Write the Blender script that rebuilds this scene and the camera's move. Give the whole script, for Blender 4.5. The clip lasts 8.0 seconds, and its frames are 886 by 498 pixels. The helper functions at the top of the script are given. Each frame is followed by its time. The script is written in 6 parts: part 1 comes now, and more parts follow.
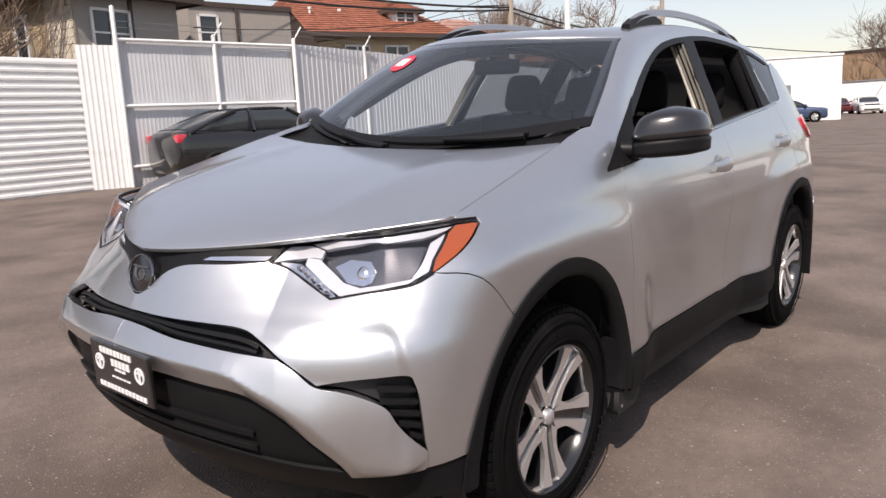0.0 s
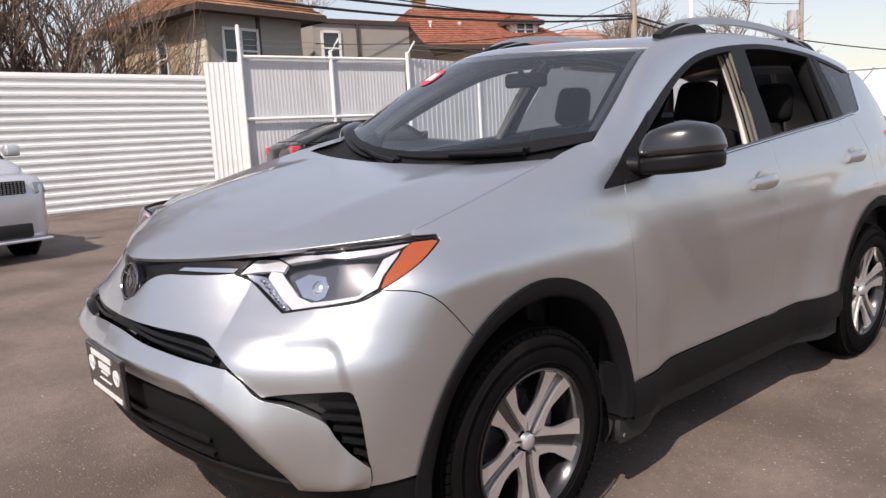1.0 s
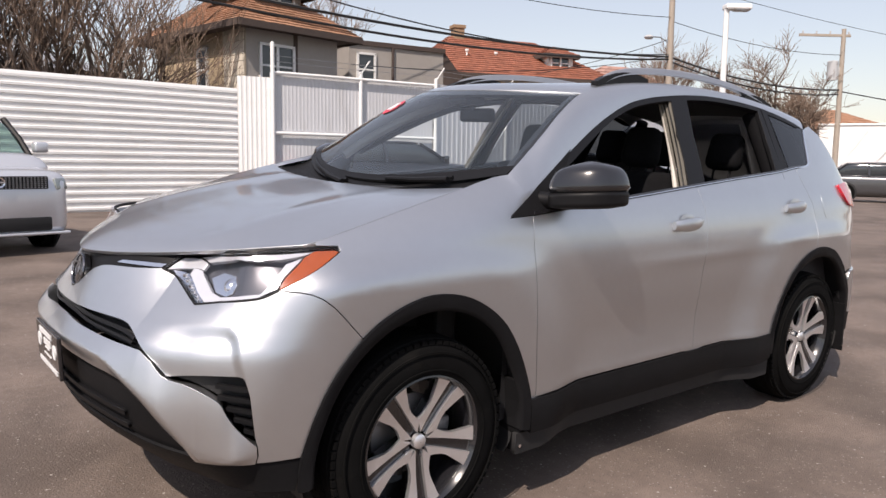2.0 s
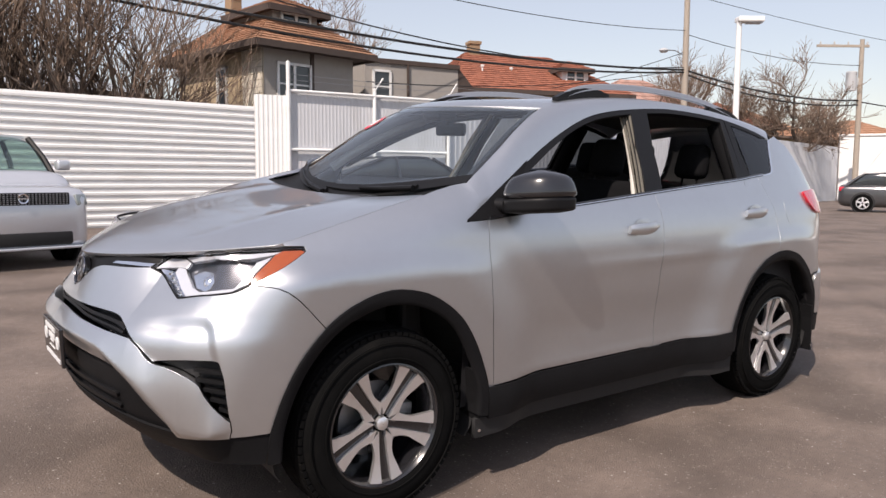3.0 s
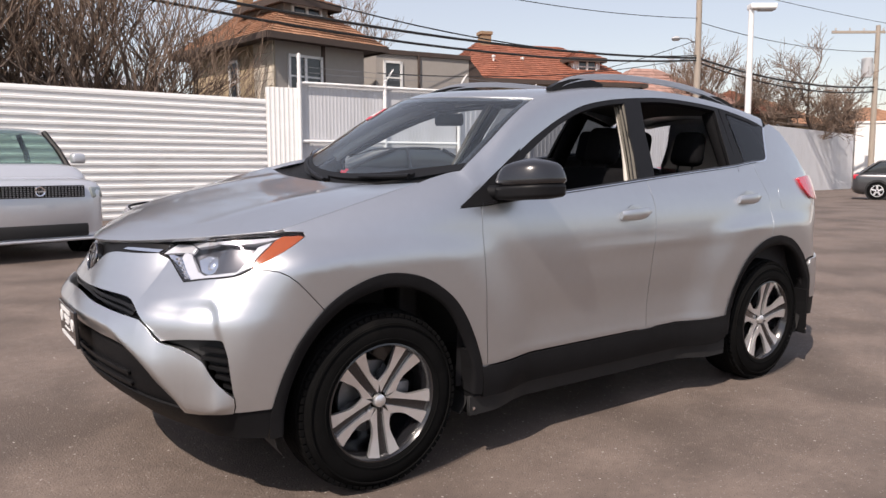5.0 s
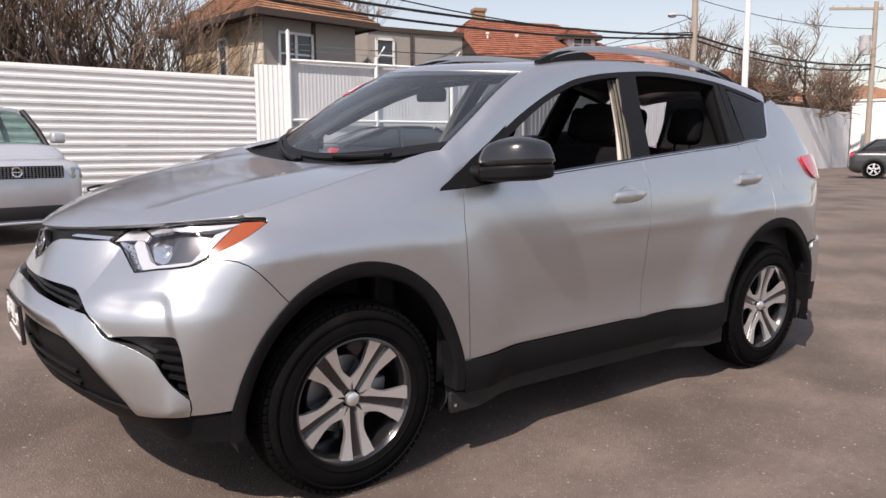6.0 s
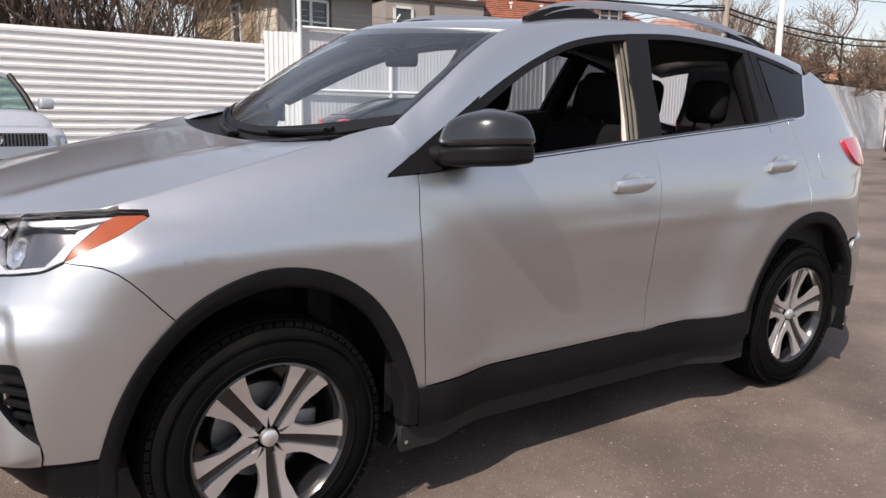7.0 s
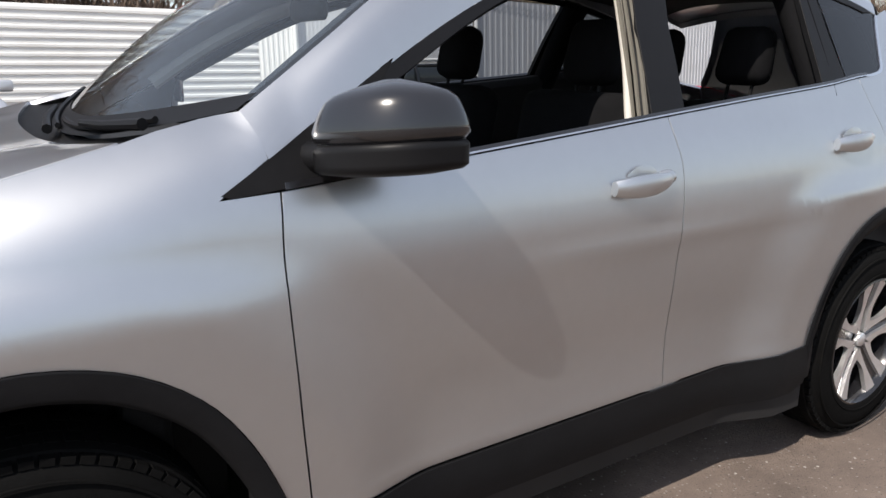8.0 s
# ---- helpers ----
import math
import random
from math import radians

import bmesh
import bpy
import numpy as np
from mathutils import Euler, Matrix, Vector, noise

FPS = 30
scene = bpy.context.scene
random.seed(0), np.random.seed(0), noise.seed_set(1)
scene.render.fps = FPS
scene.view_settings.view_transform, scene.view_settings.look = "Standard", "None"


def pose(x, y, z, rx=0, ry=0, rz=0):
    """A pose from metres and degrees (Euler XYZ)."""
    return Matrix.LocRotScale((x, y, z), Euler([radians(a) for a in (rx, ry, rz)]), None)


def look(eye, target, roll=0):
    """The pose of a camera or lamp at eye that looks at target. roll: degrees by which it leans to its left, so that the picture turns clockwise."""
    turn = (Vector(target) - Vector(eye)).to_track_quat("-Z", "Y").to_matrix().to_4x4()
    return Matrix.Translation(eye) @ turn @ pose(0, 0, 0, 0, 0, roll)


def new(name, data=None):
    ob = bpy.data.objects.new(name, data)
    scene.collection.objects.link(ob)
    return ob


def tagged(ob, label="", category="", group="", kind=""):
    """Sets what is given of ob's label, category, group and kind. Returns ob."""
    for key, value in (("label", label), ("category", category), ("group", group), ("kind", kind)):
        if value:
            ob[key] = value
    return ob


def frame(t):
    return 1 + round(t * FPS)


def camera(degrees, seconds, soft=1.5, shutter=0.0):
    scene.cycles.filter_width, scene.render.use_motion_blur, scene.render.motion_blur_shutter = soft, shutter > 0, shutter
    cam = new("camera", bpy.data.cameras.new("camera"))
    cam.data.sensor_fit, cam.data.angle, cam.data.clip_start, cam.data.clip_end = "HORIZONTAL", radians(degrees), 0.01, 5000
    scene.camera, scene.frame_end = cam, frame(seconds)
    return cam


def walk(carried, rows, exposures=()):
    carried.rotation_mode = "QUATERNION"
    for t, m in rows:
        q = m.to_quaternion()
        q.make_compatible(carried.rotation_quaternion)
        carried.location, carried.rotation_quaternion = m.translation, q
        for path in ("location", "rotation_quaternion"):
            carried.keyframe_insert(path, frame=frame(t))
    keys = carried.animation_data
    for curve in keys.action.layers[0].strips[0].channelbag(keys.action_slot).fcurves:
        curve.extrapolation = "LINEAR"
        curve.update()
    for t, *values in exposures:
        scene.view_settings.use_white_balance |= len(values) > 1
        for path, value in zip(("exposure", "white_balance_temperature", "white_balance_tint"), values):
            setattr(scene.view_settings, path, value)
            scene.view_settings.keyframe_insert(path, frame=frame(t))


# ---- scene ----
cam = camera(61.0, 8.0)
PATH = [
    (0, (-1.927, -2.042, 1.292), (-0.402, -0.794, 0.955), -3.1),
    (0.5, (-1.701, -2.161, 1.284), (-0.254, -0.819, 0.959), -3.5),
    (1, (-1.604, -2.346, 1.282), (-0.3, -0.858, 0.991), -3.2),
    (1.5, (-1.588, -2.609, 1.283), (-0.308, -1.093, 1.035), -0.1),
    (2, (-1.475, -2.793, 1.28), (-0.225, -1.249, 1.056), 0.8),
    (2.2, (-1.446, -2.874, 1.27), (-0.205, -1.318, 1.068), 0.7),
    (3.5, (-1.491, -3.275, 1.26), (-0.298, -1.681, 1.073), -0.0),
    (4, (-1.499, -3.326, 1.267), (-0.317, -1.724, 1.075), -0.1),
    (5.5, (-1.451, -3.258, 1.243), (-0.274, -1.657, 1.015), -0.1),
    (6, (-1.296, -3.157, 1.248), (-0.115, -1.565, 0.985), -0.3),
    (6.5, (-1.018, -3.023, 1.262), (0.124, -1.409, 0.962), -0.2),
    (7, (-0.763, -2.812, 1.257), (0.365, -1.194, 0.924), 0.7),
    (7.5, (-0.442, -2.521, 1.252), (0.721, -0.941, 0.863), 0.3),
    (8, (-0.019, -2.204, 1.279), (1.051, -0.567, 0.862), -1.3),
]
walk(cam, [(t, look(eye, target, roll)) for t, eye, target, roll in PATH], [(0, 0.45, 7150, 17), (6.5, 0.45, 7150, 17), (8, 0.56, 6850, 11)])

# ---- light: clear spring day, sun behind the camera's left shoulder ----
SUN_DIR = Vector((-0.80, -0.40, 1.0)).normalized()
world = bpy.data.worlds.new("sky")
scene.world = world
world.use_nodes = True
wn = world.node_tree
wn.nodes.clear()
sky = wn.nodes.new("ShaderNodeTexSky")
sky.sky_type = "NISHITA"
sky.sun_disc = False
sky.sun_elevation = math.asin(SUN_DIR.z)
sky.sun_rotation = math.atan2(SUN_DIR.x, SUN_DIR.y)
sky.air_density, sky.dust_density, sky.ozone_density = 1.2, 0.7, 1.8
wbg = wn.nodes.new("ShaderNodeBackground")
wbg.inputs["Strength"].default_value = 0.098
wout = wn.nodes.new("ShaderNodeOutputWorld")
# thin high haze evens out the blue
haze = wn.nodes.new("ShaderNodeMixRGB")
haze.inputs["Fac"].default_value = 0.34
haze.inputs["Color2"].default_value = (6.9, 7.1, 7.9, 1)
wn.links.new(sky.outputs[0], haze.inputs["Color1"])
wn.links.new(haze.outputs[0], wbg.inputs[0])
wn.links.new(wbg.outputs[0], wout.inputs[0])
sun_data = bpy.data.lights.new("sun", "SUN")
sun_data.energy, sun_data.angle, sun_data.color = 3.7, radians(0.53), (1.0, 0.955, 0.90)
sun = new("sun", sun_data)
sun.matrix_world = look(SUN_DIR * 60, (0, 0, 0))

# ---- materials ----
def material(name, color, rough=0.5, metal=0.0, var=0.0, scale=6.0, bump=0.0, bump_scale=60.0, coat=0.0, island=0.0, stain=None, rough_var=0.0, coat_rough=0.03, spec=0.5, stretch=(1, 1, 1)):
    """Principled material with two scales of colour variation, optional stains and fine relief."""
    m = bpy.data.materials.new(name)
    m.use_nodes = True
    nt = m.node_tree
    b = nt.nodes["Principled BSDF"]
    b.inputs["Base Color"].default_value = (*color, 1)
    b.inputs["Roughness"].default_value = rough
    b.inputs["Metallic"].default_value = metal
    b.inputs["Coat Weight"].default_value = coat
    b.inputs["Coat Roughness"].default_value = coat_rough
    b.inputs["Specular IOR Level"].default_value = spec
    geo = nt.nodes.new("ShaderNodeTexCoord")
    mp = nt.nodes.new("ShaderNodeMapping")
    mp.inputs["Scale"].default_value = stretch
    nt.links.new(geo.outputs["Object"], mp.inputs[0])

    def noise_node(sc, detail=4.0):
        n = nt.nodes.new("ShaderNodeTexNoise")
        n.inputs["Scale"].default_value, n.inputs["Detail"].default_value = sc, detail
        nt.links.new(mp.outputs[0], n.inputs["Vector"])
        return n

    last = None
    if var > 0:
        a, c = noise_node(scale), noise_node(scale * 9)
        mix = nt.nodes.new("ShaderNodeMath")
        mix.operation = "MULTIPLY_ADD"
        mix.inputs[1].default_value = 0.6
        nt.links.new(c.outputs["Fac"], mix.inputs[0])
        nt.links.new(a.outputs["Fac"], mix.inputs[2])
        ramp = nt.nodes.new("ShaderNodeMapRange")
        ramp.inputs["From Min"].default_value, ramp.inputs["From Max"].default_value = 0.45, 1.15
        ramp.inputs["To Min"].default_value, ramp.inputs["To Max"].default_value = 1 - var, 1 + var
        nt.links.new(mix.outputs[0], ramp.inputs["Value"])
        hsv = nt.nodes.new("ShaderNodeHueSaturation")
        hsv.inputs["Color"].default_value = (*color, 1)
        nt.links.new(ramp.outputs[0], hsv.inputs["Value"])
        last = hsv
        if rough_var:
            rr = nt.nodes.new("ShaderNodeMapRange")
            rr.inputs["From Min"].default_value, rr.inputs["From Max"].default_value = 0.3, 0.7
            rr.inputs["To Min"].default_value, rr.inputs["To Max"].default_value = rough - rough_var, rough + rough_var
            nt.links.new(a.outputs["Fac"], rr.inputs["Value"])
            nt.links.new(rr.outputs[0], b.inputs["Roughness"])
    if island > 0:
        info = nt.nodes.new("ShaderNodeObjectInfo")
        isl = nt.nodes.new("ShaderNodeNewGeometry")
        add = nt.nodes.new("ShaderNodeMath")
        add.operation = "ADD"
        nt.links.new(info.outputs["Random"], add.inputs[0])
        nt.links.new(isl.outputs["Random Per Island"], add.inputs[1])
        fr = nt.nodes.new("ShaderNodeMath")
        fr.operation = "FRACT"
        nt.links.new(add.outputs[0], fr.inputs[0])
        rg = nt.nodes.new("ShaderNodeMapRange")
        rg.inputs["To Min"].default_value, rg.inputs["To Max"].default_value = 1 - island, 1 + island
        nt.links.new(fr.outputs[0], rg.inputs["Value"])
        h2 = nt.nodes.new("ShaderNodeHueSaturation")
        h2.inputs["Color"].default_value = (*color, 1)
        if last:
            nt.links.new(last.outputs[0], h2.inputs["Color"])
        nt.links.new(rg.outputs[0], h2.inputs["Value"])
        last = h2
    if stain:
        scol, ssc, lo, hi, amount = stain
        s = noise_node(ssc, 6.0)
        sr = nt.nodes.new("ShaderNodeMapRange")
        sr.inputs["From Min"].default_value, sr.inputs["From Max"].default_value = lo, hi
        sr.inputs["To Max"].default_value = amount
        nt.links.new(s.outputs["Fac"], sr.inputs["Value"])
        mx = nt.nodes.new("ShaderNodeMixRGB")
        mx.inputs["Color1"].default_value = (*color, 1)
        mx.inputs["Color2"].default_value = (*scol, 1)
        nt.links.new(sr.outputs[0], mx.inputs["Fac"])
        if last:
            nt.links.new(last.outputs[0], mx.inputs["Color1"])
        last = mx
    if last:
        nt.links.new(last.outputs[0], b.inputs["Base Color"])
    if bump > 0:
        bn = noise_node(bump_scale, 5.0)
        bp = nt.nodes.new("ShaderNodeBump")
        bp.inputs["Strength"].default_value, bp.inputs["Distance"].default_value = 1.0, bump
        nt.links.new(bn.outputs["Fac"], bp.inputs["Height"])
        nt.links.new(bp.outputs[0], b.inputs["Normal"])
    return m


def glass(name, tint=(0.9, 0.95, 0.93), rough=0.0, through_amount=0.9, dust_sheen=0.0, ior=1.5):
    """Thin glazing: clear, tinted transmission with a real mirror gloss on top."""
    m = bpy.data.materials.new(name)
    m.use_nodes = True
    nt = m.node_tree
    nt.nodes.clear()
    out = nt.nodes.new("ShaderNodeOutputMaterial")
    tr = nt.nodes.new("ShaderNodeBsdfTransparent")
    tr.inputs[0].default_value = (*(c * through_amount for c in tint), 1)
    gl = nt.nodes.new("ShaderNodeBsdfGlossy")
    gl.inputs["Roughness"].default_value = rough
    lw = nt.nodes.new("ShaderNodeLayerWeight")
    lw.inputs["Blend"].default_value = 0.5
    pw = nt.nodes.new("ShaderNodeMath")
    pw.operation = "POWER"
    pw.inputs[1].default_value = 4.0
    nt.links.new(lw.outputs["Facing"], pw.inputs[0])
    f0 = ((ior - 1) / (ior + 1)) ** 2
    ma = nt.nodes.new("ShaderNodeMath")
    ma.operation = "MULTIPLY_ADD"
    ma.inputs[1].default_value, ma.inputs[2].default_value = 1 - f0, f0
    nt.links.new(pw.outputs[0], ma.inputs[0])
    mx = nt.nodes.new("ShaderNodeMixShader")
    nt.links.new(ma.outputs[0], mx.inputs[0])
    # thin dusty film on the outside; its blue tint stands in for sky sheen
    df = nt.nodes.new("ShaderNodeBsdfDiffuse")
    df.inputs[0].default_value = (0.42, 0.57, 0.70, 1)
    md = nt.nodes.new("ShaderNodeMixShader")
    md.inputs[0].default_value = dust_sheen
    nt.links.new(tr.outputs[0], md.inputs[1])
    nt.links.new(df.outputs[0], md.inputs[2])
    nt.links.new(md.outputs[0], mx.inputs[1])
    nt.links.new(gl.outputs[0], mx.inputs[2])
    nt.links.new(mx.outputs[0], out.inputs[0])
    return m


PAINT = material("silver_paint", (0.575, 0.59, 0.61), 0.35, 0.93, var=0.03, scale=3, bump=0.00004, bump_scale=900, coat=1.0, coat_rough=0.06)
GLOSS_BLACK = material("gloss_black", (0.012, 0.012, 0.014), 0.22, 0, var=0.1, coat=0.8, coat_rough=0.05)
SATIN_BLACK = material("satin_black", (0.008, 0.008, 0.009), 0.45, 0, var=0.1, scale=9, spec=0.18)
MOULDING = material("grained_black_plastic", (0.011, 0.011, 0.012), 0.5, 0, var=0.18, scale=7, bump=0.0003, bump_scale=700, spec=0.08)
DARK_VOID = material("dark_plastic", (0.010, 0.010, 0.011), 0.7, 0, var=0.2)
RUBBER = material("tyre_rubber", (0.0065, 0.0065, 0.0066), 0.8, 0, var=0.25, scale=14, bump=0.0004, bump_scale=300, spec=0.04, stain=((0.10, 0.085, 0.07), 9.0, 0.60, 0.80, 0.06))
MACHINED = material("machined_alloy", (0.88, 0.88, 0.89), 0.36, 0.9, var=0.05, scale=20, bump=0.00003, bump_scale=800)
DARK_CHROME = material("dark_chrome", (0.22, 0.22, 0.24), 0.14, 1.0, var=0.05)
CHROME = material("chrome", (0.82, 0.82, 0.84), 0.10, 1.0, var=0.03)
DULL_METAL = material("dull_metal", (0.30, 0.30, 0.31), 0.5, 0.9, var=0.15, scale=12)
CLOTH = material("black_cloth", (0.007, 0.007, 0.008), 0.9, 0, var=0.2, scale=30, bump=0.0005, bump_scale=500, spec=0.12)
BEIGE = material("beige_trim", (0.52, 0.49, 0.44), 0.65, 0, var=0.06)
# near-black headliner: the unlit cabin's shade is put into the colour
SHADED_LINER = material("shaded_headliner", (0.05, 0.05, 0.052), 0.9, 0, var=0.08, scale=8)
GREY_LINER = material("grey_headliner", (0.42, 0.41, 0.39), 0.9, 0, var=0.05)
DASH = material("dashboard_plastic", (0.018, 0.018, 0.020), 0.6, 0, var=0.12, scale=15, bump=0.0004, bump_scale=500)
CLEAR_GLASS = glass("windscreen_glass", (0.90, 0.96, 0.97), 0.0, 0.98, 0.020, 1.75)
FAR_GLASS = glass("rear_door_tint", (0.60, 0.63, 0.66), 0.0, 0.62, 0.0)
TINT_GLASS = glass("privacy_glass", (0.30, 0.33, 0.35), 0.0, 0.45, 0.0)
LENS = glass("lamp_lens", (0.98, 0.98, 1.0), 0.02, 0.97)
AMBER = material("amber_lens", (0.38, 0.072, 0.010), 0.18, 0, var=0.12, scale=60, coat=1.0)
RED_LENS = material("red_lens", (0.55, 0.02, 0.04), 0.15, 0, var=0.1, coat=1.0)
REFLECTOR = material("lamp_reflector", (0.85, 0.86, 0.88), 0.16, 1.0, var=0.05)
LAMP_WHITE = material("lamp_light_guide", (0.72, 0.73, 0.75), 0.2, 0.3, var=0.04, coat=1.0)
ASPHALT = material("asphalt", (0.158, 0.122, 0.102), 0.82, 0, var=0.34, scale=2.2, bump=0.005, bump_scale=110, stain=((0.080, 0.060, 0.049), 0.9, 0.45, 0.62, 0.75), rough_var=0.08)
WHITE_METAL = material("white_painted_steel", (0.80, 0.80, 0.79), 0.42, 0, var=0.05, scale=1.3, stain=((0.52, 0.50, 0.46), 0.9, 0.55, 0.75, 0.35), stretch=(1, 1, 2.5))
GREY_METAL = material("grey_white_sheet_steel", (0.55, 0.56, 0.585), 0.5, 0, var=0.05, scale=1.1, stain=((0.35, 0.33, 0.31), 1.3, 0.55, 0.8, 0.4), stretch=(2, 2, 0.6))
WHITE_WALL = material("white_render", (0.80, 0.80, 0.79), 0.8, 0, var=0.04, scale=0.6)


def add_grit(m):
    """Pale grit, dark crumbs and a few sealed patches in the asphalt."""
    nt = m.node_tree
    b = nt.nodes["Principled BSDF"]
    src = b.inputs["Base Color"].links[0].from_socket
    tc = nt.nodes.new("ShaderNodeTexCoord")
    for sc, lo, hi, col, amount in ((26.0, 0.10, 0.16, (0.50, 0.47, 0.43, 1), 0.75), (55.0, 0.16, 0.26, (0.33, 0.30, 0.27, 1), 0.55), (80.0, 0.16, 0.28, (0.035, 0.03, 0.028, 1), 0.6)):
        v = nt.nodes.new("ShaderNodeTexVoronoi")
        v.inputs["Scale"].default_value = sc
        nt.links.new(tc.outputs["Object"], v.inputs["Vector"])
        r = nt.nodes.new("ShaderNodeMapRange")
        r.inputs["From Min"].default_value, r.inputs["From Max"].default_value = lo, hi
        r.inputs["To Min"].default_value, r.inputs["To Max"].default_value = amount, 0.0
        nt.links.new(v.outputs["Distance"], r.inputs["Value"])
        # only some cells carry a stone
        sep = nt.nodes.new("ShaderNodeSeparateColor")
        nt.links.new(v.outputs["Color"], sep.inputs[0])
        th = nt.nodes.new("ShaderNodeMath")
        th.operation = "GREATER_THAN"
        th.inputs[1].default_value = 0.86 if sc < 40 else 0.55
        nt.links.new(sep.outputs[0], th.inputs[0])
        mu = nt.nodes.new("ShaderNodeMath")
        mu.operation = "MULTIPLY"
        nt.links.new(r.outputs[0], mu.inputs[0])
        nt.links.new(th.outputs[0], mu.inputs[1])
        mx = nt.nodes.new("ShaderNodeMixRGB")
        mx.inputs["Color2"].default_value = col
        nt.links.new(mu.outputs[0], mx.inputs["Fac"])
        nt.links.new(src, mx.inputs["Color1"])
        src = mx.outputs[0]
    nt.links.new(src, b.inputs["Base Color"])


add_grit(ASPHALT)

# ---- building kit ----
def group_of(name, label, category, at=(0, 0, 0), turn=0.0, group="", kind=""):
    e = new(name)
    e.empty_display_size = 0.2
    e.matrix_world = pose(*at, 0, 0, turn)
    return tagged(e, label, category, group, kind)


def part(name, bm, mat, parent=None, label="", smooth=False, angle=None):
    """Links a bmesh as one mesh object under a thing or a part."""
    me = bpy.data.meshes.new(name)
    bmesh.ops.recalc_face_normals(bm, faces=bm.faces[:])
    if smooth:
        lim = radians(angle if angle else 40)
        for f in bm.faces:
            f.smooth = True
        for e in bm.edges:
            if len(e.link_faces) == 2 and e.calc_face_angle(0) > lim:
                e.smooth = False
    bm.to_mesh(me)
    bm.free()
    me.materials.append(mat)
    ob = new(name, me)
    if parent is not None:
        ob.parent = parent
    if label:
        ob["label"] = label
    return ob


def thing(name, bm, mat, label, category, smooth=False, angle=None, group="", kind=""):
    return tagged(part(name, bm, mat, None, "", smooth, angle), label, category, group, kind)


def add_box(bm, x0, x1, y0, y1, z0, z1, bevel=0.0, m=None, seg=2):
    r = bmesh.ops.create_cube(bm, size=1.0)
    vs = r["verts"]
    for v in vs:
        v.co = Vector(((x0 + x1) / 2 + v.co.x * (x1 - x0), (y0 + y1) / 2 + v.co.y * (y1 - y0), (z0 + z1) / 2 + v.co.z * (z1 - z0)))
    if bevel:
        es = list({e for v in vs for e in v.link_edges})
        r2 = bmesh.ops.bevel(bm, geom=es, offset=bevel, segments=seg, profile=0.5, affect="EDGES")
        vs = list({v for f in r2["faces"] for v in f.verts} | {v for v in vs if v.is_valid})
    if m is not None:
        for v in vs:
            v.co = m @ v.co
    return vs


def box(x0, x1, y0, y1, z0, z1, bevel=0.0, m=None, seg=2):
    bm = bmesh.new()
    add_box(bm, x0, x1, y0, y1, z0, z1, bevel, m, seg)
    return bm


def add_prism(bm, outline, d0, d1, to3):
    """A solid from a 2D outline between depths d0 and d1; to3(a, b, d) gives the place."""
    a = [bm.verts.new(to3(p[0], p[1], d0)) for p in outline]
    b = [bm.verts.new(to3(p[0], p[1], d1)) for p in outline]
    n = len(outline)
    bm.faces.new(a[::-1])
    bm.faces.new(b)
    for i in range(n):
        bm.faces.new((a[i], a[(i + 1) % n], b[(i + 1) % n], b[i]))


def add_lathe(bm, profile, n, centre=(0, 0, 0), axis="y", closed=False):
    """Turns (radius, depth) rings round the axis."""
    rings = []
    c = Vector(centre)
    for r, d in profile:
        ring = []
        for i in range(n):
            a = 2 * math.pi * i / n
            p = Vector((r * math.cos(a), d, r * math.sin(a))) if axis == "y" else (Vector((r * math.cos(a), r * math.sin(a), d)) if axis == "z" else Vector((d, r * math.cos(a), r * math.sin(a))))
            ring.append(bm.verts.new(c + p))
        rings.append(ring)
    pairs = list(zip(rings, rings[1:])) + ([(rings[-1], rings[0])] if closed else [])
    for a, b in pairs:
        for i in range(n):
            j = (i + 1) % n
            bm.faces.new((a[i], a[j], b[j], b[i]))
    return rings


def add_tube(bm, pts, radius, n=6, cap=True):
    """A round bar along points; radius may be a number or one per point."""
    rings = []
    for i, p in enumerate(pts):
        p = Vector(p)
        d = (Vector(pts[min(i + 1, len(pts) - 1)]) - Vector(pts[max(i - 1, 0)])).normalized()
        u = d.orthogonal().normalized() if i == 0 else (u - d * u.dot(d)).normalized()
        w = d.cross(u)
        r = radius[i] if isinstance(radius, (list, tuple)) else radius
        rings.append([bm.verts.new(p + (u * math.cos(2 * math.pi * k / n) + w * math.sin(2 * math.pi * k / n)) * r) for k in range(n)])
    for a, b in zip(rings, rings[1:]):
        for k in range(n):
            bm.faces.new((a[k], a[(k + 1) % n], b[(k + 1) % n], b[k]))
    if cap:
        bm.faces.new(rings[0][::-1])
        bm.faces.new(rings[-1])


def spline(pts, n=8):
    """Catmull-Rom through points of any dimension."""
    pts = [tuple(p) for p in pts]
    if len(pts) < 3:
        return [tuple(a + (b - a) * i / n for a, b in zip(pts[0], pts[-1])) for i in range(n + 1)]
    ext = [tuple(2 * a - b for a, b in zip(pts[0], pts[1]))] + pts + [tuple(2 * a - b for a, b in zip(pts[-1], pts[-2]))]
    out = []
    for i in range(1, len(ext) - 2):
        p0, p1, p2, p3 = ext[i - 1:i + 3]
        for k in range(n):
            t = k / n
            out.append(tuple(0.5 * (2 * b + (c - a) * t + (2 * a - 5 * b + 4 * c - d) * t * t + (3 * b - a - 3 * c + d) * t ** 3) for a, b, c, d in zip(p0, p1, p2, p3)))
    out.append(pts[-1])
    return out


def lerp_table(table, x):
    xs = [p[0] for p in table]
    return float(np.interp(x, xs, [p[1] for p in table]))


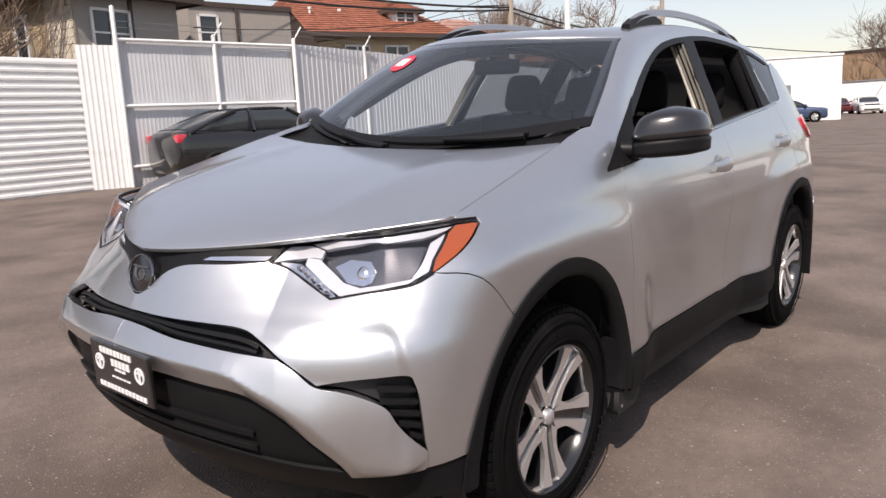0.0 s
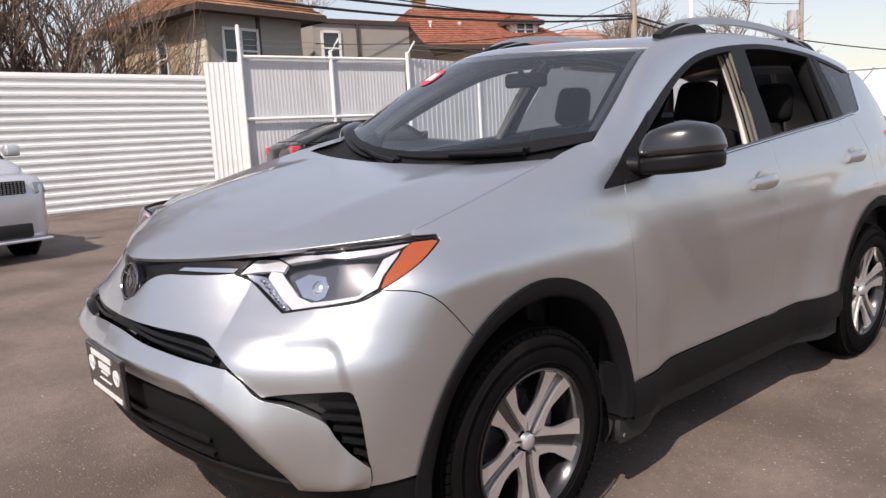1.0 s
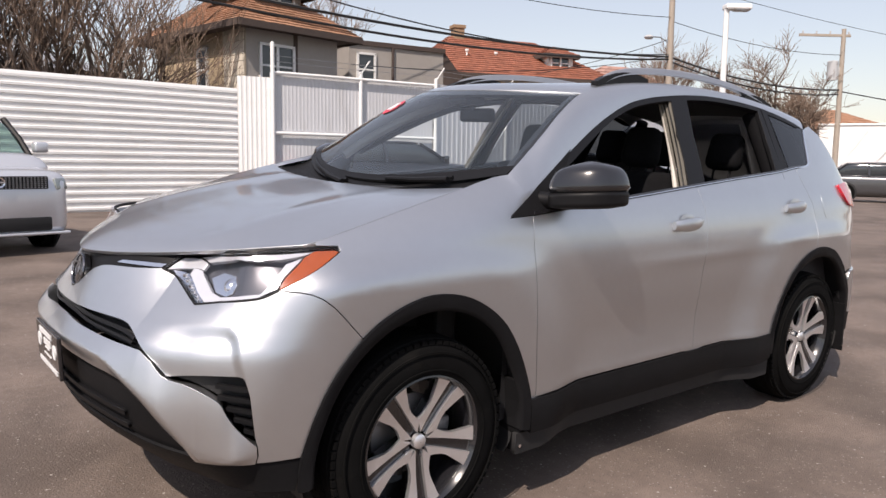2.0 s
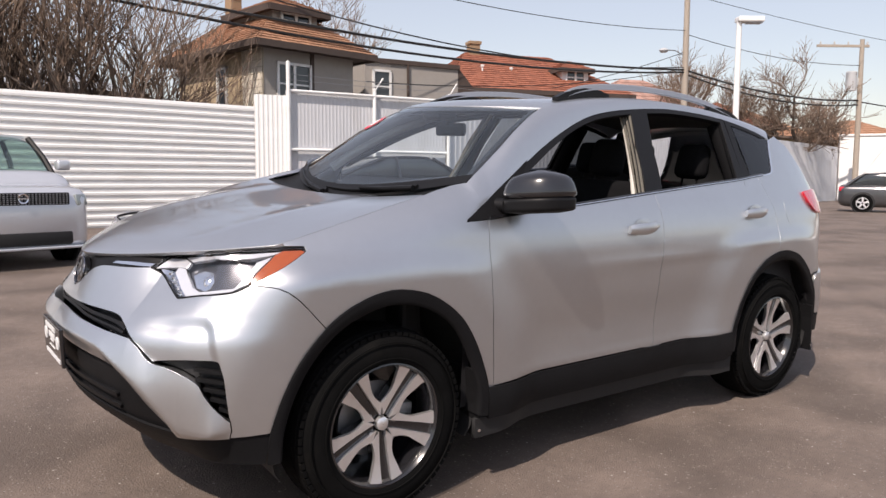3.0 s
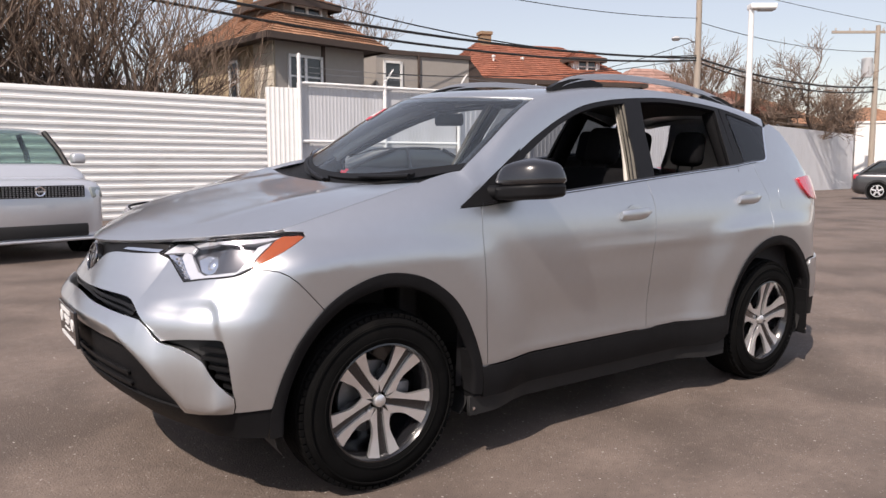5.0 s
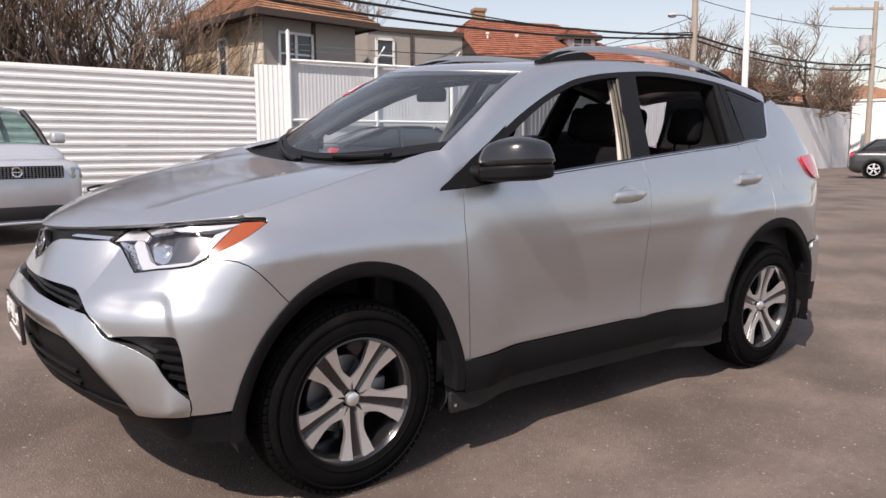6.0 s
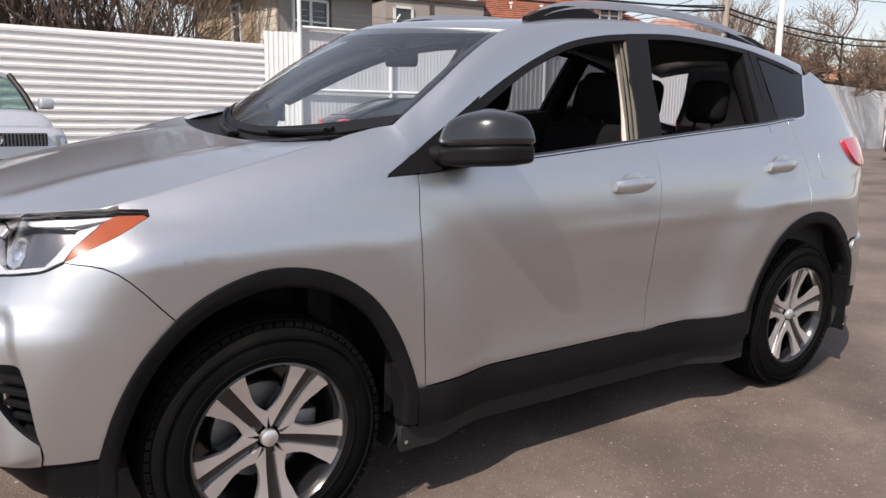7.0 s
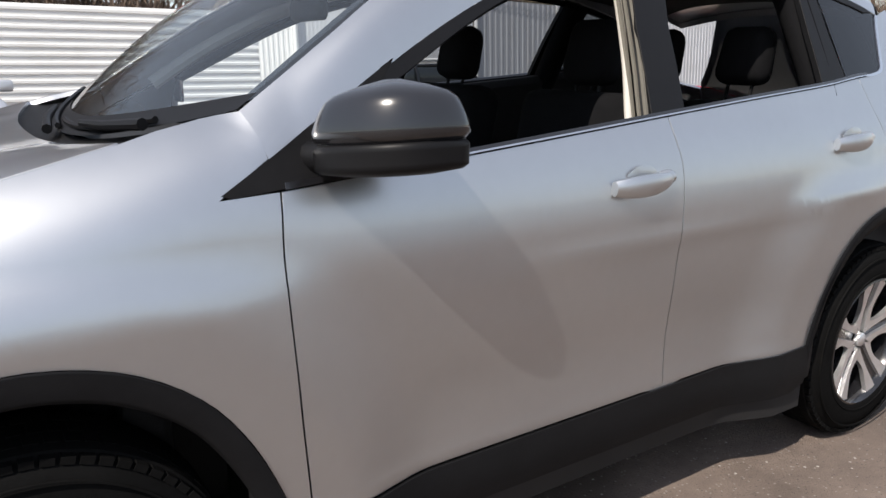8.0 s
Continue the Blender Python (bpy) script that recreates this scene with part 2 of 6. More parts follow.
def smooth_table(table):
    """A smooth one-variable curve through (x, value) pairs."""
    d = spline(table, 12)
    xs, ys = np.array([p[0] for p in d]), np.array([p[1] for p in d])
    return lambda x: float(np.interp(x, xs, ys))


def step(a, b, x):
    t = min(1.0, max(0.0, (x - a) / (b - a)))
    return t * t * (3 - 2 * t)


def surface_part(name, verts, normals, faces, mat, parent, label="", rim=0.0):
    """A smooth panel with given normals and, where rim is set, a turned-in edge all round."""
    co, nor, fc = [Vector(v) for v in verts], [Vector(n) for n in normals], [list(f) for f in faces]
    if rim:
        count = {}
        for f in fc:
            for i in range(len(f)):
                e = (f[i], f[(i + 1) % len(f)])
                count[frozenset(e)] = None if frozenset(e) in count else e
        lip, shared = min(0.0035, rim * 0.4), {}

        def turned_in(k, dep, out):
            """One vertex of the turned-in edge, shared by the two edges that meet there."""
            if (k, dep) in shared:
                nor[shared[k, dep]] += out
            else:
                shared[k, dep] = len(co)
                co.append(co[k] - nor[k] * dep)
                nor.append(out.copy())
            return shared[k, dep]

        for a, b in [e for e in count.values() if e]:
            out = (co[b] - co[a]).cross(nor[a])
            if out.length < 1e-9:
                out = nor[a].copy()
            out.normalize()
            a1, b1, a2, b2 = turned_in(a, lip, out), turned_in(b, lip, out), turned_in(a, rim, out), turned_in(b, rim, out)
            fc.append([b, a, a1, b1])
            fc.append([b1, a1, a2, b2])
    me = bpy.data.meshes.new(name)
    me.from_pydata([tuple(v) for v in co], [], fc)
    me.materials.append(mat)
    me.polygons.foreach_set("use_smooth", [True] * len(me.polygons))
    me.normals_split_custom_set_from_vertices([tuple(n.normalized()) for n in nor])
    me.update()
    ob = new(name, me)
    if parent is not None:
        ob.parent = parent
    if label:
        ob["label"] = label
    return ob


def inset_outline(pts, d):
    """Moves a closed outline inwards by d."""
    n = len(pts)
    area = sum(pts[i][0] * pts[(i + 1) % n][1] - pts[(i + 1) % n][0] * pts[i][1] for i in range(n))
    s = 1 if area > 0 else -1
    out = []
    for i in range(n):
        a, b, c = Vector(pts[i - 1]), Vector(pts[i]), Vector(pts[(i + 1) % n])
        e1, e2 = (b - a), (c - b)
        if e1.length < 1e-7 or e2.length < 1e-7:
            out.append(tuple(b))
            continue
        n1, n2 = Vector((-e1.y, e1.x)).normalized() * s, Vector((-e2.y, e2.x)).normalized() * s
        m = n1 + n2
        if m.length < 0.3:
            out.append(tuple(b))
            continue
        m.normalize()
        out.append(tuple(b + m * d / max(0.5, m.dot(n1))))
    return out


def clean(pts, eps=1e-4):
    out = []
    for p in pts:
        if not out or (Vector(p) - Vector(out[-1])).length > eps:
            out.append(tuple(p))
    if (Vector(out[0]) - Vector(out[-1])).length < eps:
        out.pop()
    return out


def fill_outline(pts, step_a, step_b):
    """Cuts a flat outline into small cells."""
    bm = bmesh.new()
    vs = [bm.verts.new((p[0], p[1], 0)) for p in pts]
    f = bm.faces.new(vs)
    f.normal_update()
    bmesh.ops.triangulate(bm, faces=[f])
    for ax, st in ((0, step_a), (1, step_b)):
        lo, hi = min(p[ax] for p in pts), max(p[ax] for p in pts)
        k = math.ceil(lo / st + 0.01)
        while k * st < hi - 1e-4:
            co, no = [0, 0, 0], [0, 0, 0]
            co[ax], no[ax] = k * st, 1
            bmesh.ops.bisect_plane(bm, geom=bm.verts[:] + bm.edges[:] + bm.faces[:], dist=1e-6, plane_co=co, plane_no=no)
            k += 1
    bmesh.ops.remove_doubles(bm, verts=bm.verts[:], dist=2e-5)
    bm.normal_update()
    for f in bm.faces:
        if f.normal.z < 0:
            f.normal_flip()
    bm.verts.index_update()
    uv = [(v.co.x, v.co.y) for v in bm.verts]
    fc = [[v.index for v in f.verts] for f in bm.faces]
    bm.free()
    return uv, fc

# ---- the silver crossover: x runs from nose to tail, its left side faces -y, front axle at x = 0 ----
AXLE_R = 2.66
PLAN = [(-0.918, 0.0), (-0.911, 0.16), (-0.888, 0.31), (-0.850, 0.465), (-0.790, 0.61), (-0.700, 0.745), (-0.580, 0.832), (-0.44, 0.868), (-0.25, 0.881), (0.0, 0.885), (0.5, 0.885), (1.1, 0.885), (1.7, 0.885), (2.3, 0.882), (2.75, 0.877), (3.05, 0.860), (3.28, 0.818), (3.44, 0.725), (3.55, 0.52), (3.60, 0.26), (3.61, 0.0)]
_d = np.array(spline(PLAN, 60))
_u = np.concatenate(([0], np.cumsum(np.hypot(*np.diff(_d, axis=0).T))))
_tx, _ty = np.gradient(_d[:, 0], _u), np.gradient(_d[:, 1], _u)
_n = np.hypot(_tx, _ty)
PLAN_NX, PLAN_NY = -_ty / _n, _tx / _n
U_END = float(_u[-1])

SIDE_IN = smooth_table([(0.15, 0.077), (0.30, 0.057), (0.42, 0.046), (0.55, 0.041), (0.70, 0.034), (0.82, 0.028), (0.90, 0.025), (0.96, 0.027), (1.04, 0.041), (1.12, 0.069), (1.20, 0.109), (1.30, 0.156), (1.42, 0.219), (1.54, 0.285), (1.64, 0.345), (1.74, 0.425)])
NOSE_IN = smooth_table([(0.12, 0.36), (0.25, 0.21), (0.35, 0.10), (0.41, 0.045), (0.49, 0.016), (0.59, 0.0), (0.71, 0.008), (0.77, 0.030), (0.82, 0.055), (0.87, 0.082), (0.92, 0.105), (0.97, 0.13), (1.07, 0.18), (1.67, 0.5)])
TAIL_IN = smooth_table([(0.15, 0.12), (0.35, 0.04), (0.55, 0.0), (0.68, 0.005), (0.78, 0.05), (0.95, 0.06), (1.15, 0.09), (1.35, 0.20), (1.5, 0.30), (1.7, 0.42)])
HOOD_EDGE_Z = smooth_table([(-0.60, 0.982), (-0.389, 1.030), (-0.15, 1.093), (0.08, 1.154), (0.234, 1.193), (0.33, 1.216), (0.45, 1.243), (0.6, 1.325)])
HOOD_EDGE_Y = smooth_table([(-0.60, 0.787), (-0.389, 0.767), (-0.15, 0.758), (0.08, 0.748), (0.234, 0.738), (0.33, 0.733), (0.45, 0.728), (0.6, 0.715)])


def wall(u, z):
    """The body's outer skin, left side: u runs round the plan from the nose, z is the height."""
    x0, y0 = float(np.interp(u, _u, _d[:, 0])), float(np.interp(u, _u, _d[:, 1]))
    nx, ny = float(np.interp(u, _u, PLAN_NX)), float(np.interp(u, _u, PLAN_NY))
    front = 1 - step(0.55, 1.22, u)
    tail = step(U_END - 1.10, U_END - 0.45, u)
    side = SIDE_IN(z)
    if x0 < 0.6:
        zt, ye = HOOD_EDGE_Z(max(x0, -0.6)), HOOD_EDGE_Y(max(x0, -0.6))
        q = max(0.0, (z - (zt - 0.25)) / 0.25)
        fender = SIDE_IN(min(z, 0.9)) * (1 - 0.6 * min(q, 1.0) ** 2.5) + max(0.0, y0 - ye) * min(q, 1.3) ** 2.5
        blend = max(step(0.05, 0.58, x0) * step(1.05, 0.50, q), step(0.40, 0.56, x0))
        side = fender + (side - fender) * blend
    # swelling round the wheel arches
    for cx in (0.0, AXLE_R):
        r = math.hypot(x0 - cx, (z - 0.40) * 1.0)
        side += ((-0.004 - side) * step(0.82, 0.57, r) + 0.026 * step(0.43, 0.38, r)) * step(1.02, 0.90, z)
    nose = NOSE_IN(z)
    nose *= 1 + 0.9 * min(1.0, (u / 0.50) ** 2) * step(0.67, 0.81, z)
    o = side + (nose - side) * front
    o += (TAIL_IN(z) - o) * tail
    return Vector((x0 - nx * o, -(y0 - ny * o), z))


def wall_normal(u, z):
    e = 0.004
    a = wall(min(u + e, U_END), z) - wall(max(u - e, 0.0), z)
    b = wall(u, z + e) - wall(u, z - e)
    n = a.cross(b)
    if u < 0.004:
        n.y = 0
    return n.normalized()


def on_side(x, z):
    """(u, z) of the skin at a length x."""
    lo, hi = 0.45, U_END - 0.35
    for _ in range(34):
        m = (lo + hi) / 2
        if wall(m, z).x < x:
            lo = m
        else:
            hi = m
    return (lo, z)


def on_nose(y, z):
    """(u, z) of the skin at a distance y from the middle."""
    lo, hi = 0.0, 1.6
    for _ in range(34):
        m = (lo + hi) / 2
        if -wall(m, z).y < y:
            lo = m
        else:
            hi = m
    return (lo, z)


def run(fn, pts, n=6):
    """A smooth line of (u, z) through places given by fn."""
    return [fn(*p) for p in spline(pts, n)]


def skin(name, outline, mat, parent, label="", gap=0.0027, rim=0.018, lift=0.0, relief=None, fine=0.035, both=True, names=None):
    """A panel of the skin inside an outline of (u, z), on the left side and mirrored on the right."""
    pts = clean(inset_outline(clean(outline), gap) if gap else outline)
    uv, faces = fill_outline(pts, fine, fine)
    made = []

    def place(u, z):
        p = wall(max(u, 0.0), z)
        h = lift + (relief(u, z) if relief else 0.0)
        return p + wall_normal(max(u, 0.0), z) * h if h else p

    co, nor = [], []
    for u, z in uv:
        co.append(place(u, z))
        if relief:
            e = 0.003
            a, b = place(u + e, z) - place(max(u - e, 0), z), place(u, z + e) - place(u, z - e)
            n = a.cross(b).normalized()
            if u < 0.002:
                n = Vector((n.x, 0, n.z)).normalized()
            nor.append(n)
        else:
            nor.append(wall_normal(u, z))
    for s in ((1, -1) if both else (1,)):
        c2 = [Vector((p.x, p.y * s, p.z)) for p in co]
        n2 = [Vector((p.x, p.y * s, p.z)) for p in nor]
        f2 = faces if s == 1 else [f[::-1] for f in faces]
        made.append(surface_part(name, c2, n2, f2, mat, parent, label, rim))
    return made


car = group_of("parked_crossover", "silver metallic five-door crossover with black trim and open front windows", "car")
# the lot's cross-fall lifts its right-hand wheels
CAR_LEAN = 2.8
car.matrix_world = pose(0, -0.87, 0, CAR_LEAN, 0, 0) @ pose(0, 0.87, 0)


def half_grid(fn, nu, nv, name, mat, label="", rim=0.015, w0=-1.0, w1=1.0, v0=0.0, v1=1.0, parent=None):
    """A smooth patch fn(w, v) over w (across) and v (along)."""
    co, nor, faces = [], [], []
    for j in range(nv + 1):
        v = v0 + (v1 - v0) * j / nv
        for i in range(nu + 1):
            w = w0 + (w1 - w0) * i / nu
            co.append(Vector(fn(w, v)))
            e = 0.004
            wa, wb, va, vb = max(w - e, -1), min(w + e, 1), max(v - e, 0), min(v + e, 1)
            a, b = Vector(fn(wb, v)) - Vector(fn(wa, v)), Vector(fn(w, vb)) - Vector(fn(w, va))
            n = b.cross(a).normalized()
            nor.append(n if n.z > 0 else -n)
    for j in range(nv):
        for i in range(nu):
            a = j * (nu + 1) + i
            faces.append([a, a + nu + 1, a + nu + 2, a + 1])
    f0 = faces[0]
    if (co[f0[1]] - co[f0[0]]).cross(co[f0[2]] - co[f0[0]]).dot(nor[f0[0]]) < 0:
        faces = [f[::-1] for f in faces]
    return surface_part(name, co, nor, faces, mat, parent or car, label, rim)


# bonnet
HOOD_ZC = smooth_table([(-0.86, 0.928), (-0.834, 0.948), (-0.80, 0.968), (-0.70, 1.006), (-0.50, 1.056), (-0.25, 1.104), (0.0, 1.140), (0.2, 1.164)])


_hx = np.linspace(-0.45, 0.30, 26)
_hy = [-wall(*on_side(x, HOOD_EDGE_Z(x))).y for x in _hx]


def hood(w, v):
    a = abs(w)
    xe, xc = -0.389 + 0.623 * v, -0.834 + 0.989 * v
    ye, ze = float(np.interp(xe, _hx, _hy)) - 0.0015, HOOD_EDGE_Z(xe) + 0.0005
    x = xc + (xe - xc) * a ** (1.5 + 1.1 * v)
    zc = HOOD_ZC(xc) - 0.006 * (1 - v)
    z = zc + (ze - zc) * a ** (1.6 + 0.8 * v)
    # soft power-bulge crease
    z += 0.010 * math.exp(-((a - 0.60) / 0.10) ** 2) * (1 - v) ** 0.5 * min(1, v * 6)
    return (x, w * ye, z)


half_grid(hood, 44, 36, "bonnet", PAINT)

# ---- front end ----
slit_top = spline([(0.0, 0.773), (0.10, 0.773), (0.203, 0.774), (0.303, 0.775), (0.392, 0.775), (0.444, 0.770), (0.484, 0.757), (0.525, 0.740), (0.562, 0.720)], 4)
slit_low = spline([(0.0, 0.745), (0.10, 0.742), (0.223, 0.731), (0.324, 0.726), (0.414, 0.722), (0.498, 0.719), (0.562, 0.716)], 4)
band_low = spline([(0.0, 0.815), (0.02, 0.817), (0.04, 0.829), (0.060, 0.848), (0.093, 0.877), (0.133, 0.896), (0.196, 0.909), (0.324, 0.915), (0.436, 0.923)], 4)
lamp_in = spline([band_low[-1], (0.486, 0.911), (0.525, 0.899), (0.572, 0.882), (0.625, 0.864), (0.671, 0.847)], 4)
J = (1.014, 0.910)
lamp_low = spline([(0.671, 0.847), (0.780, 0.864), (0.939, 0.884), J], 6)
TIP = (1.229, 1.012)
lamp_amber = spline([J, (1.082, 0.942), (1.167, 0.981), TIP], 5)
lamp_top = spline([TIP, (1.226, 1.022), (1.158, 1.023)], 4) + spline([(1.158, 1.023), (0.934, 1.013), (0.667, 0.986), (0.475, 0.966), (0.452, 0.944), band_low[-1]], 5)
SLOT = (0.660, 0.652)
FOG_R, FOG_FOOT = (0.905, 0.664), (0.942, 0.467)
FOG_OUT = spline([FOG_FOOT, (0.935, 0.495), (0.927, 0.559), (0.919, 0.620), FOG_R], 4)
bumper_edge = spline([slit_top[-1], (0.610, 0.690), SLOT], 4) + spline([SLOT, (0.724, 0.662), (0.795, 0.668), (0.888, 0.670), FOG_R], 4)[1:]
bar_edge = spline([slit_low[-1], (0.610, 0.692), (0.660, 0.654), (0.723, 0.643), (0.779, 0.626), (0.835, 0.597), (0.862, 0.555), (0.891, 0.518), FOG_FOOT], 5)
HEM = [(0.736, 0.396), (0.832, 0.401), (0.938, 0.412), (1.021, 0.416), (1.074, 0.418)]
ARCH_F = [(-0.455, 0.418), (-0.415, 0.54), (-0.352, 0.655), (-0.263, 0.755), (-0.150, 0.827), (0.0, 0.865), (0.165, 0.836), (0.30, 0.752), (0.390, 0.632), (0.455, 0.48), (0.470, 0.405)]
ARCH_R = [(2.212, 0.425), (2.24, 0.50), (2.295, 0.615), (2.38, 0.73), (2.51, 0.82), (2.67, 0.86), (2.84, 0.838), (2.99, 0.745), (3.07, 0.66), (3.13, 0.58), (3.15, 0.45)]
JOIN = on_side(-0.263, 0.755)
arch_low = [on_side(*p) for p in spline(ARCH_F[:4], 6)]

# bumper cover with its sunken cheek panel
CHEEK_LINE = [(0.52, 0.766), (0.58, 0.775), (0.622, 0.780), (0.715, 0.790), (0.816, 0.796), (0.856, 0.789), (0.878, 0.762), (0.889, 0.709), (0.902, 0.664), (0.912, 0.60)]
CHEEK = np.array(spline(CHEEK_LINE, 90))
CHEEK_Z = smooth_table(CHEEK_LINE)


def cheek_relief(u, z):
    if not (0.53 < u < 0.96 and 0.60 < z < 0.84):
        return 0.0
    q = float(np.hypot(CHEEK[:, 0] - u, CHEEK[:, 1] - z).min())
    if u > 0.910 or z > CHEEK_Z(u):
        q = -q
    return -0.012 * step(-0.012, 0.024, q) * step(0.55, 0.72, u)


bumper_outline = slit_top + bumper_edge[1:] + FOG_OUT[::-1][1:] + [(0.945, 0.438)] + HEM[2:4] + arch_low + spline([JOIN, (1.134, 0.886), J], 4)[1:] + lamp_low[::-1][1:] + lamp_in[::-1][1:] + band_low[::-1][1:]
skin("bumper_cover", bumper_outline, PAINT, car, gap=0.0015, relief=cheek_relief, fine=0.0085)

# body-coloured lower bar, proud of the bumper
bar_low = spline([(0.0, 0.633), (0.10, 0.633), (0.226, 0.631), (0.325, 0.626), (0.414, 0.623), (0.465, 0.617), (0.497, 0.606), (0.573, 0.566), (0.641, 0.502), (0.708, 0.439), HEM[0]], 4)
BAR_RIDGE = [(0.0, 0.683), (0.228, 0.680), (0.327, 0.678), (0.417, 0.671), (0.450, 0.663), (0.499, 0.642), (0.577, 0.606), (0.648, 0.562), (0.715, 0.500), (0.770, 0.440), (0.862, 0.430), (0.944, 0.445)]
BAR_TOP = slit_low + bar_edge[1:]
BAR_FOOT = bar_low + HEM[1:]


def bar_relief(u, z):
    """A ridged bar: an upper facet that faces the sky and a lower one that faces the ground."""
    low, top = lerp_table(BAR_FOOT, u), lerp_table(BAR_TOP, u)
    ridge = min(max(lerp_table(BAR_RIDGE, u), low + 0.014), top - 0.014)
    a, b = (z - low) / (ridge - low), (top - z) / (top - ridge)
    t = (a + b - math.sqrt((a - b) ** 2 + 0.03)) / 2
    return 0.004 + 0.028 * min(1.0, max(0.0, t + 0.1)) * step(0.955, 0.88, u)


bar_outline = slit_low + bar_edge[1:] + [(0.944, 0.437)] + HEM[2::-1] + bar_low[::-1][1:]
skin("lower_bumper_bar", bar_outline, PAINT, car, gap=0.001, relief=bar_relief, fine=0.0085, rim=0.05)

# black trim band under the bonnet edge, with the chrome strip
hood_lip = spline([(0.0, 0.941), (0.10, 0.945), (0.20, 0.953), (0.304, 0.959), (0.40, 0.963)], 4) + [(0.475, 0.966), (0.452, 0.944)]
band_outline = band_low + hood_lip[::-1]
skin("grille_band", band_outline, SATIN_BLACK, car, "satin black grille band under the bonnet", gap=0.0, lift=-0.010, rim=0.012, fine=0.03)
strip = spline([(0.226, 0.922), (0.32, 0.924), (0.423, 0.926)], 6) + spline([(0.436, 0.936), (0.34, 0.935), (0.248, 0.931)], 6)
skin("chrome_strip", strip, CHROME, car, "thin chrome strip running to the headlamp", gap=0, lift=-0.004, rim=0.004, fine=0.04)

# upper grille slit: dark cavity with two slats
skin("upper_grille", slit_top + slit_low[::-1], DARK_VOID, car, "black slatted upper grille", gap=-0.012, lift=-0.055, rim=0.0, fine=0.05)
for k in (0.30, 0.68):
    mid = [(a[0], a[1] + (b[1] - a[1]) * k) for a, b in zip(slit_top, slit_low)]
    line = [(p[0], p[1] + 0.005) for p in mid] + [(p[0], p[1] - 0.005) for p in mid[::-1]]
    skin("grille_slat", line, SATIN_BLACK, car, gap=0, lift=-0.022, rim=0.02, fine=0.06)

# lower grille and chin
chin = spline([(0.0, 0.44), (0.226, 0.437), (0.42, 0.425), (0.58, 0.408), HEM[0]], 4)
skin("lower_grille", bar_low + chin[::-1], MOULDING, car, "black lower grille panel", gap=-0.004, lift=-0.016, rim=0.0, fine=0.05)
for dz in (0.075, 0.03):
    line = spline([(0.0, 0.44 + dz), (0.226, 0.437 + dz), (0.47, 0.425 + dz)], 6)
    skin("lower_slat", [(p[0], p[1] + 0.008) for p in line] + [(p[0], p[1] - 0.008) for p in line[::-1]], SATIN_BLACK, car, gap=0, lift=-0.004, rim=0.02, fine=0.06)
valance_top = chin + HEM[1:4] + [on_side(-0.453, 0.410)]
valance_low = [on_side(-0.462, 0.305), on_side(-0.56, 0.30), on_nose(0.6, 0.275), on_nose(0.3, 0.262), on_nose(0.0, 0.26)]
skin("front_valance", valance_top + spline(valance_low, 4), MOULDING, car, "black plastic chin spoiler", gap=0.001, lift=-0.006, rim=0.03, fine=0.05)

# fog lamp pockets with fins
skin("fog_pocket", bumper_edge + FOG_OUT[::-1][1:] + bar_edge[::-1][1:], DARK_VOID, car, "black fog-lamp surround", gap=-0.006, lift=-0.045, rim=0.0, fine=0.04)
for k in range(5):
    z = 0.505 + 0.033 * k
    lo = float(np.interp(z, [p[1] for p in bar_edge[::-1]], [p[0] for p in bar_edge[::-1]]))
    a, b = max(0.815, lo - 0.004), float(np.interp(z, [p[1] for p in FOG_OUT], [p[0] for p in FOG_OUT]))
    skin("fog_fin", [(a, z + 0.008), (a, z - 0.004), (b, z - 0.014), (b, z - 0.002)], MOULDING, car, gap=0, lift=-0.016, rim=0.022, fine=0.05)

# headlamps: housing, light guide, projector, reflector, amber corner, clear lens
lamp_outline = lamp_in + lamp_low[1:] + lamp_amber[1:] + lamp_top[1:-1]
lamp_c = (sum(p[0] for p in lamp_outline) / len(lamp_outline), sum(p[1] for p in lamp_outline) / len(lamp_outline))
head = {}
for side_name, sgn in (("left", 1), ("right", -1)):
    head[sgn] = new("headlamp")
    head[sgn].parent = car
    head[sgn]["label"] = "clear headlamp with chrome reflector and amber corner"


def lamp_bit(name, outline, mat, lift, rim=0.01, fine=0.03, label="", gap=0.0):
    for ob, sgn in zip(skin(name, outline, mat, car, label, gap=gap, lift=lift, rim=rim, fine=fine), (1, -1)):
        ob.parent = head[sgn]


def mixuv(pairs):
    return [(sum(w * p[0] for w, p in q), sum(w * p[1] for w, p in q)) for q in pairs]


BEZEL = material("lamp_bezel", (0.13, 0.13, 0.14), 0.28, 0.7, var=0.1, coat=0.6)
lamp_bit("lamp_housing", lamp_outline, BEZEL, -0.055, rim=0.0, gap=0.004)
lamp_bit("dark_bezel", [(0.608, 0.938), (0.660, 0.953), (0.809, 0.970), (1.038, 0.983), (0.978, 0.928), (0.938, 0.900), (0.843, 0.889), (0.76, 0.882), (0.698, 0.889)], BEZEL, -0.036, rim=0.02, fine=0.02)
lamp_bit("inner_reflector", [(0.650, 0.926), (0.70, 0.945), (0.79, 0.942), (0.815, 0.918), (0.80, 0.894), (0.76, 0.885), (0.700, 0.891)], REFLECTOR, -0.030, rim=0.012, fine=0.015, label="chrome reflector bowl")
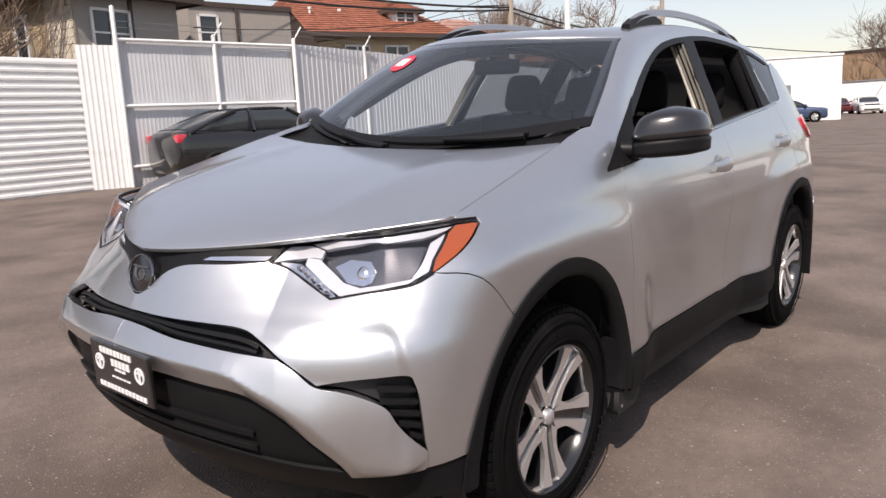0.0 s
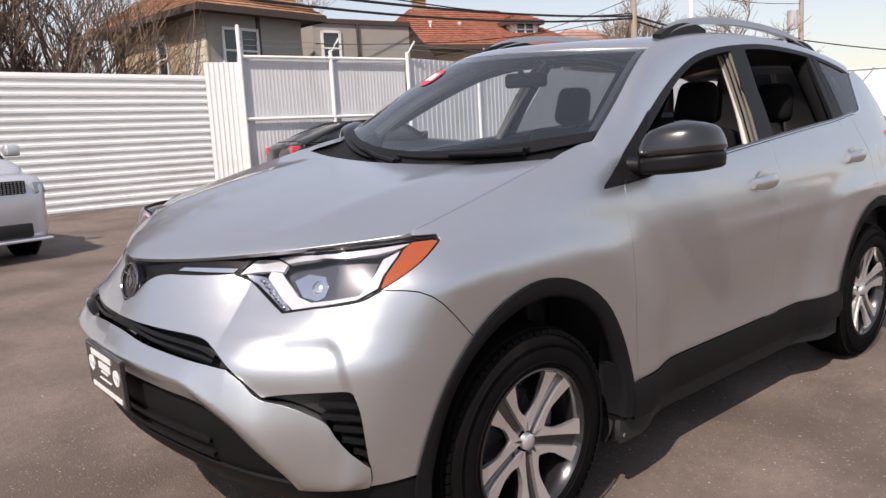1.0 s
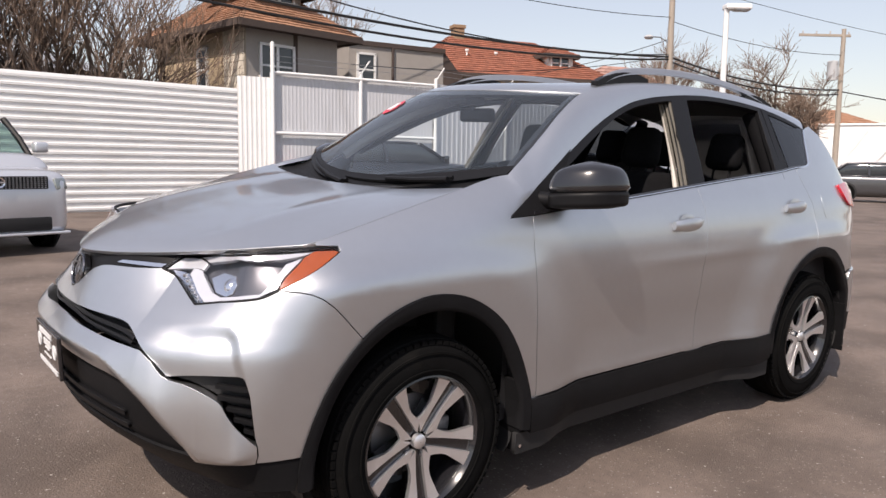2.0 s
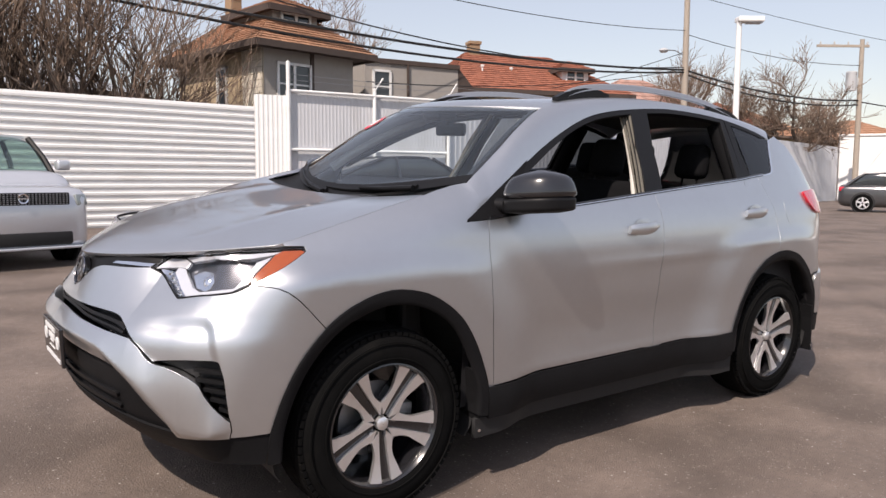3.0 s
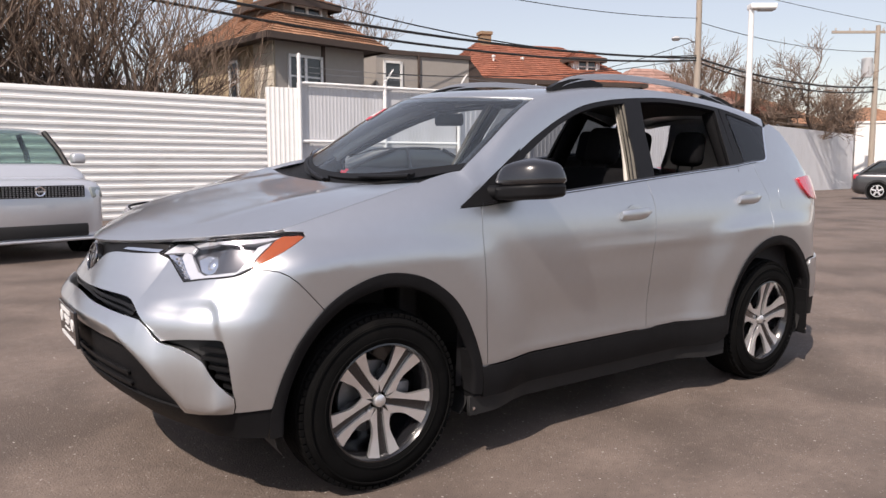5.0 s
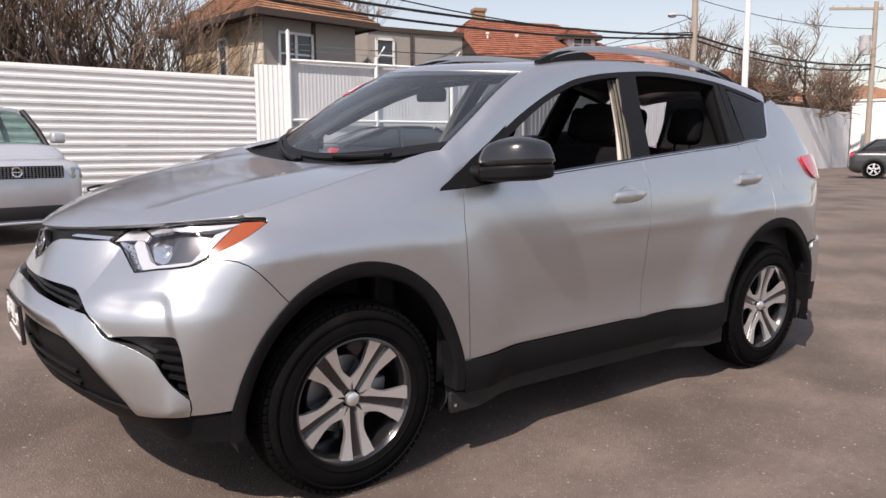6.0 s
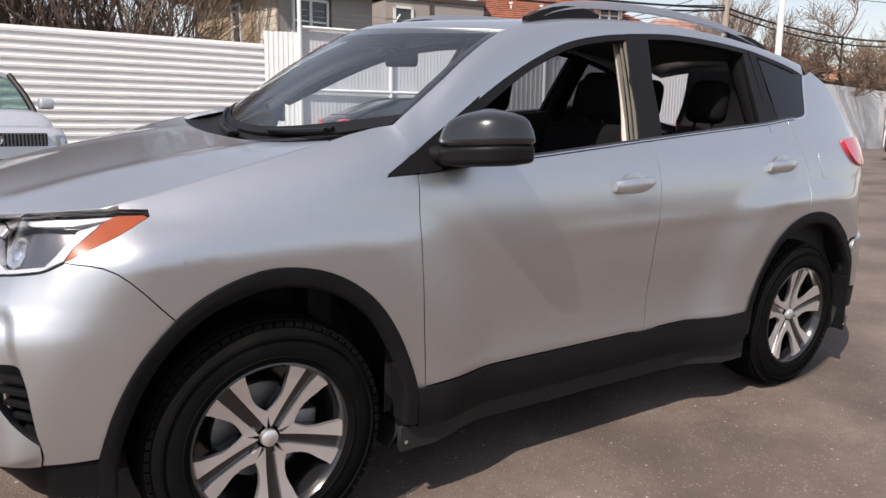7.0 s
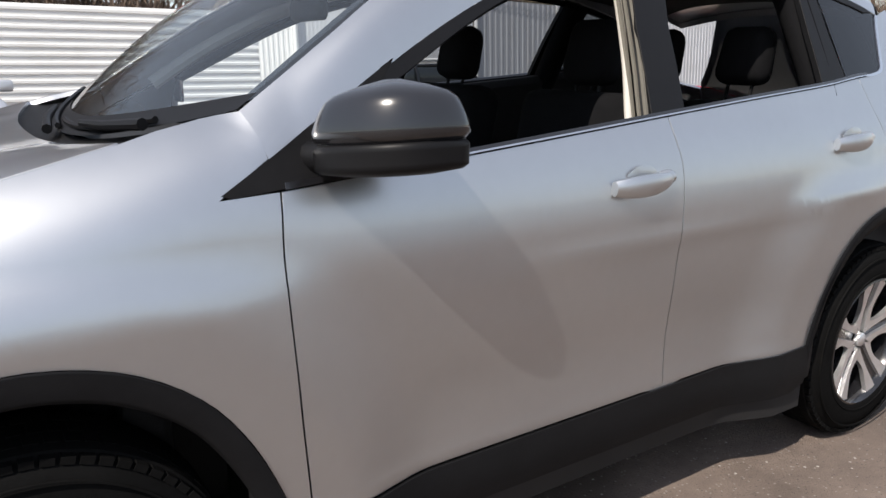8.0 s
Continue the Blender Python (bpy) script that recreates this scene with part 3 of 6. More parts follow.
lamp_bit("light_guide", [(0.548, 0.920), (0.60, 0.897), (0.653, 0.872), (0.692, 0.857), (0.780, 0.868), (0.932, 0.888), (1.004, 0.916), (1.030, 0.946), (1.066, 0.973), (1.106, 1.001), (1.050, 0.984), (0.984, 0.928), (0.943, 0.898), (0.843, 0.885), (0.76, 0.877), (0.698, 0.886), (0.640, 0.917), (0.600, 0.935), (0.548, 0.937)], LAMP_WHITE, -0.014, rim=0.02, fine=0.013, label="white L-shaped light guide")
lamp_bit("marker_strip", [(0.465, 0.927), (0.528, 0.924), (0.575, 0.907), (0.625, 0.885), (0.670, 0.862), (0.685, 0.852), (0.671, 0.850), (0.620, 0.869), (0.568, 0.887), (0.522, 0.903), (0.483, 0.915)], REFLECTOR, -0.020, rim=0.012, fine=0.02, label="chrome marker light strip")
lamp_bit("lamp_point", [(0.442, 0.926), (0.458, 0.942), (0.480, 0.961), (0.55, 0.965), (0.605, 0.956), (0.600, 0.939), (0.548, 0.939), (0.49, 0.932)], LAMP_WHITE, -0.016, rim=0.012, fine=0.02)
lamp_bit("upper_trim", [(0.608, 0.960), (0.660, 0.968), (0.81, 0.984), (1.036, 0.997), (1.118, 1.010), (1.148, 1.018), (0.934, 1.006), (0.667, 0.980), (0.55, 0.970)], LAMP_WHITE, -0.018, rim=0.015, fine=0.02)
lamp_bit("amber_reflector", lamp_amber + [(1.214, 1.018), (1.15, 1.017), (1.114, 1.002), (1.072, 0.972), (1.037, 0.946), (1.016, 0.921)], AMBER, -0.006, rim=0.012, fine=0.015, label="amber side reflector", gap=0.002)
lamp_edge = lamp_in + lamp_low[1:]
# thin black line that darkens the lamp's lower outline
lamp_bit("lamp_seal", lamp_edge + [(p[0], p[1] - 0.0045) for p in lamp_edge[::-1]], SATIN_BLACK, 0.0018, rim=0.004, fine=0.03)
# black strip put in for the shaded gap between lamp and bonnet
lamp_bit("bonnet_seal", lamp_top[:-1] + [(p[0], p[1] + 0.005) for p in lamp_top[:-1][::-1]], SATIN_BLACK, -0.008, rim=0.01, fine=0.03)
for sgn in (1, -1):
    # projector lens
    c = wall(0.755, 0.917) - wall_normal(0.755, 0.917) * 0.056
    c, n = Vector((c.x, c.y * sgn, c.z)), Vector((-0.9, -0.42 * sgn, 0.0)).normalized()
    bm = bmesh.new()
    add_lathe(bm, [(0.001, 0.034), (0.014, 0.031), (0.026, 0.02), (0.032, 0.004), (0.036, 0.004), (0.040, -0.01), (0.040, -0.03)], 24)
    q = n.to_track_quat("Y", "Z").to_matrix().to_4x4()
    bmesh.ops.transform(bm, matrix=Matrix.Translation(c) @ q, verts=bm.verts[:])
    part("projector_lens", bm, REFLECTOR, head[sgn], smooth=True, angle=50)
    bm = bmesh.new()
    for i in range(5):
        p = (0.530 + 0.03 * i, 0.914 - 0.0125 * i)
        w = wall(*p) - wall_normal(*p) * 0.012
        add_box(bm, -0.006, 0.006, -0.006, 0.006, -0.006, 0.006, 0.002, pose(w.x, w.y * sgn, w.z, 0, 0, 30 * sgn))
    part("marker_lights", bm, REFLECTOR, head[sgn])
lamp_bit("lens", lamp_outline, LENS, 0.0005, rim=0.012, fine=0.03, gap=0.003)

# badge: plain black disc with a chrome ring and bars
bm = bmesh.new()
add_lathe(bm, [(0.001, 0.0), (0.05, 0.0), (0.055, -0.004), (0.055, -0.02)], 40, axis="x")
bx, bz = wall(0.0, 0.865).x - 0.006, 0.868
M = pose(bx, 0, bz, 0, 14, 0) @ Matrix.Diagonal((-1, 1.18, 1.0, 1))
bmesh.ops.transform(bm, matrix=M, verts=bm.verts[:])
badge = part("badge", bm, GLOSS_BLACK, car, "round black badge with chrome ring", smooth=True)
bm = bmesh.new()
add_lathe(bm, [(0.050, 0.001), (0.052, 0.004), (0.054, 0.004), (0.056, 0.0)], 40, axis="x")
for a, b in ((0.016, 0.030),):
    add_lathe(bm, [(a, 0.001), (a + 0.001, 0.003), (a + 0.003, 0.003), (a + 0.004, 0.001)], 28, axis="x")
add_box(bm, 0.0, 0.004, -0.034, 0.034, 0.018, 0.024, 0.001)
bmesh.ops.transform(bm, matrix=M, verts=bm.verts[:])
part("ring", bm, DARK_CHROME, badge, smooth=True)

# dealer plate with unreadable marks as bars
PW, PH = 0.1525, 0.073
PM = pose(-0.949, -0.040, 0.614, 0, -3, 0)
plate = part("front_plate", box(-0.006, 0.008, -PW, PW, -PH, PH, 0.004, PM), GLOSS_BLACK, car, "black dealer plate with white marks")
bm = bmesh.new()
# upper script, two round marks, middle words, lower line: plain bars
for y0, y1, z0, z1 in ((-0.07, 0.10, 0.043, 0.060), (-0.055, 0.045, 0.012, 0.032), (-0.03, 0.03, 0.0, 0.006), (-0.05, 0.05, -0.022, -0.018), (-0.125, 0.125, -0.062, -0.048)):
    n = max(2, int((y1 - y0) / 0.018))
    for i in range(n):
        a = y0 + (y1 - y0) * i / n
        add_box(bm, -0.0085, -0.006, a, a + (y1 - y0) / n * 0.72, z0, z1, 0.0, PM)
for yc in (0.105, -0.105):
    rings = add_lathe(bm, [(0.018, -0.0085), (0.024, -0.0085), (0.024, -0.006), (0.018, -0.006)], 20, (0, yc, 0.012), "x", True)
    for v in [v for r in rings for v in r]:
        v.co = PM @ v.co
    add_box(bm, -0.0085, -0.006, yc - 0.004, yc + 0.004, -0.006, 0.03, 0.0, PM)
    add_box(bm, -0.0085, -0.006, yc - 0.018, yc + 0.018, 0.016, 0.021, 0.0, PM)
part("white_print", bm, material("white_print", (0.8, 0.8, 0.8), 0.5), plate)["kind"] = "stuff"

# ---- sides ----
BELT = smooth_table([(0.36, 1.088), (0.50, 1.100), (0.80, 1.125), (1.20, 1.158), (1.60, 1.192), (2.0, 1.225), (2.40, 1.256), (2.60, 1.279), (2.9, 1.30)])
TOPLINE = [(0.377, 1.093), (0.49, 1.156), (0.606, 1.222), (0.77, 1.316), (0.936, 1.404), (1.11, 1.483), (1.288, 1.547), (1.46, 1.583), (1.644, 1.605), (1.95, 1.625), (2.268, 1.614), (2.52, 1.586), (2.76, 1.537), (2.885, 1.497)]
TOP = smooth_table(TOPLINE)
arch_f, arch_r = run(on_side, ARCH_F, 4), run(on_side, ARCH_R, 4)
i_join = min(range(len(arch_f)), key=lambda i: abs(arch_f[i][0] - JOIN[0]) + abs(arch_f[i][1] - JOIN[1]))
cut1 = [on_side(*p) for p in spline([(0.496, 0.40), (0.500, 0.47), (0.486, 0.70), (0.478, 0.945), (0.490, 1.099)], 5)]
cut2 = [on_side(*p) for p in spline([(1.588, 0.43), (1.590, 0.60), (1.590, 0.85), (1.606, 1.06), (1.602, 1.12), (1.597, BELT(1.597))], 5)]
cut3 = [on_side(*p) for p in spline([(2.632, 0.857), (2.637, 0.90), (2.655, 0.98), (2.660, 1.07), (2.642, 1.14), (2.60, BELT(2.60))], 5)]


def belt_line(x0, x1, n=14, dz=0.0):
    return [on_side(x0 + (x1 - x0) * i / n, BELT(x0 + (x1 - x0) * i / n) + dz) for i in range(n + 1)]


def crease(u, z):
    """Door skin: shoulder crease and the scooped flank below it."""
    x = float(np.interp(u, _u, _d[:, 0]))
    ridge = 0.858 + 0.044 * (x - 0.9) / 1.3
    r = 0.0045 * math.exp(-((z - ridge) / 0.030) ** 2) * step(0.75, 1.25, x) * step(2.65, 2.45, x)
    r -= 0.008 * math.exp(-((z - 0.60) / 0.10) ** 2) * step(0.6, 0.9, x) * step(2.35, 2.0, x)
    r += 0.004 * math.exp(-((z - 0.445) / 0.03) ** 2) * step(0.5, 0.7, x) * step(2.35, 2.1, x)
    return r


# front wing
hood_edge = [on_side(x, HOOD_EDGE_Z(x)) for x in np.linspace(0.234, -0.360, 12)]
wing_outline = arch_f[i_join:] + [on_side(0.480, 0.400)] + cut1 + [on_side(0.377, 1.093), on_side(0.43, 1.126), on_side(0.480, 1.156), on_side(0.472, 1.195), on_side(0.455, 1.243), on_side(0.38, 1.230), on_side(0.30, 1.212)] + hood_edge + [(1.158, 1.027), (1.227, 1.025)] + lamp_amber[::-1] + spline([J, (1.134, 0.886), JOIN], 4)[1:-1]
skin("front_wing", wing_outline, PAINT, car, fine=0.034, gap=0.002)
# doors
low1 = [on_side(x, 0.432 + 0.008 * (x - 0.48)) for x in np.linspace(1.588, 0.500, 14)]
door1 = skin("front_door", cut1[1:] + belt_line(0.49, 1.597) + cut2[::-1] + low1, PAINT, car, relief=crease, fine=0.036)
arch_mid = [p for p in arch_r if p[0] < on_side(2.632, 0.857)[0]]
low2 = [on_side(x, 0.432 + 0.008 * (x - 0.48)) for x in np.linspace(2.215, 1.590, 9)]
door2 = skin("rear_door", cut2 + belt_line(1.597, 2.60) + cut3[::-1] + arch_mid[::-1] + low2, PAINT, car, relief=crease, fine=0.036)
# quarter panel up to the roof
arch_back = [p for p in arch_r if p[0] >= on_side(2.632, 0.857)[0]]
QT = [on_side(*p) for p in spline([(2.69, 1.286), (2.765, 1.302), (2.80, 1.353), (2.848, 1.442), (2.885, 1.495)], 5)]
quarter = cut3 + [on_side(2.64, 1.282)] + QT + [on_side(2.98, 1.520), on_side(3.09, 1.468), on_side(3.17, 1.37), on_side(3.25, 1.25), (U_END - 0.60, 1.19), (U_END - 0.60, 1.0), (U_END - 0.55, 0.72), (U_END - 0.80, 0.70), on_side(3.115, 0.70)] + [p for p in arch_back[::-1] if p[1] > 0.66]
skin("quarter_panel", quarter, PAINT, car, fine=0.036)
rb = [on_side(3.105, 0.66), on_side(3.13, 0.695), (U_END - 0.80, 0.695), (U_END - 0.55, 0.71), (U_END, 0.72), (U_END, 0.42), (U_END - 0.7, 0.42), on_side(3.165, 0.44)] + [p for p in arch_back[::-1] if p[1] < 0.64]
skin("rear_bumper", rb, PAINT, car, lift=0.012, fine=0.05)
skin("rear_bumper_skirt", [on_side(3.165, 0.435), (U_END - 0.7, 0.42), (U_END, 0.42), (U_END, 0.28), (U_END - 0.7, 0.28), on_side(3.17, 0.33)], MOULDING, car, fine=0.06, lift=0.008)
skin("tailgate", [(U_END - 0.55, 0.72), (U_END - 0.60, 1.0), (U_END - 0.60, 1.22), (U_END - 0.42, 1.54), (U_END, 1.58), (U_END, 0.72)], PAINT, car, fine=0.06)
skin("tail_lamp", spline([on_side(3.06, 1.188), on_side(3.085, 1.128), on_side(3.145, 1.075), on_side(3.22, 1.055)], 4) + [(U_END - 0.55, 1.03), (U_END - 0.40, 1.05), (U_END - 0.40, 1.15), (U_END - 0.55, 1.19), on_side(3.2, 1.20)], RED_LENS, car, "red tail lamp", fine=0.03, lift=0.014)
skin("rear_reflector", [(U_END - 0.78, 0.665), (U_END - 0.70, 0.67), (U_END - 0.70, 0.635), (U_END - 0.78, 0.635)], LAMP_WHITE, car, fine=0.04, lift=0.016)
# fuel flap
fu, fz = on_side(2.845, 1.075)
skin("fuel_flap", [(fu + 0.070 * (abs(math.cos(a)) ** 0.6) * math.copysign(1, math.cos(a)), fz + 0.072 * (abs(math.sin(a)) ** 0.6) * math.copysign(1, math.sin(a))) for a in np.linspace(0, 2 * math.pi, 33)[:-1]], PAINT, car, fine=0.05, lift=0.0012, both=False, rim=0.003)

# black lower cladding
sill = [on_side(x, 0.429 + 0.008 * (x - 0.48)) for x in np.linspace(0.47, 2.215, 20)] + [on_side(2.21, 0.32)] + [on_side(x, 0.298) for x in np.linspace(2.15, 0.475, 18)]


def sill_relief(u, z):
    return 0.010 + 0.008 * math.sin(max(0, min(1, (z - 0.298) / 0.14)) * math.pi)


skin("sill_moulding", sill, MOULDING, car, "black plastic sill moulding", relief=sill_relief, gap=0.0, rim=0.03, fine=0.04)
skin("sill_underside", [on_side(x, 0.30) for x in np.linspace(0.42, 2.24, 14)] + [on_side(x, 0.22) for x in np.linspace(2.24, 0.42, 14)], DARK_VOID, car, gap=0, rim=0.02, fine=0.08, lift=-0.01)


def arch_moulding(name, pts, cx, wide):
    """A band along the wheel arch, rolled over and turned in towards the tyre."""
    d = spline(pts, 5)
    for sgn in (1, -1):
        co, nor, faces = [], [], []
        rows = [(0.0, -0.004), (0.02, 0.012), (0.2, 0.016), (0.75, 0.014), (0.95, 0.008), (1.0, -0.004), (1.02, -0.03), (1.03, -0.09)]
        for x, z in d:
            r = Vector((cx - x, 0.36 - z)).normalized()
            w = wide * (0.85 + 0.15 * step(0.4, 0.7, z))
            for k, (f, h) in enumerate(rows):
                px, pz = x + r.x * w * min(f, 1.0), z + r.y * w * min(f, 1.0)
                u, zz = on_side(px, pz)
                p = wall(u, zz) + wall_normal(u, zz) * h
                co.append(Vector((p.x, p.y * sgn, p.z)))
                n = wall_normal(u, zz)
                inward = Vector((r.x, 0, r.y))
                m = n + inward * (-1.2 if k == 0 else (0.0 if k < 4 else (0.6 if k == 4 else (1.5 if k == 5 else 20))))
                m.normalize()
                nor.append(Vector((m.x, m.y * sgn, m.z)))
        k = len(rows)
        for i in range(len(d) - 1):
            for j in range(k - 1):
                f = [i * k + j, i * k + j + 1, (i + 1) * k + j + 1, (i + 1) * k + j]
                faces.append(f if sgn == 1 else f[::-1])
        surface_part(name, co, nor, faces, MOULDING, car, "black wheel-arch moulding")


arch_moulding("front_arch_moulding", [(-0.458, 0.31)] + ARCH_F + [(0.470, 0.315)], 0.0, 0.052)
arch_moulding("rear_arch_moulding", [(2.20, 0.335)] + ARCH_R + [(3.165, 0.34)], AXLE_R + 0.02, 0.052)

# wheel-well liners
for cx in (0.0, AXLE_R):
    for sgn in (1, -1):
        bm = bmesh.new()
        add_lathe(bm, [(0.02, 0.30), (0.44, 0.30), (0.455, 0.0)], 40, (cx, -0.84, 0.40))
        for v in bm.verts:
            v.co.z = max(v.co.z, 0.22)
            v.co.x = cx + (v.co.x - cx) * 0.99
            v.co.y *= sgn
        bmesh.ops.delete(bm, geom=[f for f in bm.faces if all(v.co.z < 0.23 for v in f.verts)], context="FACES")
        part("wheel_well", bm, DARK_VOID, car, smooth=True)

# mud flaps
for cx in (0.428, AXLE_R + 0.44):
    for sgn in (1, -1):
        bm = bmesh.new()
        prof = [(-0.012, 0.50), (0.0, 0.42), (0.006, 0.30), (0.016, 0.215)]
        out = [(cx + a, z) for a, z in prof] + [(cx + a + 0.014, z) for a, z in prof[::-1]]
        add_prism(bm, out, -0.878 * sgn, -0.67 * sgn, lambda a, b, d: (a, d, b))
        part("mud_flap", bm, MOULDING, car)
        bm = bmesh.new()
        add_lathe(bm, [(0.001, -0.004), (0.007, -0.003), (0.007, 0.004)], 10, (cx + 0.012, -0.880 * sgn, 0.250))
        part("flap_bolt", bm, CHROME, car)

# greenhouse pillars and trims on the skin
sail = [on_side(x, TOP(x) + 0.006) for x in np.linspace(0.378, 0.80, 10)] + [on_side(0.765, 1.325), on_side(0.715, 1.24), on_side(0.70, BELT(0.70) + 0.004)] + belt_line(0.70, 0.40, 8, 0.002)
skin("window_corner_trim", sail, MOULDING, car, "black sail trim behind the front pillar", gap=0, lift=0.0015, rim=0.012)
bp = [on_side(1.536, BELT(1.536)), on_side(1.668, BELT(1.668)), on_side(1.708, 1.42), on_side(1.775, TOP(1.775)), on_side(1.640, TOP(1.640)), on_side(1.580, 1.42)]
skin("centre_pillar_trim", bp, SATIN_BLACK, car, "black centre pillar trim", gap=0, lift=0.001, rim=0.02, fine=0.05)
cp = [on_side(2.372, BELT(2.372)), on_side(2.515, BELT(2.515)), on_side(2.508, 1.42), on_side(2.522, TOP(2.522)), on_side(2.43, TOP(2.43)), on_side(2.395, 1.42)]
skin("rear_pillar_trim", cp, SATIN_BLACK, car, "black rear door pillar trim", gap=0, lift=0.001, rim=0.02, fine=0.05)
qg = [on_side(2.523, BELT(2.523) + 0.004), on_side(2.66, 1.288)] + QT[1:] + [on_side(x, TOP(x)) for x in np.linspace(2.87, 2.53, 6)]
skin("quarter_glass", qg, TINT_GLASS, car, "dark privacy quarter glass", gap=0.004, lift=-0.003, rim=0.0, fine=0.05)
frame_up = [on_side(x, TOP(x) - 0.001) for x in np.linspace(0.70, 2.86, 40)]
frame_lo = [on_side(x, TOP(x) - 0.024 - 0.012 * step(1.2, 0.8, x)) for x in np.linspace(2.80, 0.74, 40)]
skin("window_frame", frame_up + frame_lo, SATIN_BLACK, car, "black window frame along the roof", gap=0, lift=0.001, rim=0.03, fine=0.06)
bl = belt_line(0.50, 2.66, 30, 0.0)
skin("belt_moulding", bl + [(p[0], p[1] + 0.012) for p in bl[::-1]], GLOSS_BLACK, car, gap=0, lift=0.004, rim=0.02, fine=0.08)
# chrome line added to imitate the bright highlight along the door tops
skin("belt_strip", bl[5:] + [(p[0], p[1] + 0.0035) for p in bl[5:][::-1]], CHROME, car, "thin chrome line imitating the highlight under the windows", gap=0, lift=0.0055, rim=0.004, fine=0.08)
qs = [on_side(2.66, 1.280)] + [(p[0] + 0.006, p[1] - 0.004) for p in QT]
skin("quarter_trim", qs + [(p[0] - 0.010, p[1] + 0.008) for p in qs[::-1]], CHROME, car, gap=0, lift=0.002, rim=0.008, fine=0.08)

# roof side: front pillar, cant rail and rear pillar in one sweep
low_edge = [wall(*on_side(x, z)) for x, z in spline([(0.480, 1.156)] + TOPLINE[2:], 6)]
UPPER = [(0.455, -0.724, 1.241), (0.56, -0.698, 1.310), (0.68, -0.665, 1.389), (0.82, -0.621, 1.480), (0.985, -0.571, 1.565), (1.17, -0.543, 1.616), (1.40, -0.527, 1.648), (1.70, -0.518, 1.664), (2.0, -0.512, 1.664), (2.30, -0.507, 1.650), (2.55, -0.500, 1.622), (2.80, -0.494, 1.586), (2.98, -0.484, 1.554)]
up_edge = [Vector(p) for p in spline(UPPER, 7)]


def along(line, t):
    acc = [0.0]
    for a, b in zip(line, line[1:]):
        acc.append(acc[-1] + (b - a).length)
    x = t * acc[-1]
    i = max(0, min(len(line) - 2, int(np.searchsorted(acc, x)) - 1))
    f = (x - acc[i]) / max(1e-9, acc[i + 1] - acc[i])
    return line[i].lerp(line[i + 1], min(1, max(0, f)))


NC = 90
tab_low = [along(low_edge, i / NC) for i in range(NC + 1)]
tab_up = [along(up_edge, i / NC) for i in range(NC + 1)]


def cant(w, v):
    i = min(NC - 1, int(v * NC))
    f = v * NC - i
    a, b = tab_low[i].lerp(tab_low[i + 1], f), tab_up[i].lerp(tab_up[i + 1], f)
    t = (w + 1) / 2
    p = a.lerp(b, t)
    out = Vector((-0.30 * step(0.5, 0.1, v), -0.40, 0.85)).normalized()
    wide = (b - a).length
    q = p + out * (0.16 * wide * math.sin(math.pi * t))
    s = step(0.0, 0.13, v)
    if s < 1.0:
        # the foot runs on from the wing's own surface
        w0, w1, wt = wall(*on_side(a.x, a.z)), wall(*on_side(b.x, b.z)), wall(*on_side(p.x, p.z))
        q = (p + wt - w0.lerp(w1, t)).lerp(q, s)
    return q


side_l = half_grid(cant, 8, NC, "roof_side", PAINT, rim=0.012)
side_r = half_grid(lambda w, v: (lambda p: Vector((p.x, -p.y, p.z)))(cant(w, v)), 8, NC, "roof_side", PAINT, rim=0.012)

# roof
ROOF_ZC = smooth_table([(0.70, 1.552), (0.76, 1.580), (0.84, 1.607), (0.97, 1.624), (1.25, 1.642), (1.65, 1.656), (2.1, 1.653), (2.6, 1.630), (3.10, 1.580)])


def roof(w, v):
    a = abs(w)
    i = min(len(tab_up) - 2, int((0.25 + 0.75 * v) * NC))
    f = (0.25 + 0.75 * v) * NC - i
    e = tab_up[i].lerp(tab_up[min(i + 1, NC)], f)
    xc = 0.735 + (e.x - 0.985) * 1.075
    x = xc + (e.x - xc) * a ** 2
    z = ROOF_ZC(xc) + (e.z - ROOF_ZC(xc)) * a ** 2.6
    return (x, w * -e.y, z)


roof_ob = half_grid(roof, 28, 40, "roof_panel", PAINT)
ws_top = [Vector(roof(w, 0.0)) for w in np.linspace(-1, 1, 33)]


def ws_base(w):
    return Vector((0.235 + 0.215 * abs(w) ** 2.2, 0.724 * w, 1.150 + 0.090 * abs(w) ** 2))


def screen(w, v):
    a = ws_base(w)
    i = (w + 1) / 2 * 32
    k = min(31, int(i))
    b = ws_top[k].lerp(ws_top[k + 1], i - k)
    p = a.lerp(b, v)
    # the edge follows the pillar
    k = min(NC - 1, int(0.25 * v * NC))
    e = tab_up[k].lerp(tab_up[k + 1], 0.25 * v * NC - k) - tab_up[0].lerp(tab_up[int(0.25 * NC)], v)
    e.y *= -1 if w > 0 else 1
    q = abs(w) ** 5
    return p + Vector((-0.45, 0, 0.9)) * (0.035 * math.sin(math.pi * v) * (1 - q)) + e * q


ws = half_grid(lambda w, v: screen(w * 0.985, 0.015 + 0.97 * v), 24, 20, "windscreen", CLEAR_GLASS, "clear curved windscreen", rim=0.0)
ws.visible_shadow = False
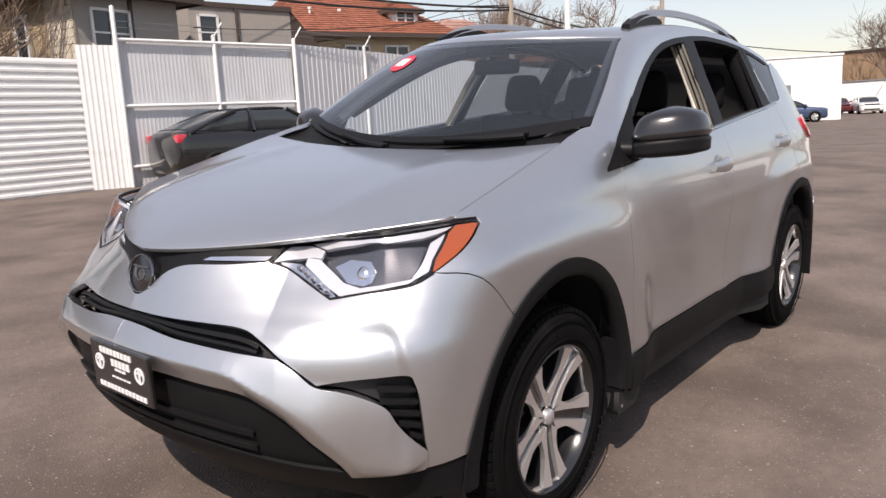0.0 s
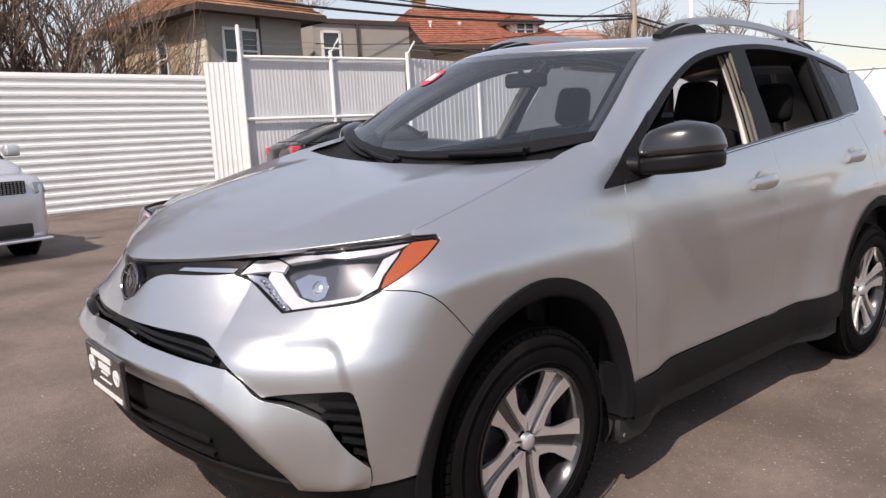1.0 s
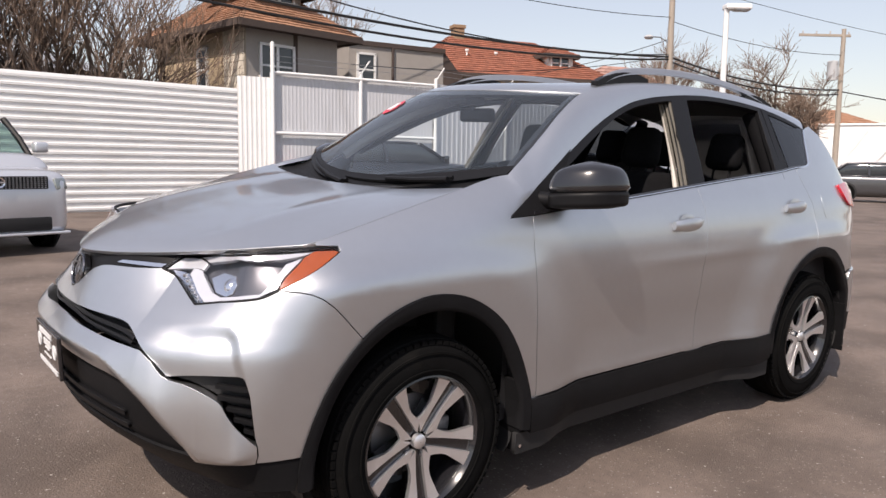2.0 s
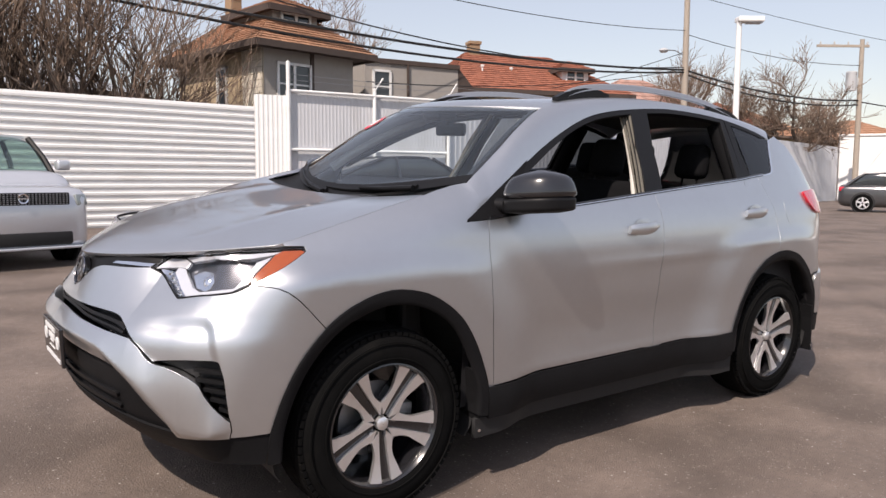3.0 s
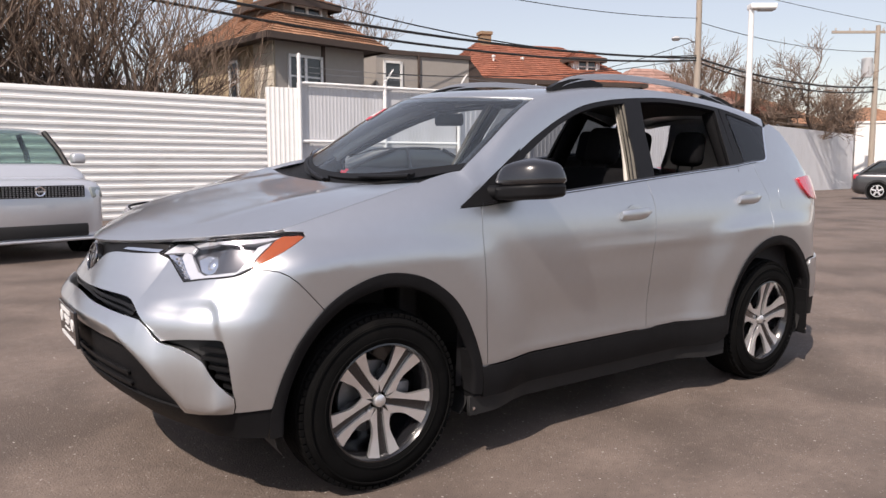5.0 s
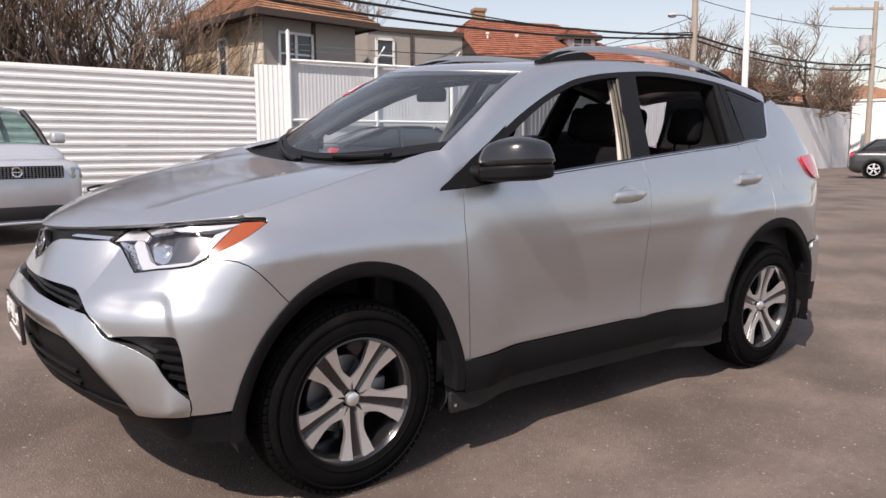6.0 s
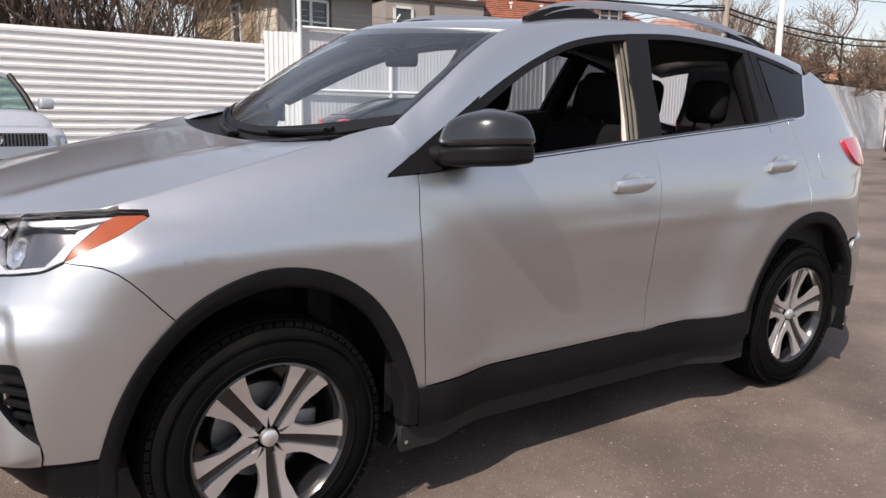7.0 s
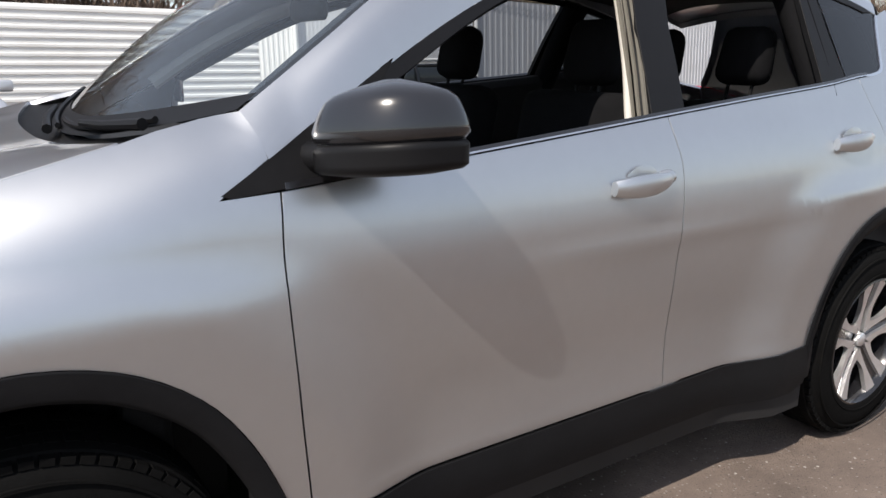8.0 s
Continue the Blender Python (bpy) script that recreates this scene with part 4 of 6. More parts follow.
# ceramic border of the windscreen
for nm, w0, w1, v0, v1 in (("top_border", -1, 1, 0.935, 1.0), ("side_border", -1, -0.955, 0.0, 1.0), ("side_border", 0.955, 1, 0.0, 1.0), ("base_border", -1, 1, 0.0, 0.085)):
    up = 0.003 if nm == "base_border" else -0.004
    ob = half_grid(lambda w, v: screen(w, v) + Vector((-0.45, 0, 0.9)) * up, 24 if w1 - w0 > 1 else 2, 2 if v1 - v0 < 0.5 else 20, nm, SATIN_BLACK if nm == "base_border" else GLOSS_BLACK, rim=0.0, w0=w0, w1=w1, v0=v0, v1=v1, parent=ws)


def cowl(w, v):
    a = Vector(hood(w, 1.0)) + Vector((0.0, 0, -0.012))
    b = ws_base(w) + Vector((0.02, 0, -0.006))
    return a.lerp(b, v) - Vector((0, 0, 0.02 * math.sin(math.pi * v)))


half_grid(cowl, 24, 4, "scuttle_panel", MOULDING, "black plastic scuttle panel", rim=0.0)
# wipers
for y0, y1 in ((-0.54, 0.07), (0.03, 0.58)):
    bm = bmesh.new()
    pts = [ws_base(y / 0.724) + Vector((-0.004 + 0.022 * (i / 8), 0, 0.016 + 0.012 * (i / 8))) for i, y in enumerate(np.linspace(y0, y1, 9))]
    add_tube(bm, pts, 0.008, 6)
    wiper = part("wiper", bm, SATIN_BLACK, car, smooth=True)
    bm = bmesh.new()
    add_tube(bm, [ws_base(y0 / 0.724) + Vector((-0.03, 0, 0.008)), ws_base(y0 / 0.724 + 0.2) + Vector((-0.02, 0, 0.020)), ws_base((y0 + y1) / 2 / 0.724) + Vector((-0.004, 0, 0.032))], [0.013, 0.011, 0.008], 8)
    part("arm", bm, SATIN_BLACK, wiper, smooth=True)

# rear spoiler
def spoiler(w, v):
    p = Vector(roof(w, 1.0))
    return p + Vector((0.30 * v * (1 - 0.45 * abs(w) ** 3), 0, -0.035 * v - 0.01 * v * v))


half_grid(spoiler, 20, 6, "rear_spoiler", PAINT, rim=0.03)
# roof rails
for sgn in (-1, 1):
    bm = bmesh.new()
    rail_pts = [(1.19, 0.0), (1.26, 0.022), (1.40, 0.036), (1.65, 0.042), (2.0, 0.042), (2.35, 0.036), (2.60, 0.024), (2.74, 0.008)]
    line = []
    for x, h in spline(rail_pts, 5):
        zz = lerp_table([(p.x, p.z) for p in up_edge], x)
        yy = lerp_table([(p.x, p.y) for p in up_edge], x)
        line.append(Vector((x, -sgn * (yy + 0.035), zz + 0.012 + h)))
    prof = [(-0.020, -0.012), (-0.014, 0.012), (0.0, 0.018), (0.014, 0.012), (0.020, -0.012)]
    rings = [[bm.verts.new(p + Vector((0, a, b * (1.0 if 0 < k < len(line) - 1 else 0.6)))) for a, b in prof] for k, p in enumerate(line)]
    for a, b in zip(rings, rings[1:]):
        for k in range(5):
            bm.faces.new((a[k], a[(k + 1) % 5], b[(k + 1) % 5], b[k]))
    bm.faces.new(rings[0])
    bm.faces.new(rings[-1][::-1])
    rail = part("roof_rail", bm, material("rail_silver", (0.42, 0.43, 0.45), 0.35, 0.8, var=0.05) if sgn == -1 else bpy.data.materials["rail_silver"], car, "silver roof rail on black feet", smooth=True, angle=60)
    for a, b in ((1.15, 1.54), (2.44, 2.78)):
        bm = bmesh.new()
        out = []
        for x in np.linspace(a, b, 7):
            zz = lerp_table([(p.x, p.z) for p in up_edge], x)
            t = (x - a) / (b - a)
            h = 0.048 * math.sin(math.pi * min(1, max(0, (t * 0.85 + 0.1)))) ** 0.6
            out.append((x, zz, h))
        ring = []
        for x, zz, h in out:
            yy = lerp_table([(p.x, p.y) for p in up_edge], x) + 0.035
            ring.append([bm.verts.new((x, -sgn * (yy + o), zz + q)) for o, q in ((-0.022, -0.02), (-0.018, h), (0.018, h), (0.022, -0.01))])
        for p, q in zip(ring, ring[1:]):
            for k in range(4):
                bm.faces.new((p[k], p[(k + 1) % 4], q[(k + 1) % 4], q[k]))
        bm.faces.new(ring[0])
        bm.faces.new(ring[-1][::-1])
        part("rail_foot", bm, SATIN_BLACK, rail, smooth=True)

# door handles
for xc, zc in ((1.445, 1.030), (2.445, 1.078)):
    for sgn in (1, -1):
        bm = bmesh.new()
        rings = []
        for i in range(15):
            t = i / 14
            x = xc - 0.112 + 0.205 * t
            p = wall(*on_side(x, zc + 0.010 * t))
            h = 0.048 * math.sin(math.pi * (0.06 + 0.88 * t)) ** 0.5
            r = 0.007 + 0.017 * math.sin(math.pi * (0.1 + 0.8 * t)) ** 0.7 * (1.15 - 0.4 * t)
            rings.append([bm.verts.new((x, (p.y - h + 0.010 + 0.012 * math.cos(a) * -1) * sgn, p.z + r * math.sin(a) * 1.25)) for a in np.linspace(0, 2 * math.pi, 11)[:-1]])
        for a, b in zip(rings, rings[1:]):
            for k in range(10):
                bm.faces.new((a[k], a[(k + 1) % 10], b[(k + 1) % 10], b[k]))
        bm.faces.new(rings[0])
        bm.faces.new(rings[-1][::-1])
        par = (door1 if xc < 2 else door2)[0 if sgn == 1 else 1]
        part("door_handle", bm, PAINT, par, "body-coloured pull handle", smooth=True)
        bm = bmesh.new()
        p = wall(*on_side(xc + 0.088, zc))
        bmesh.ops.create_icosphere(bm, subdivisions=2, radius=1.0)
        for v in bm.verts:
            v.co = Vector((p.x + v.co.x * 0.034, (p.y + 0.002 + v.co.y * 0.022) * sgn, p.z + 0.012 + v.co.z * 0.021))
        part("handle_cap", bm, PAINT, par, smooth=True)
        bm = bmesh.new()
        p = wall(*on_side(xc, zc - 0.006))
        bmesh.ops.create_icosphere(bm, subdivisions=2, radius=1.0)
        for v in bm.verts:
            v.co = Vector((p.x + v.co.x * 0.062, (p.y + 0.004 + v.co.y * 0.006) * sgn, p.z + 0.012 + v.co.z * 0.046))
        part("handle_recess", bm, PAINT, par, smooth=True)


def mirror(sgn):
    """Door mirror: shell, lower skirt, arm and glass."""
    base = new("door_mirror")
    base.parent = car
    base["label"] = "gloss black door mirror"

    def shell(z0, z1, rx, ry, mat, nm, top_taper, seg=28):
        bm = bmesh.new()
        rings = []
        for j in range(11):
            t = j / 10
            z = z0 + (z1 - z0) * t
            k = (1 - top_taper * t ** 2.2) * (math.sin(math.pi * min(0.5, 0.12 + t * 2.2)) ** 0.6) * (math.sin(math.pi * max(0.5, 1 - (1 - t) * 1.7 - 0.03)) ** 0.7 if t > 0.72 else 1.0)
            ring = []
            for i in range(seg):
                a = 2 * math.pi * i / seg
                c, s2 = math.cos(a), math.sin(a)
                e = 0.72
                X = rx * k * math.copysign(abs(c) ** e, c)
                Y = ry * k * math.copysign(abs(s2) ** e, s2)
                if X > 0:
                    X *= 0.84
                ring.append(bm.verts.new((0.672 + X - 0.05 * Y / ry, (-0.930 + Y) * sgn, z + 0.012 * (Y / ry) * -1)))
            rings.append(ring)
        for a, b in zip(rings, rings[1:]):
            for i in range(seg):
                bm.faces.new((a[i], a[(i + 1) % seg], b[(i + 1) % seg], b[i]))
        bm.faces.new(rings[0][::-1])
        bm.faces.new(rings[-1])
        return part(nm, bm, mat, base, smooth=True, angle=60)

    shell(1.178, 1.302, 0.112, 0.116, GLOSS_BLACK, "mirror_cap", 0.40)
    shell(1.128, 1.204, 0.106, 0.112, SATIN_BLACK, "mirror_skirt", -0.02)
    bm = bmesh.new()
    add_tube(bm, [(0.565, -0.77 * sgn, 1.150), (0.585, -0.82 * sgn, 1.152), (0.61, -0.89 * sgn, 1.158)], [0.034, 0.030, 0.034], 12)
    part("mirror_arm", bm, SATIN_BLACK, base, smooth=True)
    part("mirror_glass", box(0.752, 0.768, min(-0.835 * sgn, -1.005 * sgn), max(-0.835 * sgn, -1.005 * sgn), 1.168, 1.262, 0.006), CHROME, base)


mirror(1)
mirror(-1)

# ---- wheels ----
def wheel(cx, sgn, turn):
    """Tyre with tread blocks and a five-twin-spoke two-tone alloy rim."""
    hub = new("wheel")
    hub.parent = car
    hub["label"] = "black tyre on a machined twin-spoke alloy rim"
    R, half = 0.358, 0.112
    yc = -0.757
    bm = bmesh.new()
    prof = [(0.222, -half + 0.012), (0.232, -half - 0.002), (0.262, -half - 0.010), (0.300, -half - 0.006), (0.328, -half + 0.008), (0.346, -half + 0.026), (R, -half + 0.044), (R, half - 0.044), (0.346, half - 0.026), (0.328, half - 0.008), (0.29, half + 0.004), (0.222, half - 0.012)]
    prof = [p for p in spline(prof, 3)]
    add_lathe(bm, prof, 64)
    # raised sidewall rings
    for r in (0.252, 0.312):
        add_lathe(bm, [(r, -half - 0.008), (r + 0.001, -half - 0.0125), (r + 0.005, -half - 0.0125), (r + 0.006, -half - 0.008)], 64)
    tyre_m = pose(cx, yc * sgn, 0.355, 0, turn, 0) @ Matrix.Diagonal((1, sgn, 1, 1))
    bmesh.ops.transform(bm, matrix=tyre_m, verts=bm.verts[:])
    tyre = part("tyre", bm, RUBBER, hub, smooth=True)
    bm = bmesh.new()
    for i in range(70):
        a = 2 * math.pi * i / 70
        for y, w in ((-0.088, 0.030), (-0.045, 0.030), (0.0, 0.034), (0.045, 0.030), (0.088, 0.030)):
            rr = R - 0.002 if abs(y) < 0.06 else R - 0.012
            add_box(bm, -0.0115, 0.0115, y - w / 2, y + w / 2, rr - 0.01, rr + 0.004, 0.0, pose(0, 0, 0, 0, math.degrees(a) + y * 40, 0))
    bmesh.ops.transform(bm, matrix=tyre_m, verts=bm.verts[:])
    part("tread", bm, RUBBER, hub)
    # rim barrel and dish
    bm = bmesh.new()
    add_lathe(bm, [(0.232, -half + 0.002), (0.236, -half - 0.004), (0.230, -half - 0.006), (0.222, -half + 0.006), (0.212, -half + 0.035), (0.205, 0.06), (0.02, 0.07)], 56)
    bmesh.ops.transform(bm, matrix=tyre_m, verts=bm.verts[:])
    rim = part("rim", bm, GLOSS_BLACK, hub, "black rim with machined spokes", smooth=True)
    # black spoke bodies
    y_hub, y_rim = -half + 0.030, -half + 0.006
    for k in range(5):
        rot = pose(0, 0, 0, 0, 72 * k, 0)
        bm, bm2 = bmesh.new(), bmesh.new()

        def ribbon(target, inner, outer, front, back):
            """A solid bar between two edge lines given as (radius along, offset across)."""
            n = len(inner)
            rows = []
            for (r0, o0), (r1, o1) in zip(inner, outer):
                def dep(r):
                    t = max(0.0, (r - 0.05) / 0.175)
                    return y_hub + (y_rim - y_hub) * t ** 1.6
                rows.append([(o0, dep(r0) + front, r0), (o1, dep(r1) + front, r1), (o1, dep(r1) + back, r1), (o0, dep(r0) + back, r0)])
            vr = [[target.verts.new(rot @ Vector(p)) for p in row] for row in rows]
            for a, b in zip(vr, vr[1:]):
                for i in range(4):
                    target.faces.new((a[i], a[(i + 1) % 4], b[(i + 1) % 4], b[i]))
            target.faces.new(vr[0][::-1])
            target.faces.new(vr[-1])

        ts = [i / 7 for i in range(8)]
        # dark channel body between the arms
        ribbon(bm, [(0.035 + 0.190 * t, -0.030 - 0.012 * t) for t in ts], [(0.035 + 0.190 * t, 0.030 + 0.012 * t) for t in ts], 0.012, 0.055)
        for s in (-1, 1):
            inner = [(0.030 + 0.196 * t, s * (0.014 + 0.008 * t)) for t in ts]
            outer = [(0.062 + 0.160 * t - 0.008 * t ** 6, s * (0.047 - 0.010 * math.sin(math.pi * min(1.0, 1.5 * t)) + 0.026 * t ** 3)) for t in ts]
            if s < 0:
                inner, outer = outer, inner
            ribbon(bm2, inner, outer, -0.002, 0.014)
        for b_, nm, mt in ((bm, "spoke", GLOSS_BLACK), (bm2, "spoke_face", MACHINED)):
            bmesh.ops.transform(b_, matrix=tyre_m, verts=b_.verts[:])
            part(nm, b_, mt, hub)
    bm = bmesh.new()
    add_lathe(bm, [(0.001, y_hub - 0.012), (0.018, y_hub - 0.011), (0.025, y_hub - 0.006), (0.027, y_hub + 0.01)], 28)
    bmesh.ops.transform(bm, matrix=tyre_m, verts=bm.verts[:])
    part("centre_cap", bm, MACHINED, hub, "silver centre cap", smooth=True)
    for i in range(5):
        a = 2 * math.pi * (i + 0.5) / 5
        bm = bmesh.new()
        add_lathe(bm, [(0.001, y_hub + 0.004), (0.009, y_hub + 0.005), (0.009, y_hub + 0.03)], 8, (0.057 * math.cos(a), 0, 0.057 * math.sin(a)))
        bmesh.ops.transform(bm, matrix=tyre_m, verts=bm.verts[:])
        part("wheel_nut", bm, DULL_METAL, hub)
    bm = bmesh.new()
    add_lathe(bm, [(0.03, -0.01), (0.145, -0.012), (0.147, 0.0), (0.145, 0.012), (0.03, 0.02)], 40)
    add_box(bm, -0.05, 0.05, -0.035, 0.03, 0.09, 0.17, 0.01, pose(0, 0, 0, 0, 60, 0))
    bmesh.ops.transform(bm, matrix=tyre_m, verts=bm.verts[:])
    part("brake_disc", bm, DULL_METAL, hub, smooth=True)
    return hub


wheel(0.0, 1, 33)
wheel(0.0, -1, 10)
wheel(AXLE_R, 1, 2)
wheel(AXLE_R, -1, 40)

# ---- underbody and cabin ----
part("floor_pan", box(-0.55, 3.35, -0.62, 0.62, 0.24, 0.34, 0.03), DARK_VOID, car)
part("engine_bay", box(-0.60, 0.30, -0.45, 0.45, 0.34, 0.78, 0.03), DARK_VOID, car)
part("bulkhead", box(0.20, 0.30, -0.66, 0.66, 0.34, 1.10, 0.02), DARK_VOID, car)
part("luggage_floor", box(2.35, 3.40, -0.66, 0.66, 0.34, 0.80, 0.03), CLOTH, car)


def shell_strip(name, z0, z1, x0, x1, inset, mat, label=""):
    """Inner door cards, seen through the windows."""
    for sgn in (1, -1):
        bm = bmesh.new()
        cols = []
        for x in np.linspace(x0, x1, 14):
            zt = BELT(x) - 0.002 if z1 is None else z1
            p, q = wall(*on_side(x, zt)), wall(*on_side(x, 0.72))
            cols.append([bm.verts.new((x, (p.y + 0.012) * sgn, zt)), bm.verts.new((x, (p.y + inset * 0.8) * sgn, zt)), bm.verts.new((x, (p.y + inset) * sgn, zt - 0.03)), bm.verts.new((x, (q.y + inset) * sgn, 0.78)), bm.verts.new((x, (q.y + inset) * sgn, z0))])
        for a, b in zip(cols, cols[1:]):
            for i in range(4):
                bm.faces.new((a[i], a[i + 1], b[i + 1], b[i]))
        part(name, bm, mat, car, label, smooth=True)


shell_strip("door_card", 0.33, None, 0.40, 3.15, 0.085, DASH)


def dash(w, v):
    yb = 0.70 * w
    x = 0.30 + 0.46 * v
    z = 1.108 + 0.016 * math.sin(math.pi * min(1, v * 1.1)) - 0.28 * max(0, v - 0.78) ** 1.2 * 3
    z += 0.035 * math.exp(-((yb + 0.37) / 0.16) ** 2) * step(0.35, 0.75, v) * step(1.0, 0.85, v)
    return (x + 0.05 * (1 - abs(w)), yb, z)


half_grid(dash, 24, 14, "dashboard", DASH, "dark grey dashboard", rim=0.25)
bm = bmesh.new()
add_lathe(bm, [(0.172, -0.014), (0.187, -0.010), (0.192, 0.0), (0.187, 0.010), (0.172, 0.014), (0.164, 0.0)], 40, axis="z", closed=True)
SW = pose(0.90, -0.37, 1.045, 0, -64, 0)
bmesh.ops.transform(bm, matrix=SW, verts=bm.verts[:])
sw = part("steering_wheel", bm, material("wheel_leather", (0.035, 0.035, 0.037), 0.42, 0, var=0.1), car, "dark grey leather steering wheel", smooth=True)
bm = bmesh.new()
add_box(bm, -0.06, 0.06, -0.075, 0.075, -0.03, 0.015, 0.015, SW)
add_box(bm, -0.02, 0.02, -0.18, 0.18, -0.012, 0.0, 0.004, SW)
add_box(bm, -0.18, 0.0, -0.02, 0.02, -0.012, 0.0, 0.004, SW)
part("wheel_hub", bm, DASH, sw)


def seat(xb, yc, back, wide=0.50):
    s = new("front_seat" if back else "rear_seat")
    s.parent = car
    part("cushion", box(xb - 0.48, xb + 0.04, yc - wide / 2, yc + wide / 2, 0.46, 0.66, 0.06, seg=3), CLOTH, s)
    m = pose(xb, yc, 0.60, 0, 12, 0)
    bm = bmesh.new()
    add_box(bm, -0.07, 0.07, -wide / 2, wide / 2, 0.0, 0.65 if back else 0.60, 0.055, m, 3)
    part("backrest", bm, CLOTH, s, "black cloth backrest", smooth=True)
    bm = bmesh.new()
    add_box(bm, -0.055, 0.055, -0.108, 0.108, 0.67 if back else 0.66, 0.875 if back else 0.87, 0.05, None, 3)
    for v in bm.verts:
        t = (v.co.z - 0.66) / 0.2
        v.co.y *= 1.0 - 0.14 * t
        v.co = m @ v.co
    part("headrest", bm, CLOTH, s, smooth=True)
    bm = bmesh.new()
    for dy in (-0.05, 0.05):
        add_tube(bm, [m @ Vector((0, dy, 0.56)), m @ Vector((0, dy, 0.72))], 0.007, 6)
    part("headrest_posts", bm, SATIN_BLACK, s)


for y in (-0.37, 0.37):
    seat(1.56, y, True)
for y in (-0.40, 0.0, 0.40):
    seat(2.29, y, False, 0.42)

SEAL = material("door_seal_rubber", (0.12, 0.11, 0.09), 0.7, 0, var=0.1, scale=20)


# headliner, inner pillars, seat belt column, mirror
def liner(w, v):
    p = Vector(roof(w * 0.985, v))
    return p - Vector((0, 0, 0.035))


# headliner colour carries the cabin's shade
half_grid(liner, 14, 16, "headliner", SHADED_LINER, "cloth headliner with cabin shade in its dark colour", rim=0.0)
for sgn in (1, -1):
    for nm, pts, r, mt in (("pillar_cover", [(1.500, 1.16), (1.568, 1.36), (1.640, 1.62)], 0.011, BEIGE), ("rear_pillar_cover", [(2.44, 1.20), (2.455, 1.40), (2.47, 1.56)], 0.055, CLOTH), ("tail_pillar_cover", [(2.98, 1.22), (2.96, 1.40), (2.93, 1.52)], 0.04, CLOTH)):
        bm = bmesh.new()
        add_tube(bm, [wall(*on_side(x, z)) + Vector((0, 0.060, 0)) for x, z in spline(pts, 4)], r, 10)
        for v in bm.verts:
            v.co.y *= sgn
        part(nm, bm, mt, car, "beige inner pillar cover" if mt is BEIGE else "", smooth=True)
    bm = bmesh.new()
    low = [wall(*on_side(1.528 + 0.112 * t, 1.18 + 0.42 * t)) for t in np.linspace(0, 1, 8)]
    for dx, dy, w in ((-0.014, 0.050, 0.007), (-0.010, 0.031, 0.006), (-0.004, 0.012, 0.007)):
        add_tube(bm, [p + Vector((dx, dy, 0)) for p in low], w, 6)
    for v in bm.verts:
        v.co.y *= sgn
    part("door_seal", bm, SEAL, car, "ribbed grey-brown door seal", smooth=True)
    bm = bmesh.new()
    add_tube(bm, [p + Vector((0.020, 0.032, 0)) for p in low], 0.026, 8)
    for v in bm.verts:
        v.co.y *= sgn
    part("pillar_jamb", bm, SATIN_BLACK, car, smooth=True)
    bm = bmesh.new()
    fr = [cant(-0.2, v) + Vector((0.03, 0.03, -0.03)) for v in np.linspace(0.06, 0.30, 8)]
    add_tube(bm, fr, 0.024, 8)
    for v in bm.verts:
        v.co.y *= sgn
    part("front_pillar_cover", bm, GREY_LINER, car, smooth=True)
bm = bmesh.new()
add_box(bm, 0.905, 0.935, -0.125, 0.115, 1.440, 1.505, 0.02, None, 3)
add_tube(bm, [(0.90, 0, 1.50), (0.86, 0, 1.56)], 0.012, 8)
part("rear_view_mirror", bm, SATIN_BLACK, car, smooth=True)
part("sensor_housing", box(0.79, 0.92, -0.07, 0.07, 1.515, 1.57, 0.02), SATIN_BLACK, car)
# far-side glass: rear door glass is tinted, the front one is lowered
rg = [on_side(1.67, BELT(1.67)), on_side(2.37, BELT(2.37)), on_side(2.43, TOP(2.43) - 0.02), on_side(1.775, TOP(1.775) - 0.02)]
obs = skin("rear_door_glass", rg, FAR_GLASS, car, "tinted rear door glass", gap=0.0, lift=-0.012, rim=0.0, fine=0.08)
bpy.data.objects.remove(obs[0])
# sticker on the screen
bm = bmesh.new()
ST = []
for i in range(28):
    a = 2 * math.pi * i / 28
    ST.append((0.56 + 0.12 * math.cos(a), 0.735 + 0.105 * math.sin(a)))
vs = [bm.verts.new(screen(w, v) + Vector((-0.45, 0, 0.9)) * 0.004) for w, v in ST]
bm.faces.new(vs)
sticker = part("price_sticker", bm, material("red_sticker", (0.62, 0.02, 0.05), 0.4), ws, "red and white oval screen sticker")
bm = bmesh.new()
for k in range(3):
    w0, w1 = 0.49 + 0.05 * k, 0.528 + 0.05 * k
    vs = [bm.verts.new(screen(w, v) + Vector((-0.45, 0, 0.9)) * 0.006) for w, v in ((w0, 0.685), (w1, 0.685), (w1, 0.785), (w0, 0.785))]
    bm.faces.new(vs)
part("sticker_marks", bm, bpy.data.materials["white_print"], ws)

# ---- ground and surroundings ----
def ground_z(x, y):
    """The lot rises very gently to the fence and falls away along it."""
    return 0.0489 * min(1.9, max(0.0, y + 0.87)) + 0.0085 * min(13.0, max(0.0, y - 1.03)) - 0.006 * min(40.0, max(0.0, x - 8.0))


